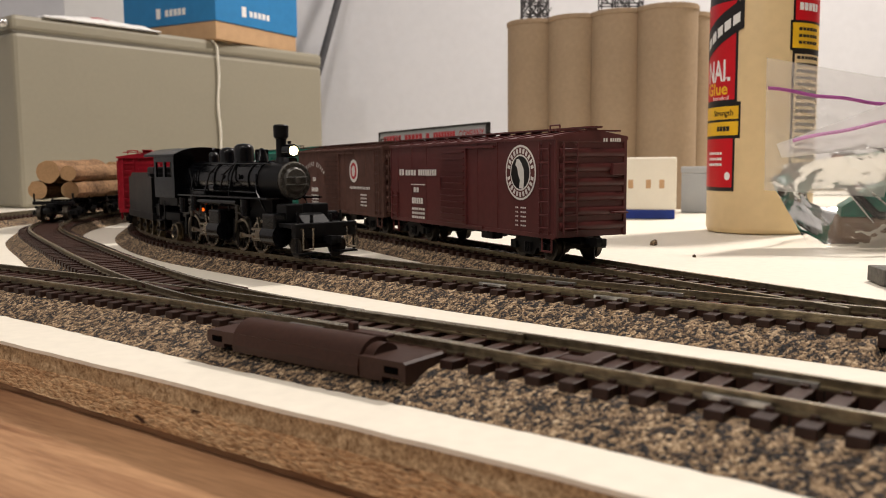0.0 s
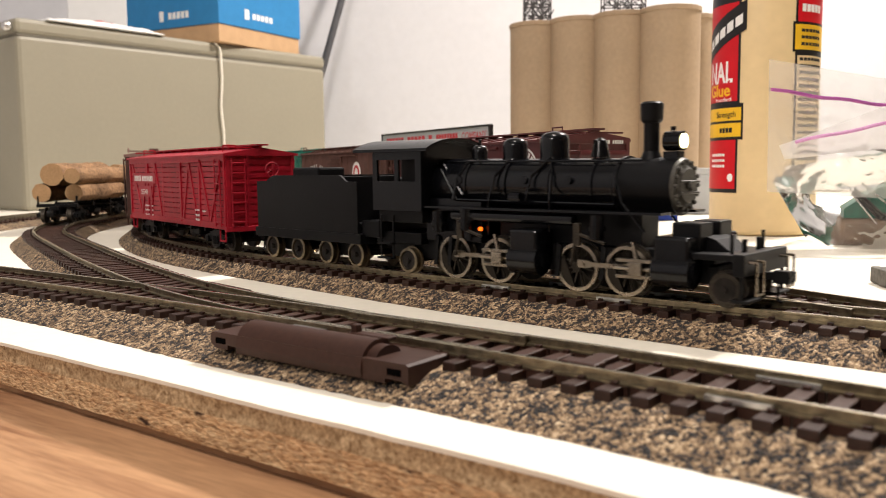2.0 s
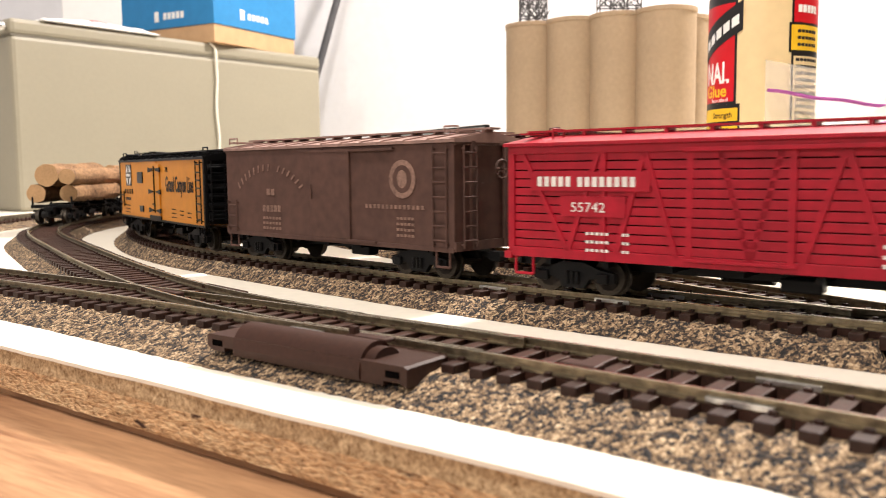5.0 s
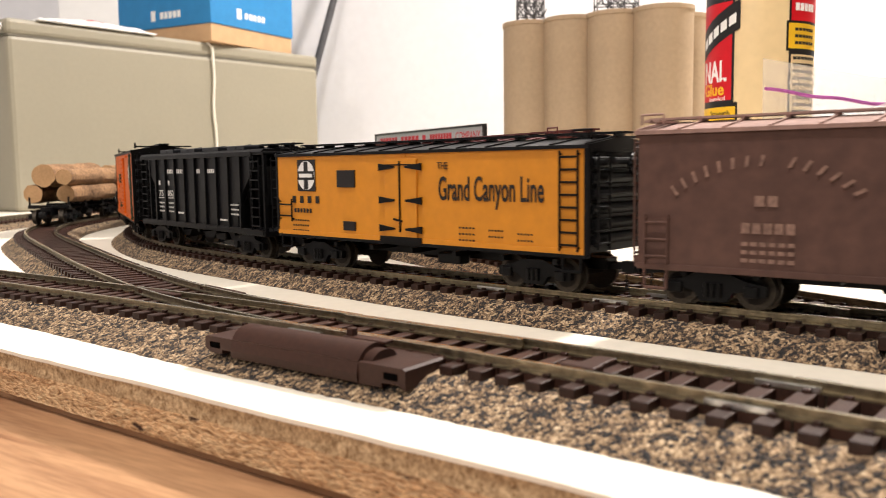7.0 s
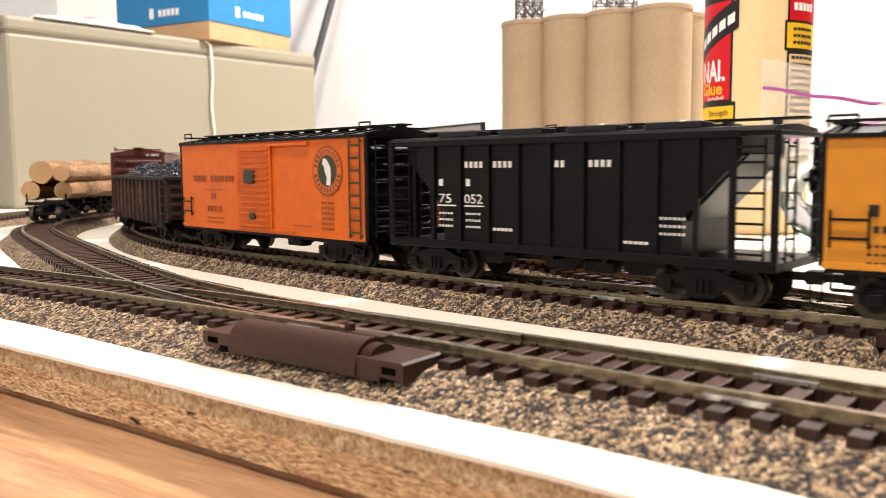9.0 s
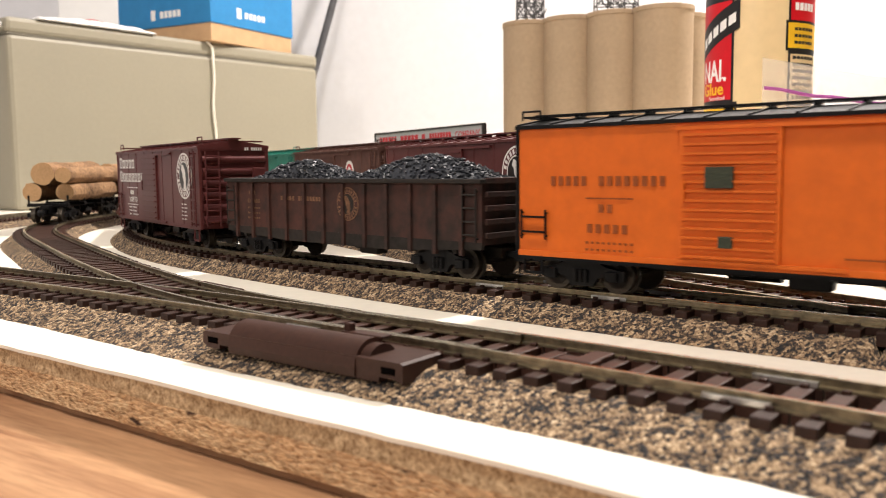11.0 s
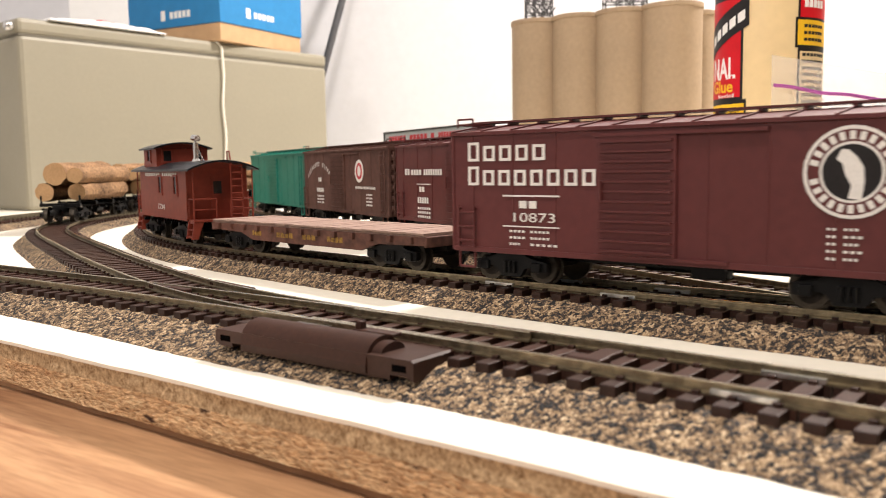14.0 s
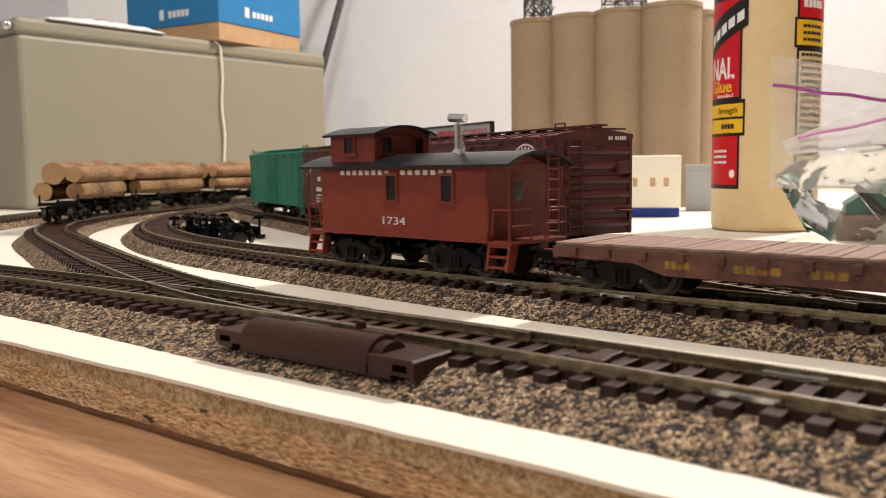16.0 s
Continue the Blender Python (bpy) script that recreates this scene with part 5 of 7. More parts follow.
def flat_car(m):
    L, W = 138.0, 31.0
    car = empty("flat_car", m, "empty rusty flat car with a bare wooden deck", "flat car", "cars of the train")
    n = 46
    deck = bmesh.new()
    box(deck, -L / 2, L / 2, -W / 2 + 0.4, W / 2 - 0.4, 12.2, 12.9)
    dk = part("deck", deck, DECK, car, "bare pinkish-brown plank deck")
    bm = bmesh.new()
    box(bm, -1.4, 1.4, -W / 2 - 0.2, W / 2 + 0.2, 12.9, 13.6, 0.1)
    first = part("plank", bm, DECK, dk)
    first.matrix_basis = at_mm(-L / 2 + 1.5, 0, 0)
    for k in range(1, n):
        twin(first, at_mm(-L / 2 + 1.5 + k * (L - 3) / (n - 1), 0, random.uniform(-0.12, 0.12)), dk)
    for sgn in (-1, 1):
        bm = bmesh.new()
        plate(bm, [(-L / 2, 12.2), (L / 2, 12.2), (L / 2, 9.4), (L / 2 - 24, 8.8), (36, 6.0), (-36, 6.0), (-L / 2 + 24, 8.8), (-L / 2, 9.4)], *sorted((sgn * (W / 2 - 0.9), sgn * (W / 2 + 0.1))))
        sill = part("side_sill", bm, FLAT_SIDE, car, "rusty fishbelly side sill with worn yellow marks")
        if sgn < 0:
            bm = bmesh.new()
            for x, w, nn in ((-36, 7, 4), (-18, 12, 4), (0, 9, 3), (16, 10, 4)):
                bars(bm, x, 8.0, w, 2.0, -W / 2 - 0.1, nn, 0.25)
            part("lettering", bm, mat("worn_yellow", (0.30, 0.17, 0.03), 0.7, vary=0.3, scale=300), sill)
        for k in range(13):
            x = -L / 2 + 6 + k * (L - 12) / 12
            b2 = bmesh.new()
            box(b2, x - 1.1, x + 1.1, *sorted((sgn * (W / 2), sgn * (W / 2 + 1.5))), 9.8, 12.2, 0.2)
            part("stake_pocket", b2, FLAT_SIDE, sill)
    running_gear(car, L, L * 0.36, 8.8, GRIME)
    brake_wheel(car, L / 2, 8, 16, GRIME)
    for sgn in (-1, 1):
        bm = bmesh.new()
        box(bm, *sorted((sgn * (L / 2 - 0.4), sgn * (L / 2 + 1.2))), -W / 2, W / 2, 8.8, 12.4, 0.3)
        part("end_sill", bm, FLAT_SIDE, car)
    return car


def caboose(m):
    L, W, zb, zt, porch = 81.0, 30.0, 11.8, 36.0, 9.0
    car = empty("caboose", m, "red wooden caboose with cupola and grey roof", "caboose", "cars of the train")
    bm = bmesh.new()
    box(bm, -L / 2, L / 2, -W / 2, W / 2, zb, zt, 0.2)
    box(bm, -L / 2, L / 2, -W / 2 - 0.3, -W / 2 + 0.1, zb - 0.3, zb + 0.8)
    part("body", bm, CABOOSE, car)

    def window(x, z, w, h, y, parent, facing=0):
        b = bmesh.new()
        if not facing:
            for x0, x1, z0, z1 in ((x - w / 2 - 0.9, x - w / 2, z - h / 2 - 0.9, z + h / 2 + 0.9), (x + w / 2, x + w / 2 + 0.9, z - h / 2 - 0.9, z + h / 2 + 0.9), (x - w / 2, x + w / 2, z + h / 2, z + h / 2 + 0.9), (x - w / 2 - 1.5, x + w / 2 + 1.5, z - h / 2 - 1.3, z - h / 2)):
                box(b, x0, x1, y - 0.55, y + 0.1, z0, z1)
        else:
            for y0, y1, z0, z1 in ((y - w / 2 - 0.8, y - w / 2, z - h / 2 - 0.8, z + h / 2 + 0.8), (y + w / 2, y + w / 2 + 0.8, z - h / 2 - 0.8, z + h / 2 + 0.8), (y - w / 2, y + w / 2, z + h / 2, z + h / 2 + 0.8), (y - w / 2, y + w / 2, z - h / 2 - 0.8, z - h / 2)):
                box(b, *sorted((x, x + facing * 0.5)), y0, y1, z0, z1)
        wn = part("window", b, CABOOSE, parent)
        g = bmesh.new()
        if not facing:
            box(g, x - w / 2, x + w / 2, y - 0.12, y + 0.05, z - h / 2, z + h / 2)
        else:
            box(g, *sorted((x - facing * 0.05, x + facing * 0.1)), y - w / 2, y + w / 2, z - h / 2, z + h / 2)
        part("pane", g, GLASS_DARK, wn)

    for x in (-2.0, 24.0):
        window(x, zt - 7.8, 4.6, 8.2, -W / 2, car)

    def arched(w, z, rise, x0, x1, name, material, thick=0.9, n=12):
        b = bmesh.new()
        up = [(-w + 2 * w * i / n, z + rise * (1 - (2 * i / n - 1) ** 2)) for i in range(n + 1)]
        prism(b, up + [(y, zz - thick) for y, zz in up[::-1]], x0, x1)
        return part(name, b, material, car, "dark grey curved roof")

    arched(W / 2 + 2.2, zt - 0.2, 4.2, -L / 2 - porch - 1.2, L / 2 + porch + 1.2, "roof", GREY_ROOF)
    bm = bmesh.new()
    prism(bm, [(-W / 2, zt - 0.2)] + [(-W / 2 + W * i / 8, zt - 0.8 + 4.0 * (1 - (2 * i / 8 - 1) ** 2)) for i in range(9)] + [(W / 2, zt - 0.2)], -L / 2 + 0.1, L / 2 - 0.1)
    part("gable", bm, CABOOSE, car)
    cx0, cx1, cz = -36.2, -12.0, zt + 11.2
    bm = bmesh.new()
    box(bm, cx0, cx1, -W / 2 + 1.4, W / 2 - 1.4, zt, cz, 0.2)
    prism(bm, [(-W / 2 + 1.4, cz - 0.2)] + [(-W / 2 + 1.4 + (W - 2.8) * i / 8, cz - 0.5 + 3.0 * (1 - (2 * i / 8 - 1) ** 2)) for i in range(9)] + [(W / 2 - 1.4, cz - 0.2)], cx0, cx1)
    cup = part("cupola", bm, CABOOSE, car)
    arched(W / 2 + 0.6, cz - 0.1, 3.1, cx0 - 2.2, cx1 + 2.2, "cupola_roof", GREY_ROOF, 0.8)
    for x in (cx0 + 11,):
        window(x, zt + 7.2, 5.0, 5.4, -W / 2 + 1.4, cup)
    for y in (-8, 8):
        window(cx1, zt + 7.0, 4.2, 5.4, y, cup, 1)
        window(cx0, zt + 7.0, 4.2, 5.4, y, cup, -1)
    bm = bmesh.new()
    rod(bm, (17, -2, zt + 3), (17, -2, zt + 5), 2.6, 14, 0, 1.7)
    rod(bm, (17, -2, zt + 5), (17, -2, zt + 13), 1.3, 14)
    rod(bm, (17, -2, zt + 13), (17, -2, zt + 14.6), 0.7, 10)
    rod(bm, (13.6, -2, zt + 15.6), (20.4, -2, zt + 15.0), 1.5, 14)
    rod(bm, (17, 2, zt + 3.2), (17, -1.6, zt + 11), 0.4, 6)
    part("smoke_jack", bm, SILVER, car, "bright silver smoke jack")
    for sgn in (-1, 1):
        bm = bmesh.new()
        x = sgn * L / 2
        box(bm, *sorted((x, x + sgn * porch)), -W / 2 + 0.5, W / 2 - 0.5, zb - 0.8, zb + 0.4, 0.2)
        part("platform", bm, CABOOSE, car)
        bars_at = []
        for yy in (-W / 2 + 0.8, -3.5, 3.5, W / 2 - 0.8):
            bars_at.append(((x + sgn * (porch - 0.6), yy, zb), (x + sgn * (porch - 0.6), yy, zb + 10), 0.4))
        for z in (zb + 5, zb + 10):
            bars_at.append(((x + sgn * (porch - 0.6), -W / 2 + 0.8, z), (x + sgn * (porch - 0.6), -3.5, z), 0.4))
            bars_at.append(((x + sgn * (porch - 0.6), 3.5, z), (x + sgn * (porch - 0.6), W / 2 - 0.8, z), 0.4))
        for yy in (-W / 2 + 0.6, W / 2 - 0.6):
            bars_at.append(((x + sgn * (porch - 0.6), yy, zb), (x + sgn * (porch - 0.6), yy, zt - 0.5), 0.35))
            bars_at.append(((x + sgn * 0.6, yy * 1.05, zb + 3), (x + sgn * 0.6, yy * 1.05, zb + 13), 0.3))
            bars_at.append(((x + sgn * 1.5, yy, zb + 2), (x + sgn * 2.2, yy, zb + 10), 0.35))
            bars_at.append(((x + sgn * 2.2, yy, zb + 10), (x + sgn * (porch - 0.6), yy, zb + 10), 0.35))
        for bar in bars_at:
            bm = bmesh.new()
            rod(bm, *bar)
            part("railing_bar", bm, CABOOSE, car)
        ladder(car, 3.5, 9, zb + 1, zt + 3, x + sgn * (porch - 0.4), CABOOSE, 8, sgn)
        bm = bmesh.new()
        rod(bm, (x + sgn * (porch - 5), 4, zt + 3), (x + sgn * (porch - 5), 4, zt + 8), 0.35)
        rod(bm, (x + sgn * porch, 4, zt + 2), (x + sgn * (porch - 2), 4, zt + 8), 0.35)
        rod(bm, (x + sgn * (porch - 5), 4, zt + 8), (x + sgn * (porch - 2), 4, zt + 8), 0.35)
        part("grab_iron", bm, CABOOSE, car)
        for s2 in (-1, 1):
            bm = bmesh.new()
            for k in range(3):
                z = zb - 0.8 - k * 3.2
                box(bm, *sorted((x + sgn * 0.6, x + sgn * 8.0)), *sorted((s2 * (W / 2 - 4.2 + k * 1.3), s2 * (W / 2 - 0.6 + k * 0.6))), z - 0.7, z, 0.1)
            for dx in (0.0, 8.0):
                x1 = x + sgn * dx
                bm2 = [(s2 * (W / 2 - 5), zb - 0.5), (s2 * (W / 2 - 0.4), zb - 0.5), (s2 * (W / 2 + 1.0), zb - 8.6), (s2 * (W / 2 - 2), zb - 8.6)]
                prism(bm, bm2, *sorted((x1, x1 + 0.8)))
            part("steps", bm, CABOOSE, car)
        bm = bmesh.new()
        box(bm, *sorted((x - sgn * 0.1, x + sgn * 0.3)), -3, 3, zb + 0.6, zt - 4, 0.1)
        d = part("door", bm, CABOOSE, car)
        bm = bmesh.new()
        box(bm, *sorted((x + sgn * 0.3, x + sgn * 0.4)), -2, 2, zt - 12, zt - 6)
        part("pane", bm, GLASS_DARK, d)
    running_gear(car, L + 2 * porch, 26, 9.0)
    bm = bmesh.new()
    bars(bm, -29, zt - 3.4, 27, 1.7, -W / 2 - 0.1, 8, 0.4)
    bars(bm, 2.5, zt - 3.4, 25, 1.7, -W / 2 - 0.1, 7, 0.4)
    words(bm, "1734", -6.6, zb + 4.0, 2.6, -W / 2 - 0.1, 11)
    part("lettering", bm, LETTER, car, "white lettering on red")
    return car


def steam_locomotive(m):
    """Small articulated engine: two sets of driving wheels under one boiler."""
    e = empty("steam_locomotive", m, "black articulated steam locomotive with lit headlight", "locomotive", "engine of the train")
    bm = bmesh.new()
    rod(bm, (-38, 0, 30.4), (-6, 0, 30.4), 8.6, 32, 0, 8.2)
    rod(bm, (-6, 0, 30.4), (32, 0, 30.4), 8.2, 32, 0, 7.8)
    for x in (-22, -6, 10, 25, 33):
        rod(bm, (x - 0.5, 0, 30.4), (x + 0.5, 0, 30.4), 8.75 if x < 0 else 8.4, 32)
    for sgn in (-1, 1):
        rod(bm, (-34, sgn * 5, 38.0), (40, sgn * 5.4, 37.4), 0.32, 6)
        for x in range(-30, 42, 12):
            rod(bm, (x, sgn * 4.8, 37), (x, sgn * 5.2, 38), 0.3, 5)
        rod(bm, (-33, sgn * 6, 37), (-22, sgn * 9.2, 27), 0.5, 6)
        for x in (-24, 2, 18):
            rod(bm, (x, sgn * 8.2, 32), (x, sgn * 8.9, 32), 1.2, 10)
    part("boiler", bm, SATIN_BLACK, e, smooth=False)
    bm = bmesh.new()
    rod(bm, (32, 0, 30.2), (49.5, 0, 30.2), 8.0, 32)
    part("smokebox", bm, BLACK, e, "flat black smokebox")
    bm = bmesh.new()
    rod(bm, (49.4, 0, 30.4), (50.4, 0, 30.4), 7.8, 32, 0, 7.2)
    rod(bm, (50.4, 0, 30.4), (51.4, 0, 30.4), 5.6, 28, 0, 4.6)
    for i in range(16):
        a = 2 * math.pi * i / 16
        rod(bm, (49.8, 6.6 * math.cos(a), 30.4 + 6.6 * math.sin(a)), (51.2, 6.6 * math.cos(a), 30.4 + 6.6 * math.sin(a)), 0.55, 6)
    rod(bm, (51.4, -5, 31.5), (51.8, 5, 31.5), 0.4, 6)
    rod(bm, (51.4, -5, 28.5), (51.8, 5, 28.5), 0.4, 6)
    rod(bm, (51.4, 0, 30.4), (52.8, 0, 30.4), 1.3, 10)
    part("smokebox_front", bm, mat("graphite", (0.085, 0.08, 0.07), 0.45, 0.3, vary=0.2), e, "dull graphite smokebox door")
    bm = bmesh.new()
    lathe(bm, [(3.4, 37.2), (2.5, 39.2), (2.2, 40), (2.2, 47.6), (2.5, 47.8), (3.1, 48.6), (3.2, 53.0), (2.6, 53.6), (1.9, 53.6)], 40, 0, 24)
    part("smokestack", bm, BLACK, e, "tall capped black smokestack", smooth=False)
    for x, r, top in ((7.4, 4.5, 46.6), (-7.6, 4.0, 45.2), (-22.3, 2.6, 43.4)):
        bm = bmesh.new()
        lathe(bm, [(r + 0.9, 36.6), (r + 0.1, 38.4), (r, 39), (r, top - 2.6), (r * 0.92, top - 1.3), (r * 0.65, top - 0.4), (r * 0.2, top)], x, 0, 24)
        if r < 3:
            rod(bm, (x, 0, top - 0.5), (x, 0, top + 1.8), 0.6, 8)
        part("dome", bm, SATIN_BLACK, e, "black steam dome" if r > 4 else "", smooth=True)
    bm = bmesh.new()
    lathe(bm, [(2.9, 38.6), (2.7, 39.6), (2.2, 41.6), (1.8, 43.4), (0.6, 44.2)], 23.5, 0, 20)
    for sgn in (-1, 1):
        rod(bm, (23.5, sgn * 2.8, 37.5), (23.5, sgn * 2.8, 43.4), 0.5, 6)
    rod(bm, (23.5, -2.8, 43.2), (23.5, 2.8, 43.2), 0.5, 6)
    part("bell", bm, SATIN_BLACK, e, "small black bell")
    bm = bmesh.new()
    rod(bm, (44.5, 0, 42.6), (49.6, 0, 42.6), 2.7, 20)
    box(bm, 44.5, 49, -2, 2, 37.6, 39.8, 0.2)
    rod(bm, (46.5, 0, 45.4), (46.5, 0, 46.6), 0.8, 8)
    lamp = part("headlight", bm, SATIN_BLACK, e)
    bm = bmesh.new()
    rod(bm, (49.5, 0, 42.6), (49.9, 0, 42.6), 2.0, 20)
    part("lens", bm, HEADLIGHT, lamp, "glowing warm white headlight lens")
    # cab
    bm = bmesh.new()
    x0, x1, zb, zt = -59.2, -36.0, 21.6, 42.0
    for sgn in (-1, 1):
        ya, yb = sorted((sgn * 13.0, sgn * 14.0))
        box(bm, x0, x1, ya, yb, zb, 31.5)
        box(bm, x0, x1, ya, yb, 38.8, zt)
        for u, v in ((x0, x0 + 2.2), (-48.6, -46.6), (x1 - 2.6, x1)):
            box(bm, u, v, ya, yb, 31.5, 38.8)
    box(bm, x1 - 0.8, x1, -13, 13, zb, zt + 1.5)
    box(bm, x0, x1, -13, 13, zb, zb + 1)
    prism(bm, [(-13, zt - 0.2)] + [(-13 + 26 * i / 8, zt - 0.2 + 4 * (1 - (2 * i / 8 - 1) ** 2)) for i in range(9)] + [(13, zt - 0.2)], x1 - 0.9, x1 - 0.05)
    backhead = bmesh.new()
    box(backhead, -49.5, x1 - 0.9, -10.5, 10.5, zb + 1.1, 40.6, 1.2)
    cab = part("cab", bm, SATIN_BLACK, e, "black cab with open side windows")
    part("backhead", backhead, BLACK, cab, "dark boiler end inside the cab")
    bm = bmesh.new()
    up = [(-15.6 + 31.2 * i / 18, zt + 0.4 + 3.4 * (1 - abs(2 * i / 18 - 1) ** 2.4)) for i in range(19)]
    prism(bm, up + [(y, z - 1.0) for y, z in up[::-1]], -67.5, -32)
    part("cab_roof", bm, SATIN_BLACK, cab, "glossy black curved cab roof")
    bm = bmesh.new()
    for sgn in (-1, 1):
        box(bm, -37, 50, *sorted((sgn * 7.5, sgn * 13.2)), 22.8, 23.5)
        rod(bm, (-24, sgn * 11.3, 20.6), (22, sgn * 11.3, 20.6), 1.6, 14)
        rod(bm, (-33, sgn * 7.4, 35.2), (-24.5, sgn * 9.6, 25.6), 0.55, 8)
        rod(bm, (-24.5, sgn * 9.6, 25.6), (34, sgn * 9.4, 25.2), 0.5, 8)
        box(bm, -38, -14, *sorted((sgn * 6, sgn * 9.5)), 12, 26, 0.3)
        rod(bm, (0, sgn * 12.6, 27), (4, sgn * 12.6, 27), 1.4, 10)
    part("running_board", bm, SATIN_BLACK, e, "thin walkway along the boiler")
    bm = bmesh.new()
    box(bm, -58, 12, -6.5, 6.5, 5, 13, 0.3)
    box(bm, 14, 62, -6.5, 6.5, 5, 13, 0.3)
    box(bm, -62, -40, -10, 10, 10, 14, 0.3)
    box(bm, -58, -37, -12.4, 12.4, 17.5, 21.8, 0.4)
    box(bm, -10, 40, -5, 5, 13, 23, 0.3)
    part("frame", bm, BLACK, e)
    for xc in (6.5, 54.0):
        for sgn in (-1, 1):
            bm = bmesh.new()
            rod(bm, (xc - 5.2, sgn * 12.2, 8.4), (xc + 5.2, sgn * 12.2, 8.4), 4.4, 20)
            box(bm, xc - 5.0, xc + 5.0, *sorted((sgn * 6, sgn * 15.4)), 9, 17.6, 0.9)
            rod(bm, (xc - 5.6, sgn * 12.2, 8.4), (xc + 5.6, sgn * 12.2, 8.4), 2.2, 12)
            part("cylinder", bm, SATIN_BLACK, e, "black cylinder block")
            bm = bmesh.new()
            rod(bm, (xc - 18, sgn * 12.6, 8.2), (xc - 5, sgn * 12.6, 8.2), 0.55, 8)
            box(bm, xc - 17, xc - 5, *sorted((sgn * 11.8, sgn * 13.6)), 10.0, 10.9, 0.1)
            box(bm, xc - 17, xc - 5, *sorted((sgn * 11.8, sgn * 13.6)), 5.6, 6.5, 0.1)
            box(bm, xc - 13, xc - 9, *sorted((sgn * 11.6, sgn * 14.2)), 6.6, 10, 0.2)
            plate(bm, [(xc - 11.4, 10), (xc - 10.4, 10), (xc - 11.8, 15.5), (xc - 12.6, 15.5)], *sorted((sgn * 12.4, sgn * 13.4)))
            part("crosshead_guide", bm, NICKEL, e, "bright crosshead and guide bars")
    bm = bmesh.new()
    box(bm, 58, 72, -13.5, 13.5, 12.0, 13.6, 0.3)
    box(bm, 70, 73, -14.5, 14.5, 8.4, 14.0, 0.4)
    plate(bm, [(59, 13.6), (66, 13.6), (62, 16.6), (59, 17.4)], -6, 6)
    for sgn in (-1, 1):
        box(bm, 51.5, 59.5, *sorted((sgn * 2.2, sgn * 10.0)), 13.6, 21.0, 0.5)
        rod(bm, (68, sgn * 10, 13.6), (68, sgn * 10, 18.5), 0.5, 8)
        rod(bm, (69, sgn * 4.5, 13.6), (69, sgn * 4.5, 17.0), 0.7, 8)
        rod(bm, (72, sgn * 13.4, 9), (72, sgn * 13.4, 2.6), 0.5, 6)
        box(bm, 69.5, 74, *sorted((sgn * 5, sgn * 14)), 1.8, 2.6, 0.1)
    box(bm, 61, 63.5, -8, 8, 4, 10, 0.4)
    part("pilot", bm, BLACK, e, "black pilot deck with foot boards")
    bm = bmesh.new()
    for sgn in (-1, 1):
        for a, b in (((73.2, sgn * 8, 12), (75.4, sgn * 8, 12)), ((75.4, sgn * 8, 12), (75.4, sgn * 8, 4)), ((75.4, sgn * 8, 4), (75.4, sgn * 12.5, 4)), ((75.4, sgn * 12.5, 4), (75.4, sgn * 12.5, 12)), ((75.4, sgn * 12.5, 12), (73.2, sgn * 12.5, 12))):
            rod(bm, a, b, 0.35, 6)
    part("grab_rail", bm, NICKEL, e)
    shared("coupler", COUPLER, e, at_mm(71, 0, 0))
    # sand and steam pipes, pump, cab steps
    for run in (((9, 38.5), (12, 34), (13, 26), (13, 17)), ((9, 38.5), (5, 33), (4, 25.5)), ((-6.5, 38), (-9, 33), (-10, 25.5), (-10, 15)), ((-22.5, 38), (-25, 32), (-25, 25.5)), ((34, 33), (37, 26), (44, 18))):
        for sgn in (-1, 1):
            b = bmesh.new()
            q = [Vector((x, sgn * (9.0 - max(0, z - 33) * 0.85 + (1.8 if z < 27 else 0)), z)) for x, z in run]
            for u, v in zip(q, q[1:]):
                rod(b, u, v, 0.42, 6)
            part("pipe", b, SATIN_BLACK, e)
    for x, z in ((-30, 18.5), (-18, 19.5), (30, 19)):
        b = bmesh.new()
        rod(b, (x, -12.2, z - 3.4), (x, -12.2, z + 3.4), 2.0, 14)
        rod(b, (x, -12.2, z - 1.0), (x, -12.2, z + 0.2), 2.5, 14)
        part("air_pump", b, SATIN_BLACK, e)
    for sgn in (-1, 1):
        b = bmesh.new()
        for x in (-56, -50):
            box(b, x - 0.3, x + 0.3, *sorted((sgn * 13.0, sgn * 13.5)), 5, 20)
        for z in (5, 10):
            box(b, -56.4, -49.6, *sorted((sgn * 12.6, sgn * 15.0)), z, z + 0.5)
        part("cab_step", b, BLACK, e)
        for x in (-33, -27, 15.5, 30.5):
            b = bmesh.new()
            plate(b, [(x - 0.7, 4), (x + 0.7, 4), (x + 1.6, 13), (x + 0.2, 14)], *sorted((sgn * 9.8, sgn * 10.6)))
            part("brake_hanger", b, BLACK, e)
        for x in (-20, 24):
            b = bmesh.new()
            rod(b, (x, sgn * 13.0, 17), (x + 9, sgn * 13.0, 14.5), 0.5, 6)
            rod(b, (x, sgn * 13.0, 17), (x - 2, sgn * 13.0, 8), 0.5, 6)
            box(b, x - 1.2, x + 1.2, *sorted((sgn * 12.2, sgn * 13.4)), 13.5, 20, 0.3)
            part("valve_gear", b, STEEL, e, "small steel valve gear")
    b = bmesh.new()
    rod(b, (-13.5, -10.2, 16.6), (-13.5, -10.8, 16.6), 0.7, 12)
    part("firebox_lamp", b, FIRE, e, "tiny glowing orange lamp under the boiler")
    for x, kind in ((66.5, WHEELSET), (-46, BRIGHT_WHEELSET)):
        shared("wheelset", kind, e, at_mm(x, 0, 4.4) @ Matrix.Diagonal((0.86, 1, 0.86, 1)))
    return e


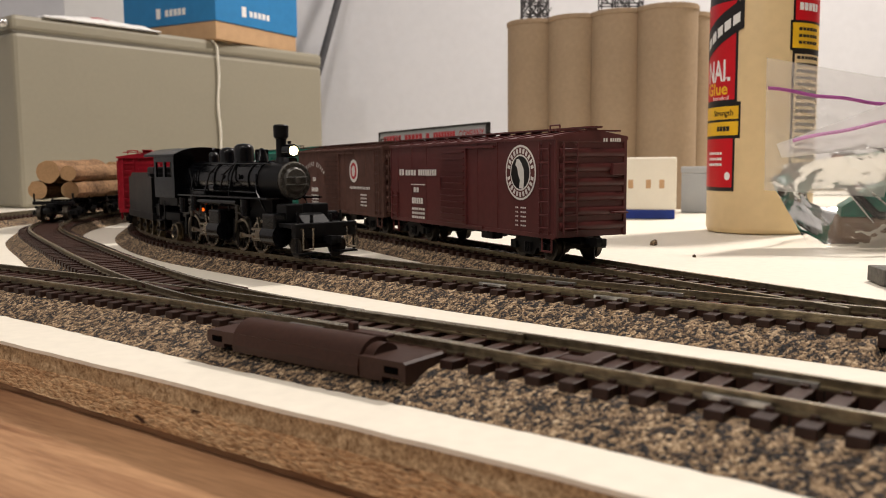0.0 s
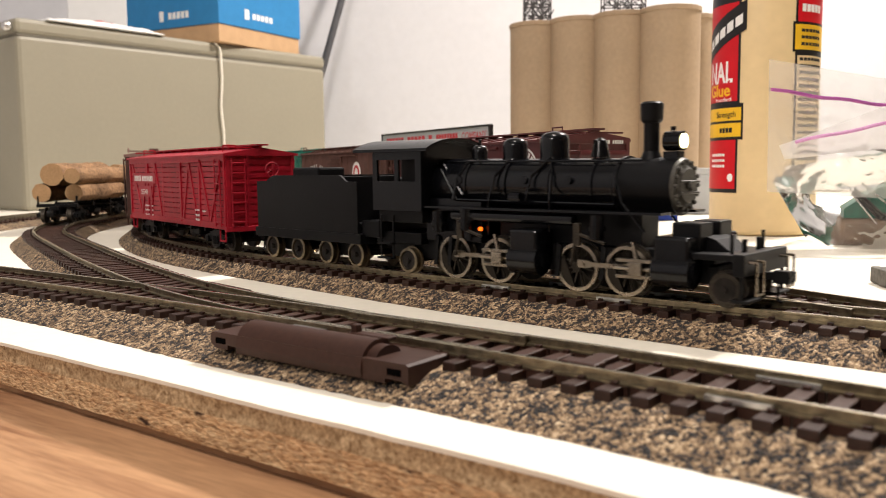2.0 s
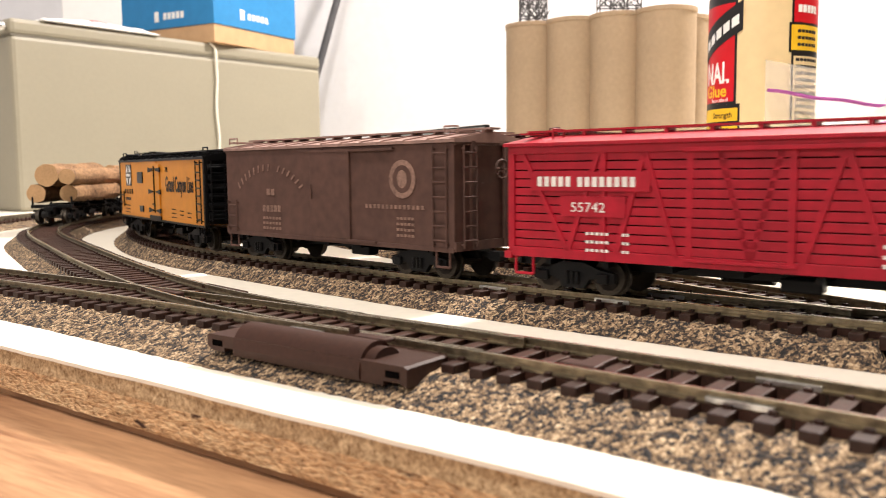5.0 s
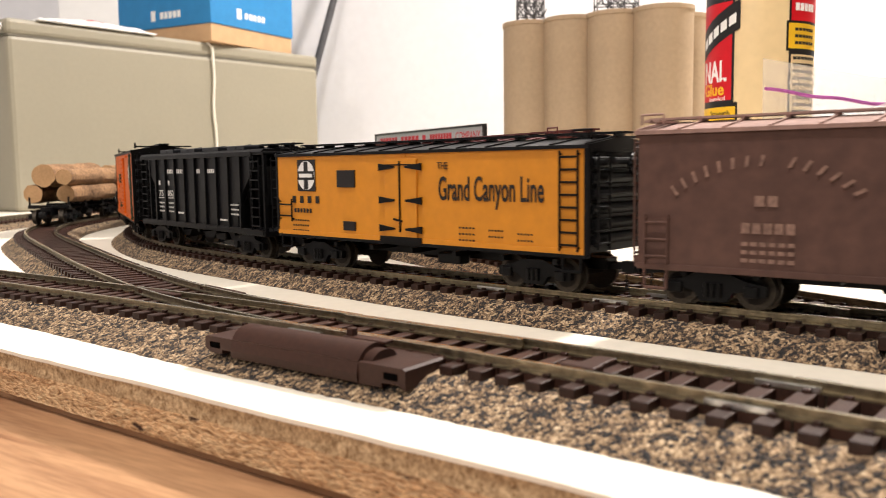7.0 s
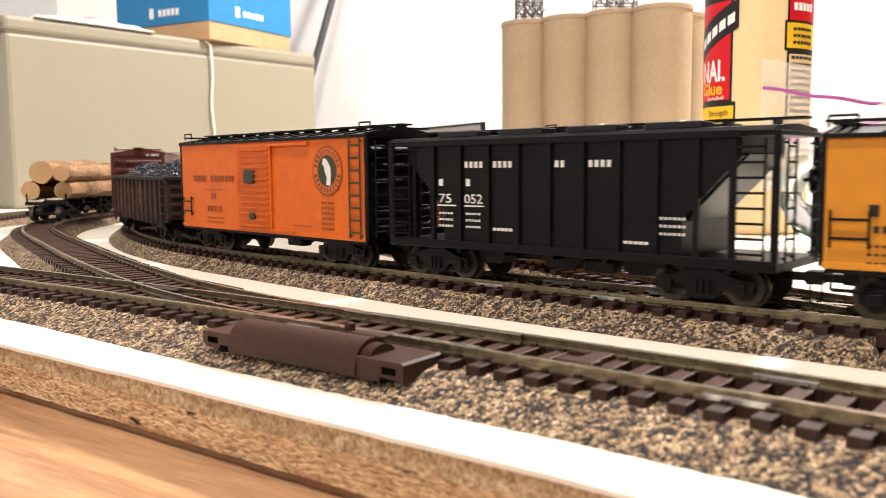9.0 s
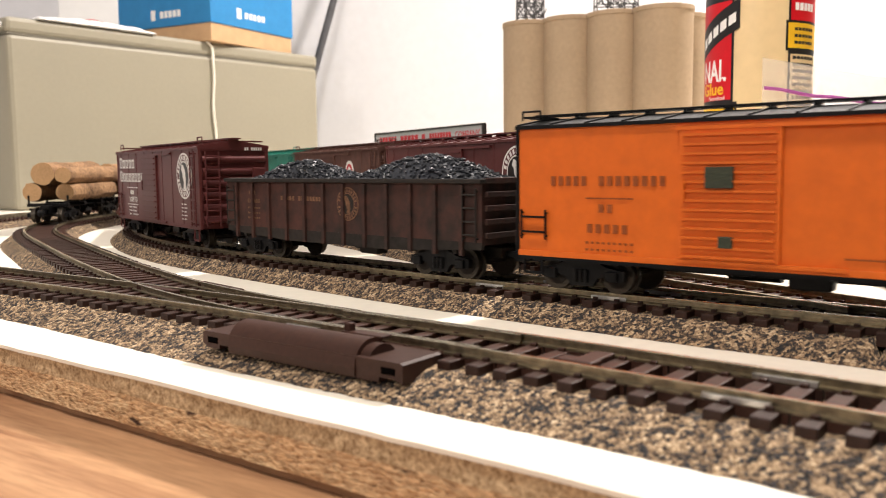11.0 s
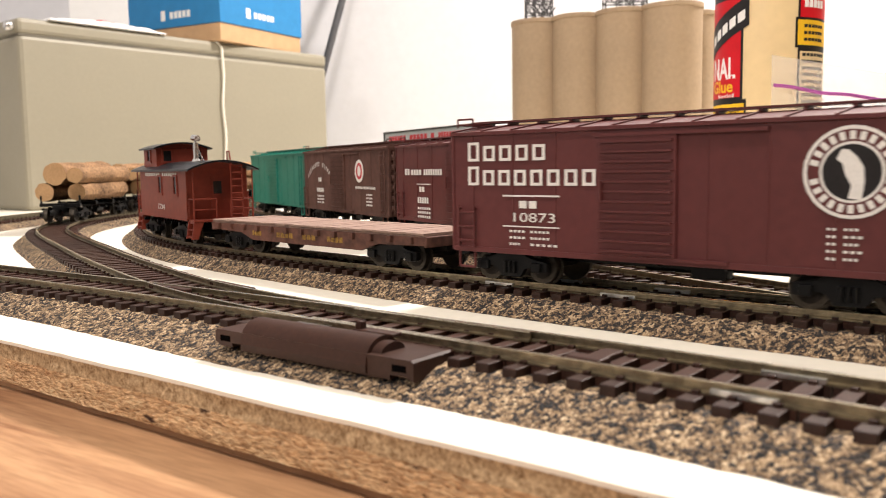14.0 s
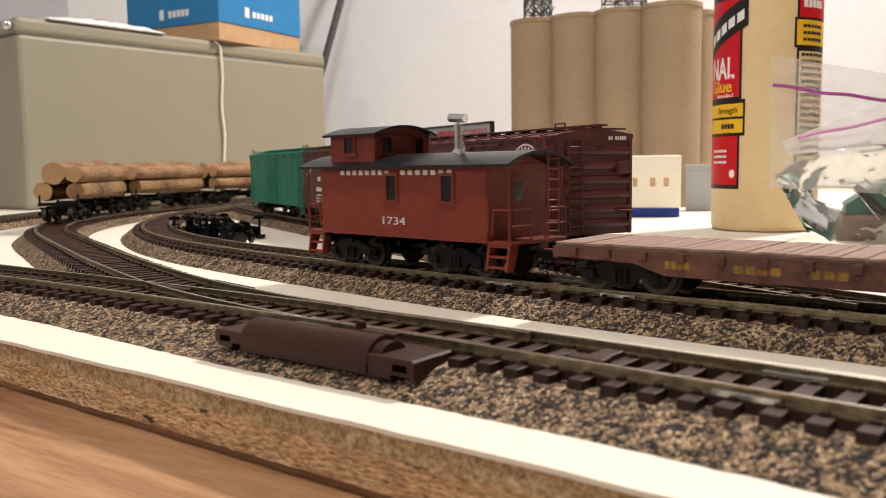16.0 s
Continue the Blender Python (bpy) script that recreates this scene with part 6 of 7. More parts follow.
def driver_mesh(r=7.0):
    bm = bmesh.new()
    for sgn in (-1, 1):
        y0, y1 = sgn * 7.8, sgn * 10.0
        n = 30
        rings = []
        for rr, yy in ((r, y0), (r, y1), (r - 1.0, y1), (r - 1.0, y0)):
            rings.append([bm.verts.new((rr * math.cos(2 * math.pi * i / n), yy, rr * math.sin(2 * math.pi * i / n))) for i in range(n)])
        for a, b in zip(rings, rings[1:] + rings[:1]):
            for i in range(n):
                bm.faces.new((a[i], a[(i + 1) % n], b[(i + 1) % n], b[i])).material_index = 1
        rod(bm, (0, sgn * 7.0, 0), (0, y0, 0), r + 0.8, n)
        for i in range(11):
            a = 2 * math.pi * i / 11
            rod(bm, (0, sgn * 9.0, 0), ((r - 0.8) * math.cos(a), sgn * 9.0, (r - 0.8) * math.sin(a)), 0.42, 5)
        rod(bm, (0, y0, 0), (0, sgn * 10.4, 0), 1.5, 12)
        plate(bm, [((r - 0.9) * math.cos(a), (r - 0.9) * math.sin(a)) for a in [math.radians(120 + 12 * k) for k in range(11)]], *sorted((y0, y1)))
        rod(bm, (3.2, y0, 0), (3.2, sgn * 11.6, 0), 0.8, 8)
    rod(bm, (0, -7.4, 0), (0, 7.4, 0), 1.2, 8)
    ob = part("driving_wheel", bm, [mat("dark_spokes", (0.035, 0.030, 0.024), 0.35, 0.8), NICKEL])
    me = ob.data
    bpy.data.objects.remove(ob)
    return me


def tender(m):
    t = empty("tender", m, "plain black tender with raised coal bunker", "tender", "engine of the train")
    a = 32.6
    bm = bmesh.new()
    box(bm, -a, 22, -13.2, 13.2, 12.6, 31.0, 0.3)
    box(bm, 22, 30, -13.2, 13.2, 12.6, 16, 0.2)
    part("tank", bm, BLACK, t, "flat black water tank")
    for sgn in (-1, 1):
        bm = bmesh.new()
        ease = [(22 + 5 * k / 6, 31.3 + 2.4 * (0.5 + 0.5 * math.cos(math.pi * k / 6))) for k in range(7)]
        plate(bm, [(-a, 12.6), (a, 12.6), (a, 31.2)] + ease[::-1] + [(-20.5, 33.6), (-22.5, 33.0), (-25.5, 31.4), (-a, 31.2)], *sorted((sgn * 13.2, sgn * 14.2)))
        part("side_sheet", bm, BLACK, t, "plain side sheet curving down at both ends")
    bm = bmesh.new()
    box(bm, -18.2, -0.4, -6.5, 6.5, 31.0, 36.6, 0.8)
    part("water_hatch", bm, BLACK, t)
    bm = bmesh.new()
    box(bm, 20.6, 22.2, -13, 13, 16, 33.2, 0.2)
    part("coal_board", bm, BLACK, t)
    bm = bmesh.new()
    box(bm, -a - 1.5, a + 2, -14.6, 14.6, 9.0, 12.6, 0.2)
    box(bm, a + 0.3, a + 10, -12.6, 12.6, 11.6, 17.6, 0.4)
    box(bm, -a, a, -4, 4, 6.6, 9)
    rod(bm, (a, 0, 8.4), (a + 14, 0, 8.4), 1.0, 8)
    part("frame", bm, BLACK, t)
    shared("coupler", COUPLER, t, at_mm(-a, 0, 0, 180))
    for x in (-19, 17.5):
        b = bmesh.new()
        for sgn in (-1, 1):
            plate(b, [(-12, 5.0), (-12, 6.8), (-4, 8.4), (4, 8.4), (12, 6.8), (12, 5.0), (4, 3.4), (-4, 3.4)], *sorted((sgn * 7.2, sgn * 6.4)))
        box(b, -2, 2, -7, 7, 4.5, 8.8)
        tr = part("truck", b, BLACK, t)
        tr.matrix_basis = at_mm(x, 0, 0)
        for dx in (-9, 9):
            shared("wheelset", BRIGHT_WHEELSET, tr, at_mm(dx, 0, 4.6) @ Matrix.Diagonal((0.92, 1, 0.92, 1)))
    return t


def log_car(m, seed):
    rng = random.Random(seed)
    L, W = 124.0, 28.0
    car = empty("log_car", m, "black skeleton car carrying four peeled logs", "log car", "log cars on the branch")
    bm = bmesh.new()
    box(bm, -L / 2, L / 2, -3, 3, 9, 12, 0.3)
    for x in (-L / 2 + 8, -20, 20, L / 2 - 8):
        box(bm, x - 2, x + 2, -W / 2, W / 2, 11, 13.4, 0.3)
        for sgn in (-1, 1):
            rod(bm, (x, sgn * (W / 2 - 0.8), 13), (x, sgn * (W / 2 - 0.8), 19), 0.8, 6)
    part("frame", bm, BLACK, car)
    for i, (y, z, r) in enumerate(((-10.6, 21.2, 6.8), (9.8, 21.0, 6.4), (-3.0, 34.0, 8.4), (11.5, 33.0, 5.8))):
        bm = bmesh.new()
        ln = L - rng.uniform(8, 26)
        x0 = -ln / 2 + rng.uniform(-3, 3)
        seg, n = 18, 10
        rings = []
        for k in range(n + 1):
            u = k / n
            rr = 1.06 * r * (1.06 - 0.16 * u)
            rings.append([bm.verts.new((x0 + ln * u, y + rr * math.cos(2 * math.pi * j / seg) * (1 + 0.16 * noise.noise((u * 6, j * 0.6, seed + i))), z + rr * math.sin(2 * math.pi * j / seg) * (1 + 0.16 * noise.noise((u * 6, j * 0.6, seed + i + 40))))) for j in range(seg)])
        for p, q in zip(rings, rings[1:]):
            for j in range(seg):
                bm.faces.new((p[j], p[(j + 1) % seg], q[(j + 1) % seg], q[j]))
        bm.faces.new(rings[0]).material_index = 1
        bm.faces.new(rings[-1]).material_index = 1
        part("log", bm, [LOG, LOG_END], car, "pale peeled log", smooth=False)
    running_gear(car, L, L * 0.36)
    return car


SPEED = [(0, 352.8), (1, 267.3), (2, 179.8), (3, 84.9), (4, -11.2), (6.5, -255.5), (7.5, -352.7), (8.5, -453.8), (9.2, -523.9),
         (11.3, -728.2), (12, -793.8), (13, -886.2), (14, -979.6), (15, -1074.6), (16, -1168.4)]


def train_at(t):
    """Station of the smokestack on the main track."""
    return float(np.interp(t, [a for a, _ in SPEED], [b for _, b in SPEED]))


def car_pose(way, s, half):
    """A car on a track: s its middle, half the distance of its trucks from it."""
    ax, ay, _ = station(way, s - half)
    bx, by, _ = station(way, s + half)
    return at_mm((ax + bx) / 2, (ay + by) / 2, ZR, math.degrees(math.atan2(ay - by, ax - bx)))


ZERO = Matrix.Identity(4)
ENGINE = steam_locomotive(ZERO)
RUNNING = [
    (ENGINE, 40, 26),
    (tender(ZERO), 140, 18),
    (stock_car(ZERO), 257.7, 48),
    (box_car(ZERO, "weathered brown wooden box car with faded lettering", 133, 32, 9.8, 44.6, NP_BROWN, LETTER_OLD, "cars of the train", doors=(-7, 16), old=True, roof=NP_ROOF, style="arch", has_herald=False), 412.5, 48),
    (reefer(ZERO, "yellow refrigerator car with black ends and lettering", 140.5, 32.5, 12.2, 41.6, YELLOW, "slogan"), 562.8, 49.5),
    (covered_hopper(ZERO), 706, 45),
    (reefer(ZERO, "orange refrigerator car with round emblem and black ends", 132, 32, 10.2, 46.4, ORANGE, "emblem"), 845, 47),
    (gondola(ZERO), 996, 51),
    (box_car(ZERO, "dark red box car with large white lettering", 135, 32, 9.4, 45.2, OXIDE, LETTER, "cars of the train", number="10873"), 1152.5, 48),
    (flat_car(ZERO), 1302, 49),
    (caboose(ZERO), 1436.6, 26),
]
DRIVER = driver_mesh()
DRIVERS = [shared("driving_wheel", DRIVER, ENGINE, at_mm(x, 0, 7.0)) for x in (38.2, 22.2, -6.6, -24.8)]


def side_rod(span):
    bm = bmesh.new()
    for sgn in (-1, 1):
        y0, y1 = sorted((sgn * 11.0, sgn * 11.9))
        plate(bm, [(-1.6, -1.1), (1.6, -1.1), (3.2, -0.6), (span - 3.2, -0.6), (span - 1.6, -1.1), (span + 1.6, -1.1), (span + 1.6, 1.1), (span - 1.6, 1.1), (span - 3.2, 0.6), (3.2, 0.6), (1.6, 1.1), (-1.6, 1.1)], y0, y1)
        for x in (0, span):
            rod(bm, (x, sgn * 11.4, 0), (x, sgn * 12.5, 0), 0.8, 10)
    return part("side_rod", bm, NICKEL, ENGINE, "bright side rods")


RODS = [(side_rod(16.0), 22.2), (side_rod(18.2), -24.8)]

LOG_START = 566
PARKED = "cars parked on the siding"
box_car(car_pose(SIDING, 225, 50), "dark red box car with white lettering and round emblem", 141, 32, 9.4, 45.4, OXIDE, LETTER, PARKED, style="one_line")
box_car(car_pose(SIDING, 377, 50), "brown box car with arched white lettering", 141, 32, 9.4, 45.4, OXIDE_OLD, LETTER, PARKED, style="arch", has_herald=False)
box_car(car_pose(SIDING, 518, 50), "teal green box car with ribbed ends", 141, 32, 9.4, 45.4, GREEN, LETTER_OLD, PARKED, style="", has_herald=False)
for k, s in enumerate((LOG_START, LOG_START + 136, LOG_START + 272)):
    log_car(car_pose(BRANCH, s, 44), 11 + k)



# ---- things on and round the table ----
def switch_motor():
    """Brown plastic turnout motor beside the front track."""
    t = empty("turnout_motor", at_mm(-27.0, 179.5, 0, -37.0), "brown plastic turnout motor lying beside the front track", "turnout motor")
    bm = bmesh.new()
    plate(bm, [(-30, 4.2), (-28, 3.2), (-24, 3.2), (-24, 4.2), (-19, 4.2), (-19, 2.8), (19, 2.6), (24, 2.6), (24, 3.6), (28, 3.6), (30, 2.8), (30, 6.6), (29.4, 7.0), (-29.4, 7.0), (-30, 6.6)], -7.2, 7.2)
    part("base", bm, BROWN_PLASTIC, t)
    bm = bmesh.new()
    prof = [(-7.5, 2.9), (-7.7, 4.6)] + [(-2.2 - 5.3 * math.cos(math.pi * i / 16), 5.2 + 4.7 * math.sin(math.pi * i / 16)) for i in range(17)] + [(3.2, 2.9)]
    prism(bm, prof, -20.5, 18.0)
    part("housing", bm, BROWN_PLASTIC, t, "rounded brown coil housing", smooth=False)
    bm = bmesh.new()
    box(bm, 7, 18.5, 0.2, 3.4, 9.0, 9.7, 0.2)
    box(bm, 7.4, 9.2, 0.8, 2.6, 8.2, 11.4, 0.3)
    part("lever", bm, BROWN_PLASTIC, t)
    bm = bmesh.new()
    prism(bm, [(-2.0 - 3.9 * math.cos(math.pi * i / 12), 6.4 + 2.5 * math.sin(math.pi * i / 12)) for i in range(13)], 17.6, 20.6)
    part("bracket", bm, BROWN_PLASTIC, t, "rounded end of the coil housing")
    # no holes here: black patches paint the shade inside the slots
    for x in (-26.4, 26.4):
        bm = bmesh.new()
        box(bm, x - 1.8, x + 1.8, -7.26, -6.6, 4.4, 5.8)
        part("slot", bm, SLOT_SHADE, t, "black patch painted as the shade of a rectangular slot")
    bm = bmesh.new()
    box(bm, -2.2, 2.2, -7, 7, 6.4, 7.6, 0.3)
    box(bm, -4, 4, 1.5, 5.5, 6.6, 8.2, 0.4)
    o = part("throw_bar", bm, BROWN_PLASTIC, front_track, "brown throw bar of the turnout")
    x, y, h = station(FRONT, 122)
    o.matrix_basis = at_mm(x, y, 0, math.degrees(h))
    for off_s in (-7.3, 7.3):
        rail("point_blade", FRONT, 142, 195, off_s, front_track)
    for x, y, turn, reach in ((-86.9,255.1,-40.9,10.4), (-68.5,258.4,-48.0,12.9)):
        bm = bmesh.new()
        box(bm, -reach, reach, -1.3, 1.3, 6.4, 8.3, 0.3)
        o = part("guard_block", bm, BROWN_PLASTIC, front_track, "brown plastic frog and guard block")
        o.matrix_basis = at_mm(x, y, 0, turn)


switch_motor()


def beige_case():
    """Beige metal file case with rounded lid rim."""
    a = math.degrees(math.atan2(362, 292))
    t = empty("file_case", at_mm(-477, 945, 0, a), "large beige metal case with a lid seam", "case")
    L, D, H = 465.0, 190.0, 217.0
    bm = bmesh.new()
    box(bm, 0, L, 0, D, 0.2, H - 19, 5)
    part("body", bm, BEIGE, t)
    bm = bmesh.new()
    box(bm, -0.6, L + 0.6, -0.6, D + 0.6, H - 18, H, 5)
    part("lid", bm, BEIGE, t)
    bm = bmesh.new()
    box(bm, 1, L - 1, 1, D - 1, H - 19.4, H - 17.6)
    part("seam", bm, BEIGE_DARK, t, "dark seam under the lid")
    bm = bmesh.new()
    pts = [(262, -2.6, H - 1)] + [(262 + 8 * math.sin(a2), -3.0, H - 12 + 9 * math.cos(a2)) for a2 in (0.3, 0.8, 1.2, 1.57)] + [(270 + 1.5 * math.sin(k * 0.9), -2.6, H - 24 - k * 12) for k in range(1, 17)]
    prev = None
    for x, y, z in pts:
        ring = [bm.verts.new((x + 1.7 * math.cos(math.pi * k / 4), y - 1.0 + 1.7 * math.sin(math.pi * k / 4), z)) for k in range(8)]
        if prev:
            for k in range(8):
                bm.faces.new((prev[k], prev[(k + 1) % 8], ring[(k + 1) % 8], ring[k]))
        prev = ring
    part("cord", bm, CREAM, t, "pale cord hanging down the front")
    bm = bmesh.new()
    bmesh.ops.create_uvsphere(bm, u_segments=14, v_segments=8, radius=6, matrix=Matrix.Translation((-6, 8, H - 10)))
    rod(bm, (-2, 8, H - 10), (-6, 8, H - 10), 4, 12)
    part("knob", bm, SILVER, t, "shiny metal knob", smooth=True)
    return t


beige_case()


def shoe_box():
    t = empty("shoe_box", at_mm(-302, 1140, 217.2, math.degrees(math.atan2(150, 80))), "blue and brown cardboard shoe box on the case", "box")
    bm = bmesh.new()
    box(bm, 0, 172, 0, 170, 0, 40, 1)
    part("base", bm, KRAFT, t, "plain brown cardboard")
    bm = bmesh.new()
    box(bm, -2, 174, -2, 172, 24, 84, 1.2)
    lid = part("lid", bm, BLUE, t, "bright blue cardboard lid")
    bm = bmesh.new()
    for y, w, n in ((52, 40, 5),):
        for i in range(n):
            box(bm, -2.3, -1.9, y + i * w / n, y + (i + 0.75) * w / n, 36, 45)
        box(bm, -2.3, -1.9, y + 47, y + 55, 34, 48)
    for i in range(5):
        box(bm, 66 + i * 9, 72.5 + i * 9, -2.3, -1.9, 38, 46)
    box(bm, 50, 59, -2.3, -1.9, 36, 50)
    part("printed_mark", bm, LABEL_WHITE, lid, "pale printed mark")


shoe_box()


def white_pouch():
    bm = bmesh.new()
    n, k = 40, 18
    g = [[bm.verts.new((-75 + 150 * i / n, -30 + 60 * j / k, 1.0 + 9 * math.sin(math.pi * i / n) ** 0.6 * math.sin(math.pi * j / k) ** 0.5 + 3 * abs(noise.noise((i * 0.3, j * 0.3, 4))))) for j in range(k + 1)] for i in range(n + 1)]
    for i in range(n):
        for j in range(k):
            f = bm.faces.new((g[i][j], g[i + 1][j], g[i + 1][j + 1], g[i][j + 1]))
            f.material_index = 1 if 17 <= i <= 22 and 2 < j < 6 else 0
    r = bmesh.ops.extrude_face_region(bm, geom=bm.faces[:])
    for v in [v for v in r["geom"] if isinstance(v, bmesh.types.BMVert)]:
        v.co.z = 0.1
    o = part("plastic_pouch", bm, [LABEL_WHITE, SIGN_RED], None, smooth=True)
    o.matrix_basis = at_mm(-428, 1048, 217.2, 51)
    tagged(o, "white crumpled plastic pouch with a red patch", "pouch")


white_pouch()


def white_carton():
    bm = bmesh.new()
    box(bm, -48, 48, -25, 25, 0.2, 330, 1.5)
    o = part("carton", bm, LABEL_WHITE)
    o.matrix_basis = at_mm(-572, 1425, 0, 4)
    tagged(o, "tall plain white carton standing against the wall", "carton")


white_carton()


def leaning_rod():
    bm = bmesh.new()
    rod(bm, (-262, 1385, 0.2), (-120, 1472, 520), 6, 14)
    o = part("leaning_bar", bm, DARK_GREY)
    tagged(o, "dark grey bar leaning against the wall", "bar")


leaning_rod()


def silos():
    """Tan grain silos in two touching rows with dark lattice frames on top."""
    t = empty("grain_silos", ZERO, "tan plastic model grain silos in a row", "silo")
    R, H = 29.4, 199.0
    bm = bmesh.new()
    lathe(bm, [(R, 0.3), (R, H - 5), (R + 1.0, H - 4.4), (R + 1.0, H - 0.4), (R - 0.4, H), (1, H)], 0, 0, 40)
    first = part("silo_cylinder", bm, CONCRETE, t, "", smooth=False)
    for p in first.data.polygons:
        p.use_smooth = abs(p.normal.z) < 0.3
    spots = [(225 - 41.0 * k, 845 + 27.5 * k) for k in range(4)]
    spots += [(x + 30, y + 49) for x, y in spots]
    first.matrix_basis = at_mm(*spots[0], 0)
    for s in spots[1:]:
        twin(first, at_mm(*s, 0, random.uniform(0, 90)), t)
    for x, y in (spots[1], spots[3]):
        bm = bmesh.new()
        q = 21 if (x, y) == spots[1] else 14
        for dx in (-q, -q / 3, q / 3, q):
            for dy in (-8, 8):
                rod(bm, (x + dx, y + dy, H), (x + dx, y + dy, H + 52), 0.8, 6)
        for z in (H + 8, H + 20, H + 32, H + 44):
            for dy in (-8, 8):
                rod(bm, (x - q, y + dy, z), (x + q, y + dy, z), 0.7, 6)
                for i in range(3):
                    u = -q + i * 2 * q / 3
                    rod(bm, (x + u, y + dy, z), (x + u + 2 * q / 3, y + dy, z + 12), 0.6, 5)
                    rod(bm, (x + u + 2 * q / 3, y + dy, z), (x + u, y + dy, z + 12), 0.6, 5)
            for dx in (-q, q):
                rod(bm, (x + dx, y - 8, z), (x + dx, y + 8, z), 0.6, 5)
        for i in range(40):
            u, w = random.uniform(-q, q), random.uniform(0, 40)
            rod(bm, (x + u, y - 7, H + w), (x + u + random.uniform(-6, 6), y - 7, H + w + 9), 0.6, 5)
        part("lattice", bm, DARK_GREY, t, "dark lattice frame on the silo top")


silos()


def on_round(src, cx, cy, r, a0, out=0.0):
    """Wraps a flat outline, drawn in x and z, round an upright cylinder; x runs to the viewer's right."""
    d = math.hypot(cx, cy)
    ux, uy = -cx / d, -cy / d
    rx, ry = -uy, ux
    for v in src.verts:
        a, rr = a0 + v.co.x * 0.892 / r, r + out - v.co.y
        v.co = Vector((cx + rr * (ux * math.cos(a) + rx * math.sin(a)), cy + rr * (uy * math.cos(a) + ry * math.sin(a)), v.co.z))


def grid_patch(bm, x0, x1, z0, z1, y=0.0, mi=0, n=10):
    col = [[bm.verts.new((x0 + (x1 - x0) * i / n, y, z)) for z in (z0, z1)] for i in range(n + 1)]
    for a, b in zip(col, col[1:]):
        bm.faces.new((a[0], b[0], b[1], a[1])).material_index = mi


def slant_patch(bm, x0, x1, z0, z1, rise, y, n):
    """A band that climbs to the right."""
    col = [[bm.verts.new((x0 + (x1 - x0) * i / n, y, z + rise * (x1 - x0) * i / n)) for z in (z0, z1)] for i in range(n + 1)]
    for a, b in zip(col, col[1:]):
        bm.faces.new((a[0], b[0], b[1], a[1]))


def glue_bottle():
    cx, cy, R = 206.0, 543.0, 32.4
    t = empty("glue_bottle", ZERO, "cream plastic glue bottle with red and yellow label", "bottle")
    bm = bmesh.new()
    lathe(bm, [(R - 3, 0.3), (R - 0.8, 1.2), (R, 4), (R, 158), (R - 1, 168), (R - 6, 178), (R - 16, 186), (12, 190)], cx, cy, 64)
    b = part("body", bm, GLUE, t, "cream plastic bottle body", smooth=True)
    bm = bmesh.new()
    lathe(bm, [(13, 189), (13, 200), (9, 204), (5, 222), (3, 226)], cx, cy, 24)
    part("cap", bm, LABEL_RED, t, "cap with narrow nozzle")
    k = R
    # main label: its right edge shows, the rest goes round the side
    lb = None
    for x1, z0, z1, y, m, nm in ((-14.2, 27.0, 60.0, -0.10, LABEL_BLACK, ""), (-15.8, 29.5, 60.0, -0.20, LABEL_RED, "plain red label panel"), (-10.6, 60.0, 82.5, -0.14, LABEL_BLACK, ""),
                                 (-12.0, 62.0, 70.5, -0.26, LABEL_YELLOW, "yellow label band"), (-12.0, 72.0, 80.0, -0.26, LABEL_YELLOW, "yellow label band"),
                                 (-13.4, 82.5, 150.0, -0.12, LABEL_BLACK, ""), (-15.2, 84.0, 144.0, -0.20, LABEL_RED, "plain red label panel")):
        lab = bmesh.new()
        grid_patch(lab, -52, x1, z0, z1, y)
        on_round(lab, cx, cy, k, -0.08, 0.1)
        lb = part("label_panel", lab, m, b, nm)
    bm = bmesh.new()
    words(bm, "NAL", -44.6, 96, 13.0, -0.1, 25.6, bold=0.022)
    words(bm, "bonded", -36, 82.6 + 1.6, 2.4, -0.1, 16)
    for i in range(5):
        slant_patch(bm, -45.5 + i * 7.0, -40.2 + i * 7.0, 116.5 + i * 3.0, 122.5 + i * 3.0, 0.43, -0.5, 3)
    plate(bm, disc(-19.5, 36.5, 2.3, 2.6, 14), -0.4, -0.3)
    for z in (50, 46.5, 43):
        bars(bm, -40, z, 16, 1.6, -0.25, 6, 0.25)
    on_round(bm, cx, cy, k, -0.08, 0.15)
    part("label_print", bm, LABEL_WHITE, b, "white lettering")
    bm = bmesh.new()
    words(bm, "Glue", -44.5, 87.6, 7.4, -0.12, 23.5, bold=0.02)
    on_round(bm, cx, cy, k, -0.08, 0.15)
    part("label_print", bm, LABEL_YELLOW, b, "yellow lettering")
    bm = bmesh.new()
    words(bm, "Strength", -34, 74.2, 3.6, -0.3, 18)
    bars(bm, -30, 64.6, 12, 3.0, -0.3, 4, 0.2)
    on_round(bm, cx, cy, k, -0.08, 0.15)
    part("label_print", bm, INK, b, "black lettering")
    bm = bmesh.new()
    slant_patch(bm, -52, -9.4, 108.5, 126.5, 0.43, -0.38, 16)
    on_round(bm, cx, cy, k, -0.08, 0.12)
    part("label_panel", bm, LABEL_BLACK, b, "black slanting label tag")
    # side label
    bm = bmesh.new()
    grid_patch(bm, 22.6, 60, 40, 112, -0.10, 0)
    grid_patch(bm, 24.2, 60, 40, 110, -0.20, 3)
    grid_patch(bm, 20.6, 60, 112, 130, -0.12, 0)
    grid_patch(bm, 22.2, 60, 113.5, 128.5, -0.22, 2)
    grid_patch(bm, 22.4, 60, 130, 148, -0.10, 0)
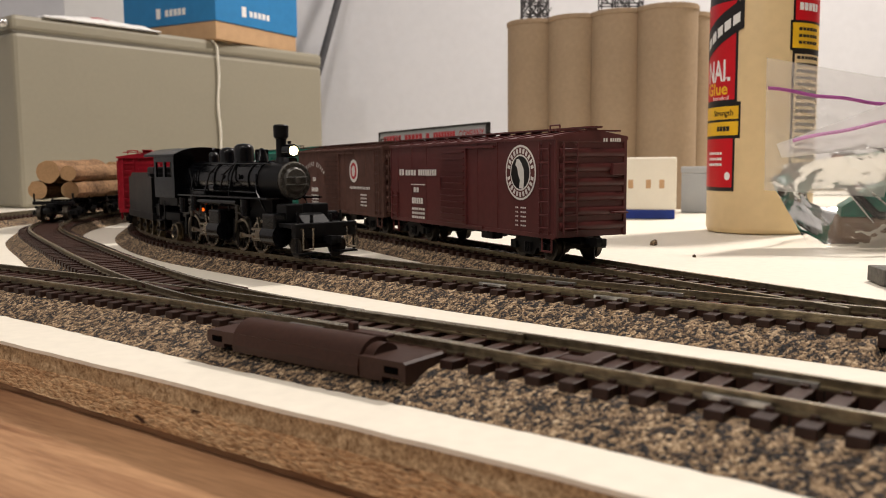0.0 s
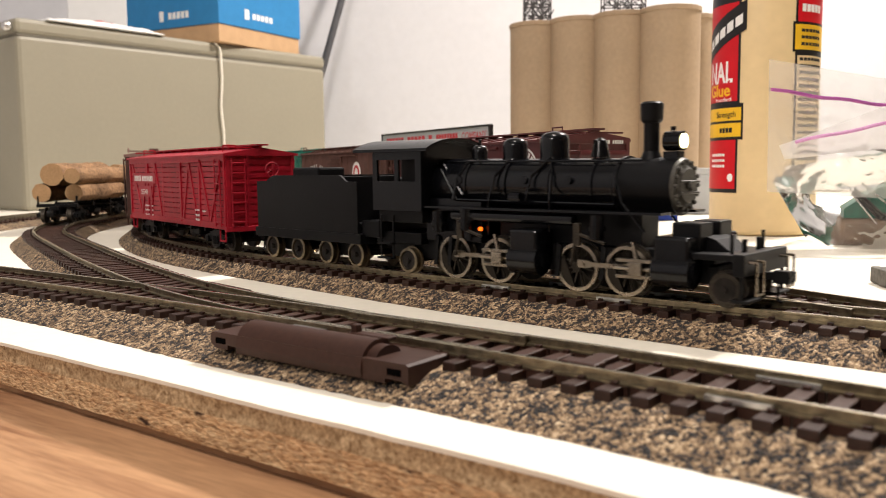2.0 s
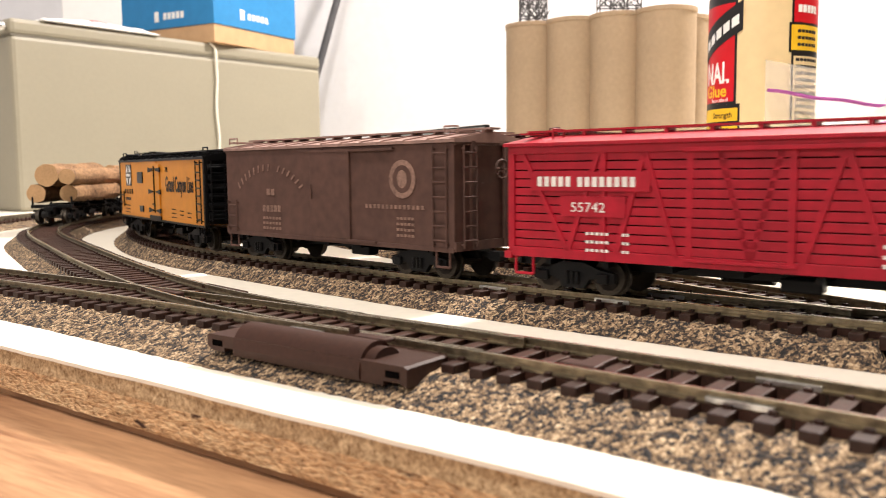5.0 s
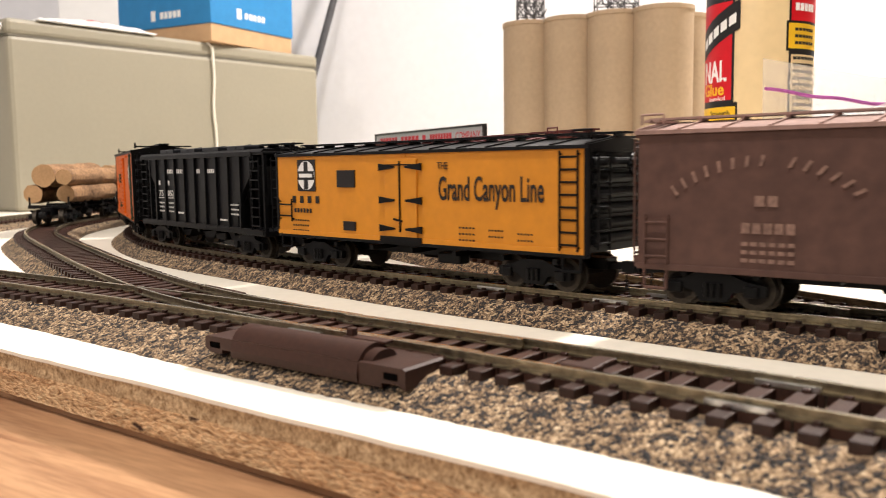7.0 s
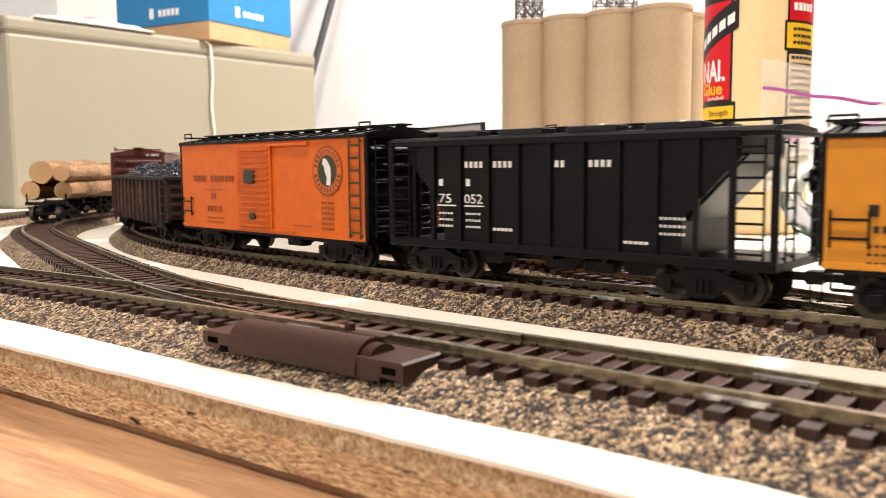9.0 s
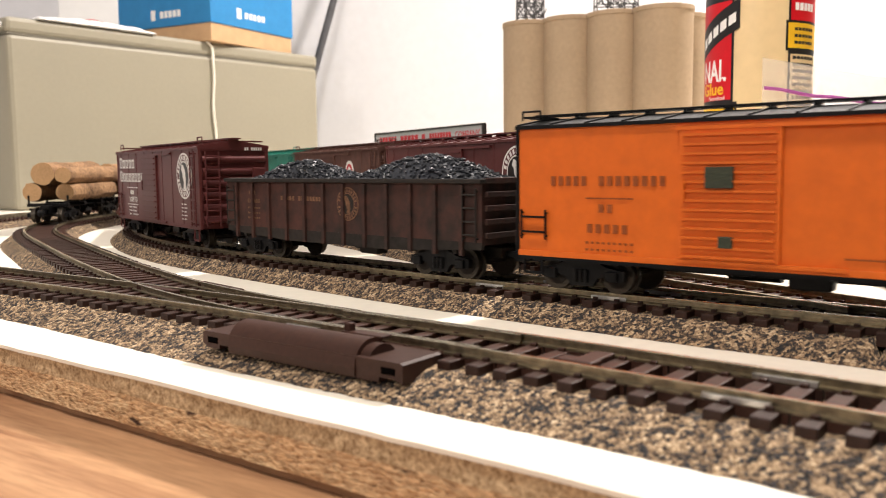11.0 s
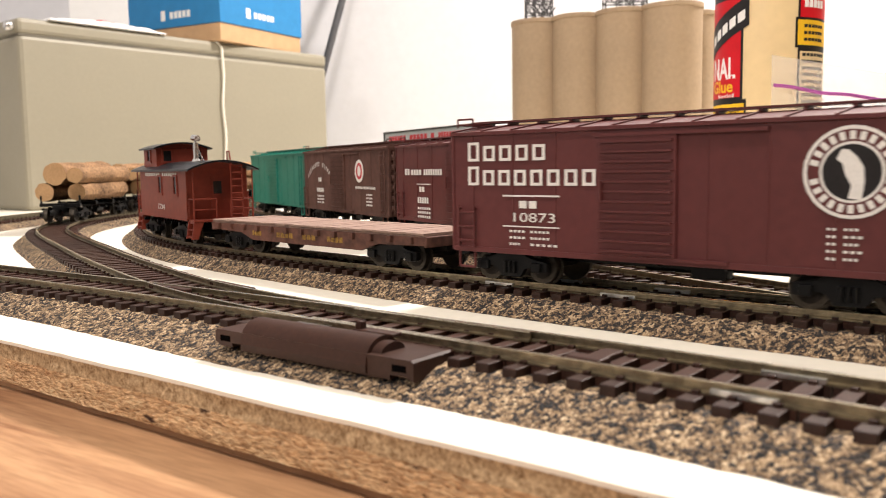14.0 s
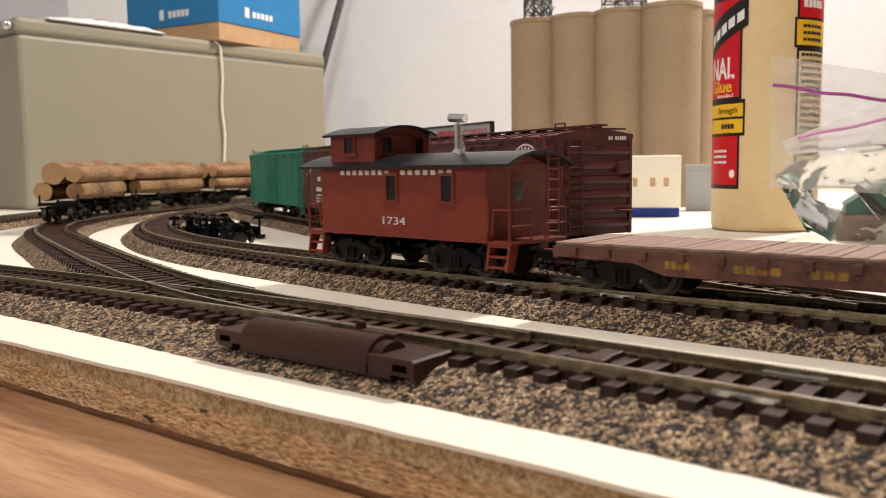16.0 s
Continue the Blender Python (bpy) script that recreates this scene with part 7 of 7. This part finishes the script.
    grid_patch(bm, 24.0, 60, 130, 146, -0.20, 1)
    for i in range(16):
        bars(bm, 26, 107 - i * 4, 24, 1.8, -0.25, 7, 0.2, 4)
    for i in range(3):
        bars(bm, 27, 124 - i * 4, 20, 1.8, -0.3, 6, 0.2, 4)
    bars(bm, 27, 136, 20, 4.5, -0.3, 5, 0.2, 5)
    on_round(bm, cx, cy, k, -0.08, 0.1)
    part("side_label", bm, [LABEL_BLACK, LABEL_RED, LABEL_YELLOW, GLUE, INK, LABEL_WHITE], b, "side label with fine print")


glue_bottle()


def small_case():
    """White and blue plastic case with two slots."""
    t = empty("plastic_case", at_mm(160, 690, 0, -14), "cream white plastic case on a blue base", "plastic case")
    bm = bmesh.new()
    box(bm, -32, 32, -14, 14, 7.5, 50, 1.5)
    part("cover", bm, CREAM, t)
    bm = bmesh.new()
    box(bm, -31, 31, -13.5, 13.5, 0.2, 8, 0.8)
    part("base", bm, DEEP_BLUE, t, "deep blue base strip")
    # brown blocks on the solid cover give the slots' shade by colour
    for x in (10, 20.5, -4):
        bm = bmesh.new()
        box(bm, x - 2.0, x + 2.0, -14.4, -13.6, 25, 32, 0.3)
        part("slot", bm, KRAFT, t, "small brown block coloured as a slot's shade")
    t2 = empty("grey_box", at_mm(232, 762, 0, -18), "small grey translucent plastic box", "box")
    bm = bmesh.new()
    box(bm, -13, 13, -10, 10, 0.2, 36, 1.0)
    part("tray", bm, GREY, t2)
    bm = bmesh.new()
    box(bm, -13.6, 13.6, -10.6, 10.6, 36, 42, 1.0)
    part("lid", bm, GREY, t2)


small_case()


def sign_board():
    t = empty("rooftop_sign", at_mm(31, 566, 0, math.degrees(math.atan2(155, -84))), "long white sign with red lettering in a black frame", "sign")
    L = 176.0
    bm = bmesh.new()
    box(bm, 0, L, -0.8, 0.8, 61, 72.5)
    part("panel", bm, GREY, t)
    bm = bmesh.new()
    for x0, x1, z0, z1 in ((-1, L + 1, 72.2, 73.6), (-1, L + 1, 59.8, 61.2), (-1, 0.8, 61, 72.4), (L - 0.8, L + 1, 61, 72.4)):
        box(bm, x0, x1, -1.4, 1.4, z0, z1)
    part("frame", bm, LABEL_BLACK, t)
    bm = bmesh.new()
    y = 0.85
    for x, w, n in ((134, 34, 6), (96, 32, 5), (84, 7, 1), (44, 34, 8)):
        for i in range(n):
            box(bm, x + i * w / n, x + (i + 0.75) * w / n, y, y + 0.2, 63.5, 69.5)
    b2 = bmesh.new()
    words(b2, "COMPANY", 0, 63.5, 6.0, 0, 34)
    for v in b2.verts:
        v.co = Vector((38 - v.co.x, y - v.co.y, v.co.z))
    part("lettering", bm, SIGN_RED, t, "red lettering")
    part("lettering", b2, SIGN_RED, t, "red lettering")
    for x in (6, L / 2, L - 6):
        bm = bmesh.new()
        box(bm, x - 1.5, x + 1.5, -3.2, -0.9, 0.2, 70)
        part("post", bm, DARK_GREY, t)


sign_board()


def zip_bag():
    """Clear zip bag lying over a boxed model."""
    t = empty("model_kit", at_mm(244, 456, 0, -22), "dark green and black plastic model kit inside a clear bag", "model kit")
    bm = bmesh.new()
    box(bm, -26, 70, -14, 26, 0.3, 15, 3)
    part("tray", bm, mat("brown_card", (0.20, 0.14, 0.10), 0.7, vary=0.2), t, "brown card tray")
    bm = bmesh.new()
    plate(bm, [(-24, 15), (68, 15), (68, 36), (14, 38), (-10, 30), (-24, 20)], -12, 22)
    part("shell", bm, mat("bottle_green", (0.035, 0.14, 0.10), 0.4, vary=0.3, scale=60), t, "green moulded plastic shell")
    bm = bmesh.new()
    for a, b in (((-20, 30), (-6, 16)), ((-6, 16), (66, 16)), ((6, 34), (26, 18)), ((30, 36), (60, 28))):
        rod(bm, (a[0], -13, a[1]), (b[0], -13, b[1]), 2.0, 8)
    rod(bm, (30, -13.5, 22), (30, -12, 22), 9, 20)
    part("frame", bm, LABEL_BLACK, t, "black plastic frame")
    bm = bmesh.new()
    for a, b in (((-16, 34), (0, 20)), ((0, 20), (14, 20)), ((10, 36), (34, 24)), ((14, 20), (22, 28)), ((40, 24), (66, 22)), ((-22, 30), (-8, 12))):
        rod(bm, (a[0], -14.5, a[1]), (b[0], -14.5, b[1]), 0.6, 6)
    part("wire", bm, SILVER, t, "pale trim lines")

    bag = empty("zip_bag", ZERO, "crumpled clear plastic zip bag with a purple seal", "plastic bag")

    def sheet(name, top, foot, y_at, n, m, rough, seed, material, label, smooth):
        """Film between two lines of (x, z); rough is the depth of its creases."""
        bm = bmesh.new()
        rng = random.Random(seed)

        def along(line, u):
            x = line[0][0] + u * (line[-1][0] - line[0][0])
            for (x0, z0), (x1, z1) in zip(line, line[1:]):
                if x <= x1:
                    return x, z0 + (z1 - z0) * (x - x0) / (x1 - x0)
            return line[-1]

        g = []
        for j in range(m + 1):
            v = j / m
            row = []
            for i in range(n + 1):
                u = i / n
                (xa, za), (xb, zb) = along(top, u), along(foot, u)
                x, z = xa + (xb - xa) * v, za + (zb - za) * v
                k = rough * min(1, 6 * v * (1 - v) + 0.25) * min(1, 0.3 + 8 * u)
                fold = 1.6 * noise.noise((x * 0.11 + z * 0.05, z * 0.09, seed)) + 0.8 * noise.noise((x * 0.3, z * 0.24 - x * 0.1, seed + 4))
                row.append(bm.verts.new((x + rng.uniform(-.4, .4) * k, y_at(u, v) + (fold + rng.uniform(-.45, .45)) * k, max(0.6, z + rng.uniform(-.4, .4) * k))))
            g.append(row)
        for a, b in zip(g, g[1:]):
            for i in range(n):
                if (i * 7 + seed) % 3:
                    bm.faces.new((a[i], a[i + 1], b[i + 1])), bm.faces.new((a[i], b[i + 1], b[i]))
                else:
                    bm.faces.new((a[i], a[i + 1], b[i])), bm.faces.new((a[i + 1], b[i + 1], b[i]))
        return part(name, bm, material, bag, label, smooth)

    sheet("back_film", [(169, 99), (226, 89), (320, 78)], [(172, 30), (320, 20)], lambda u, v: 440 + 6 * v, 60, 24, 0.7, 3, FILM_MILKY, "milky upper flap", True)
    sheet("folded_film", [(169, 54), (196, 63.5), (226, 74.5), (320, 98)], [(172, 47), (200, 50), (320, 62)], lambda u, v: 424 - 10 * v * min(1, 4 * u), 44, 8, 1.2, 7, FILM_WHITE, "folded pale flap", True)
    sheet("front_film", [(172, 45), (200, 52), (320, 62)], [(196, 0.8), (320, 0.8)], lambda u, v: 424 - 22 * math.sin(math.pi * min(1, 0.1 + 0.9 * v)) * min(1, 5 * u), 70, 34, 1.0, 12, FILM, "crumpled clear film", True)
    sheet("rear_film", [(171, 42), (320, 62)], [(196, 0.8), (320, 0.8)], lambda u, v: 446 + 50 * math.sin(math.pi * v) * min(1, 4 * u), 40, 20, 1.0, 21, FILM, "crumpled clear film", True)
    for line, y, colour in (([(169.5, 83.2), (196, 79), (226, 75), (320, 68)], 437.5, PURPLE), ([(176, 55.5), (196, 60), (226, 66), (320, 86)], 420.5, mat("pale_pink_seal", (0.62, 0.30, 0.55), 0.4))):
        bm = bmesh.new()
        prev = None
        for k in range(31):
            u = k / 30
            x = line[0][0] + u * (line[-1][0] - line[0][0])
            z = next(z0 + (z1 - z0) * (x - x0) / (x1 - x0) for (x0, z0), (x1, z1) in zip(line, line[1:]) if x <= x1 + 1e-6)
            ring = [bm.verts.new((x, y - (12 * min(1, 4 * u) if y < 430 else 0) + 0.9 * math.cos(math.pi * q / 3), z + 0.4 * math.sin(k) + 1.0 * math.sin(math.pi * q / 3))) for q in range(6)]
            if prev:
                for q in range(6):
                    bm.faces.new((prev[q], prev[(q + 1) % 6], ring[(q + 1) % 6], ring[q]))
            else:
                bm.faces.new(ring)
            prev = ring
        bm.faces.new(prev)
        part("seal", bm, colour, bag, "purple seal strip")


zip_bag()


def stone_abutment():
    t = empty("stone_abutment", at_mm(155, 276, 0, -8) @ Matrix.Diagonal((1, 1, 0.72, 1)), "small grey stone abutment block beside the track", "abutment")
    bm = bmesh.new()
    box(bm, 1, 79, 1, 34, 0.2, 8.4)
    part("core", bm, STONE, t)
    rng = random.Random(4)
    for r in range(2):
        x = 0.0 if r else -4.0
        while x < 78:
            w = rng.uniform(8, 13)
            bm = bmesh.new()
            x0, x1 = max(0, x), min(80, x + w)
            box(bm, x0 + 0.3, x1 - 0.3, rng.uniform(-0.8, -0.2), 3, 0.4 + r * 4.1, 4.2 + r * 4.1, 0.6)
            part("stone", bm, STONE, t)
            x += w
    for k in range(4):
        bm = bmesh.new()
        box(bm, -rng.uniform(0.2, 0.8), 3, 1 + k * 8.5, 9 + k * 8.5, 0.4, 8.6, 0.6)
        part("stone", bm, STONE, t)


stone_abutment()


def loose_wheels():
    """A heap of spare wheelsets inside the loop."""
    rng = random.Random(8)
    dark = WHEELSET.copy()
    dark.materials.clear()
    dark.materials.append(SATIN_BLACK), dark.materials.append(SATIN_BLACK)
    shiny = WHEELSET.copy()
    shiny.materials.clear()
    shiny.materials.append(SATIN_BLACK), shiny.materials.append(SILVER)
    for k in range(60):
        u = rng.random()
        x, y = -172 + 50 * u + rng.uniform(-7, 7), 548 - 50 * u + rng.uniform(-24, 24)
        up = rng.random() < 0.35
        o = new("spare_wheelset", dark if rng.random() < 0.6 else shiny)
        o.matrix_basis = at_mm(x, y, 3.9 + (3.4 if k > 46 else 0) if not up else 7.6, rng.uniform(0, 180), 90 if up else rng.uniform(-8, 8)) @ Matrix.Diagonal((0.68, 0.68, 0.68, 1))
        tagged(o, "loose black spare wheelset lying on the table", "wheelset", "spare wheelsets on the table")
    bm = bmesh.new()
    lathe(bm, [(6.5, 0), (6.5, 4), (4.5, 7), (4.2, 14), (5.6, 16), (5.4, 23), (3, 25)], -150, 745, 20)
    o = part("bottle_cap", bm, LABEL_WHITE, None, smooth=True)
    tagged(o, "small white plastic bottle cap on the table", "cap")


loose_wheels()


def crumbs():
    rng = random.Random(3)
    for x, y, r in ((14.5, 247, 0.9), (16.5, 246, 1.1), (18.6, 245, 0.8), (17.4, 243.6, 0.6), (26, 236, 0.5), (3, 259, 0.5), (116, 455, 2.2), (120, 395, 1.0), (98, 330, 0.7)):
        bm = bmesh.new()
        bmesh.ops.create_icosphere(bm, subdivisions=1, radius=r, matrix=Matrix.Translation((x, y, r * 0.55)))
        for v in bm.verts:
            v.co += Vector((rng.uniform(-.3, .3), rng.uniform(-.3, .3), rng.uniform(-.15, .15))) * r
        o = part("cork_crumb", bm, CORK)
        tagged(o, "tiny dark cork crumb on the table", "crumb", "crumbs on the table")


crumbs()



def motions():
    for ob, c, half in RUNNING:
        walk(ob, [(k * 0.5, car_pose(MAIN, train_at(k * 0.5) + c, half)) for k in range(33)])
    steps = [k / 15 for k in range(241)]
    for k, ob in enumerate(DRIVERS):
        x = ob.matrix_basis.translation.x
        walk(ob, [(t, Matrix.Translation((x, 0, 0.007)) @ Euler((0, (352.8 - train_at(t)) / 7.0, 0)).to_matrix().to_4x4()) for t in steps])
    for ob, x in RODS:
        rows = []
        for t in steps:
            a = (352.8 - train_at(t)) / 7.0
            rows.append((t, at_mm(x + 3.2 * math.cos(a), 0, 7.0 - 3.2 * math.sin(a))))
        walk(ob, rows)


motions()
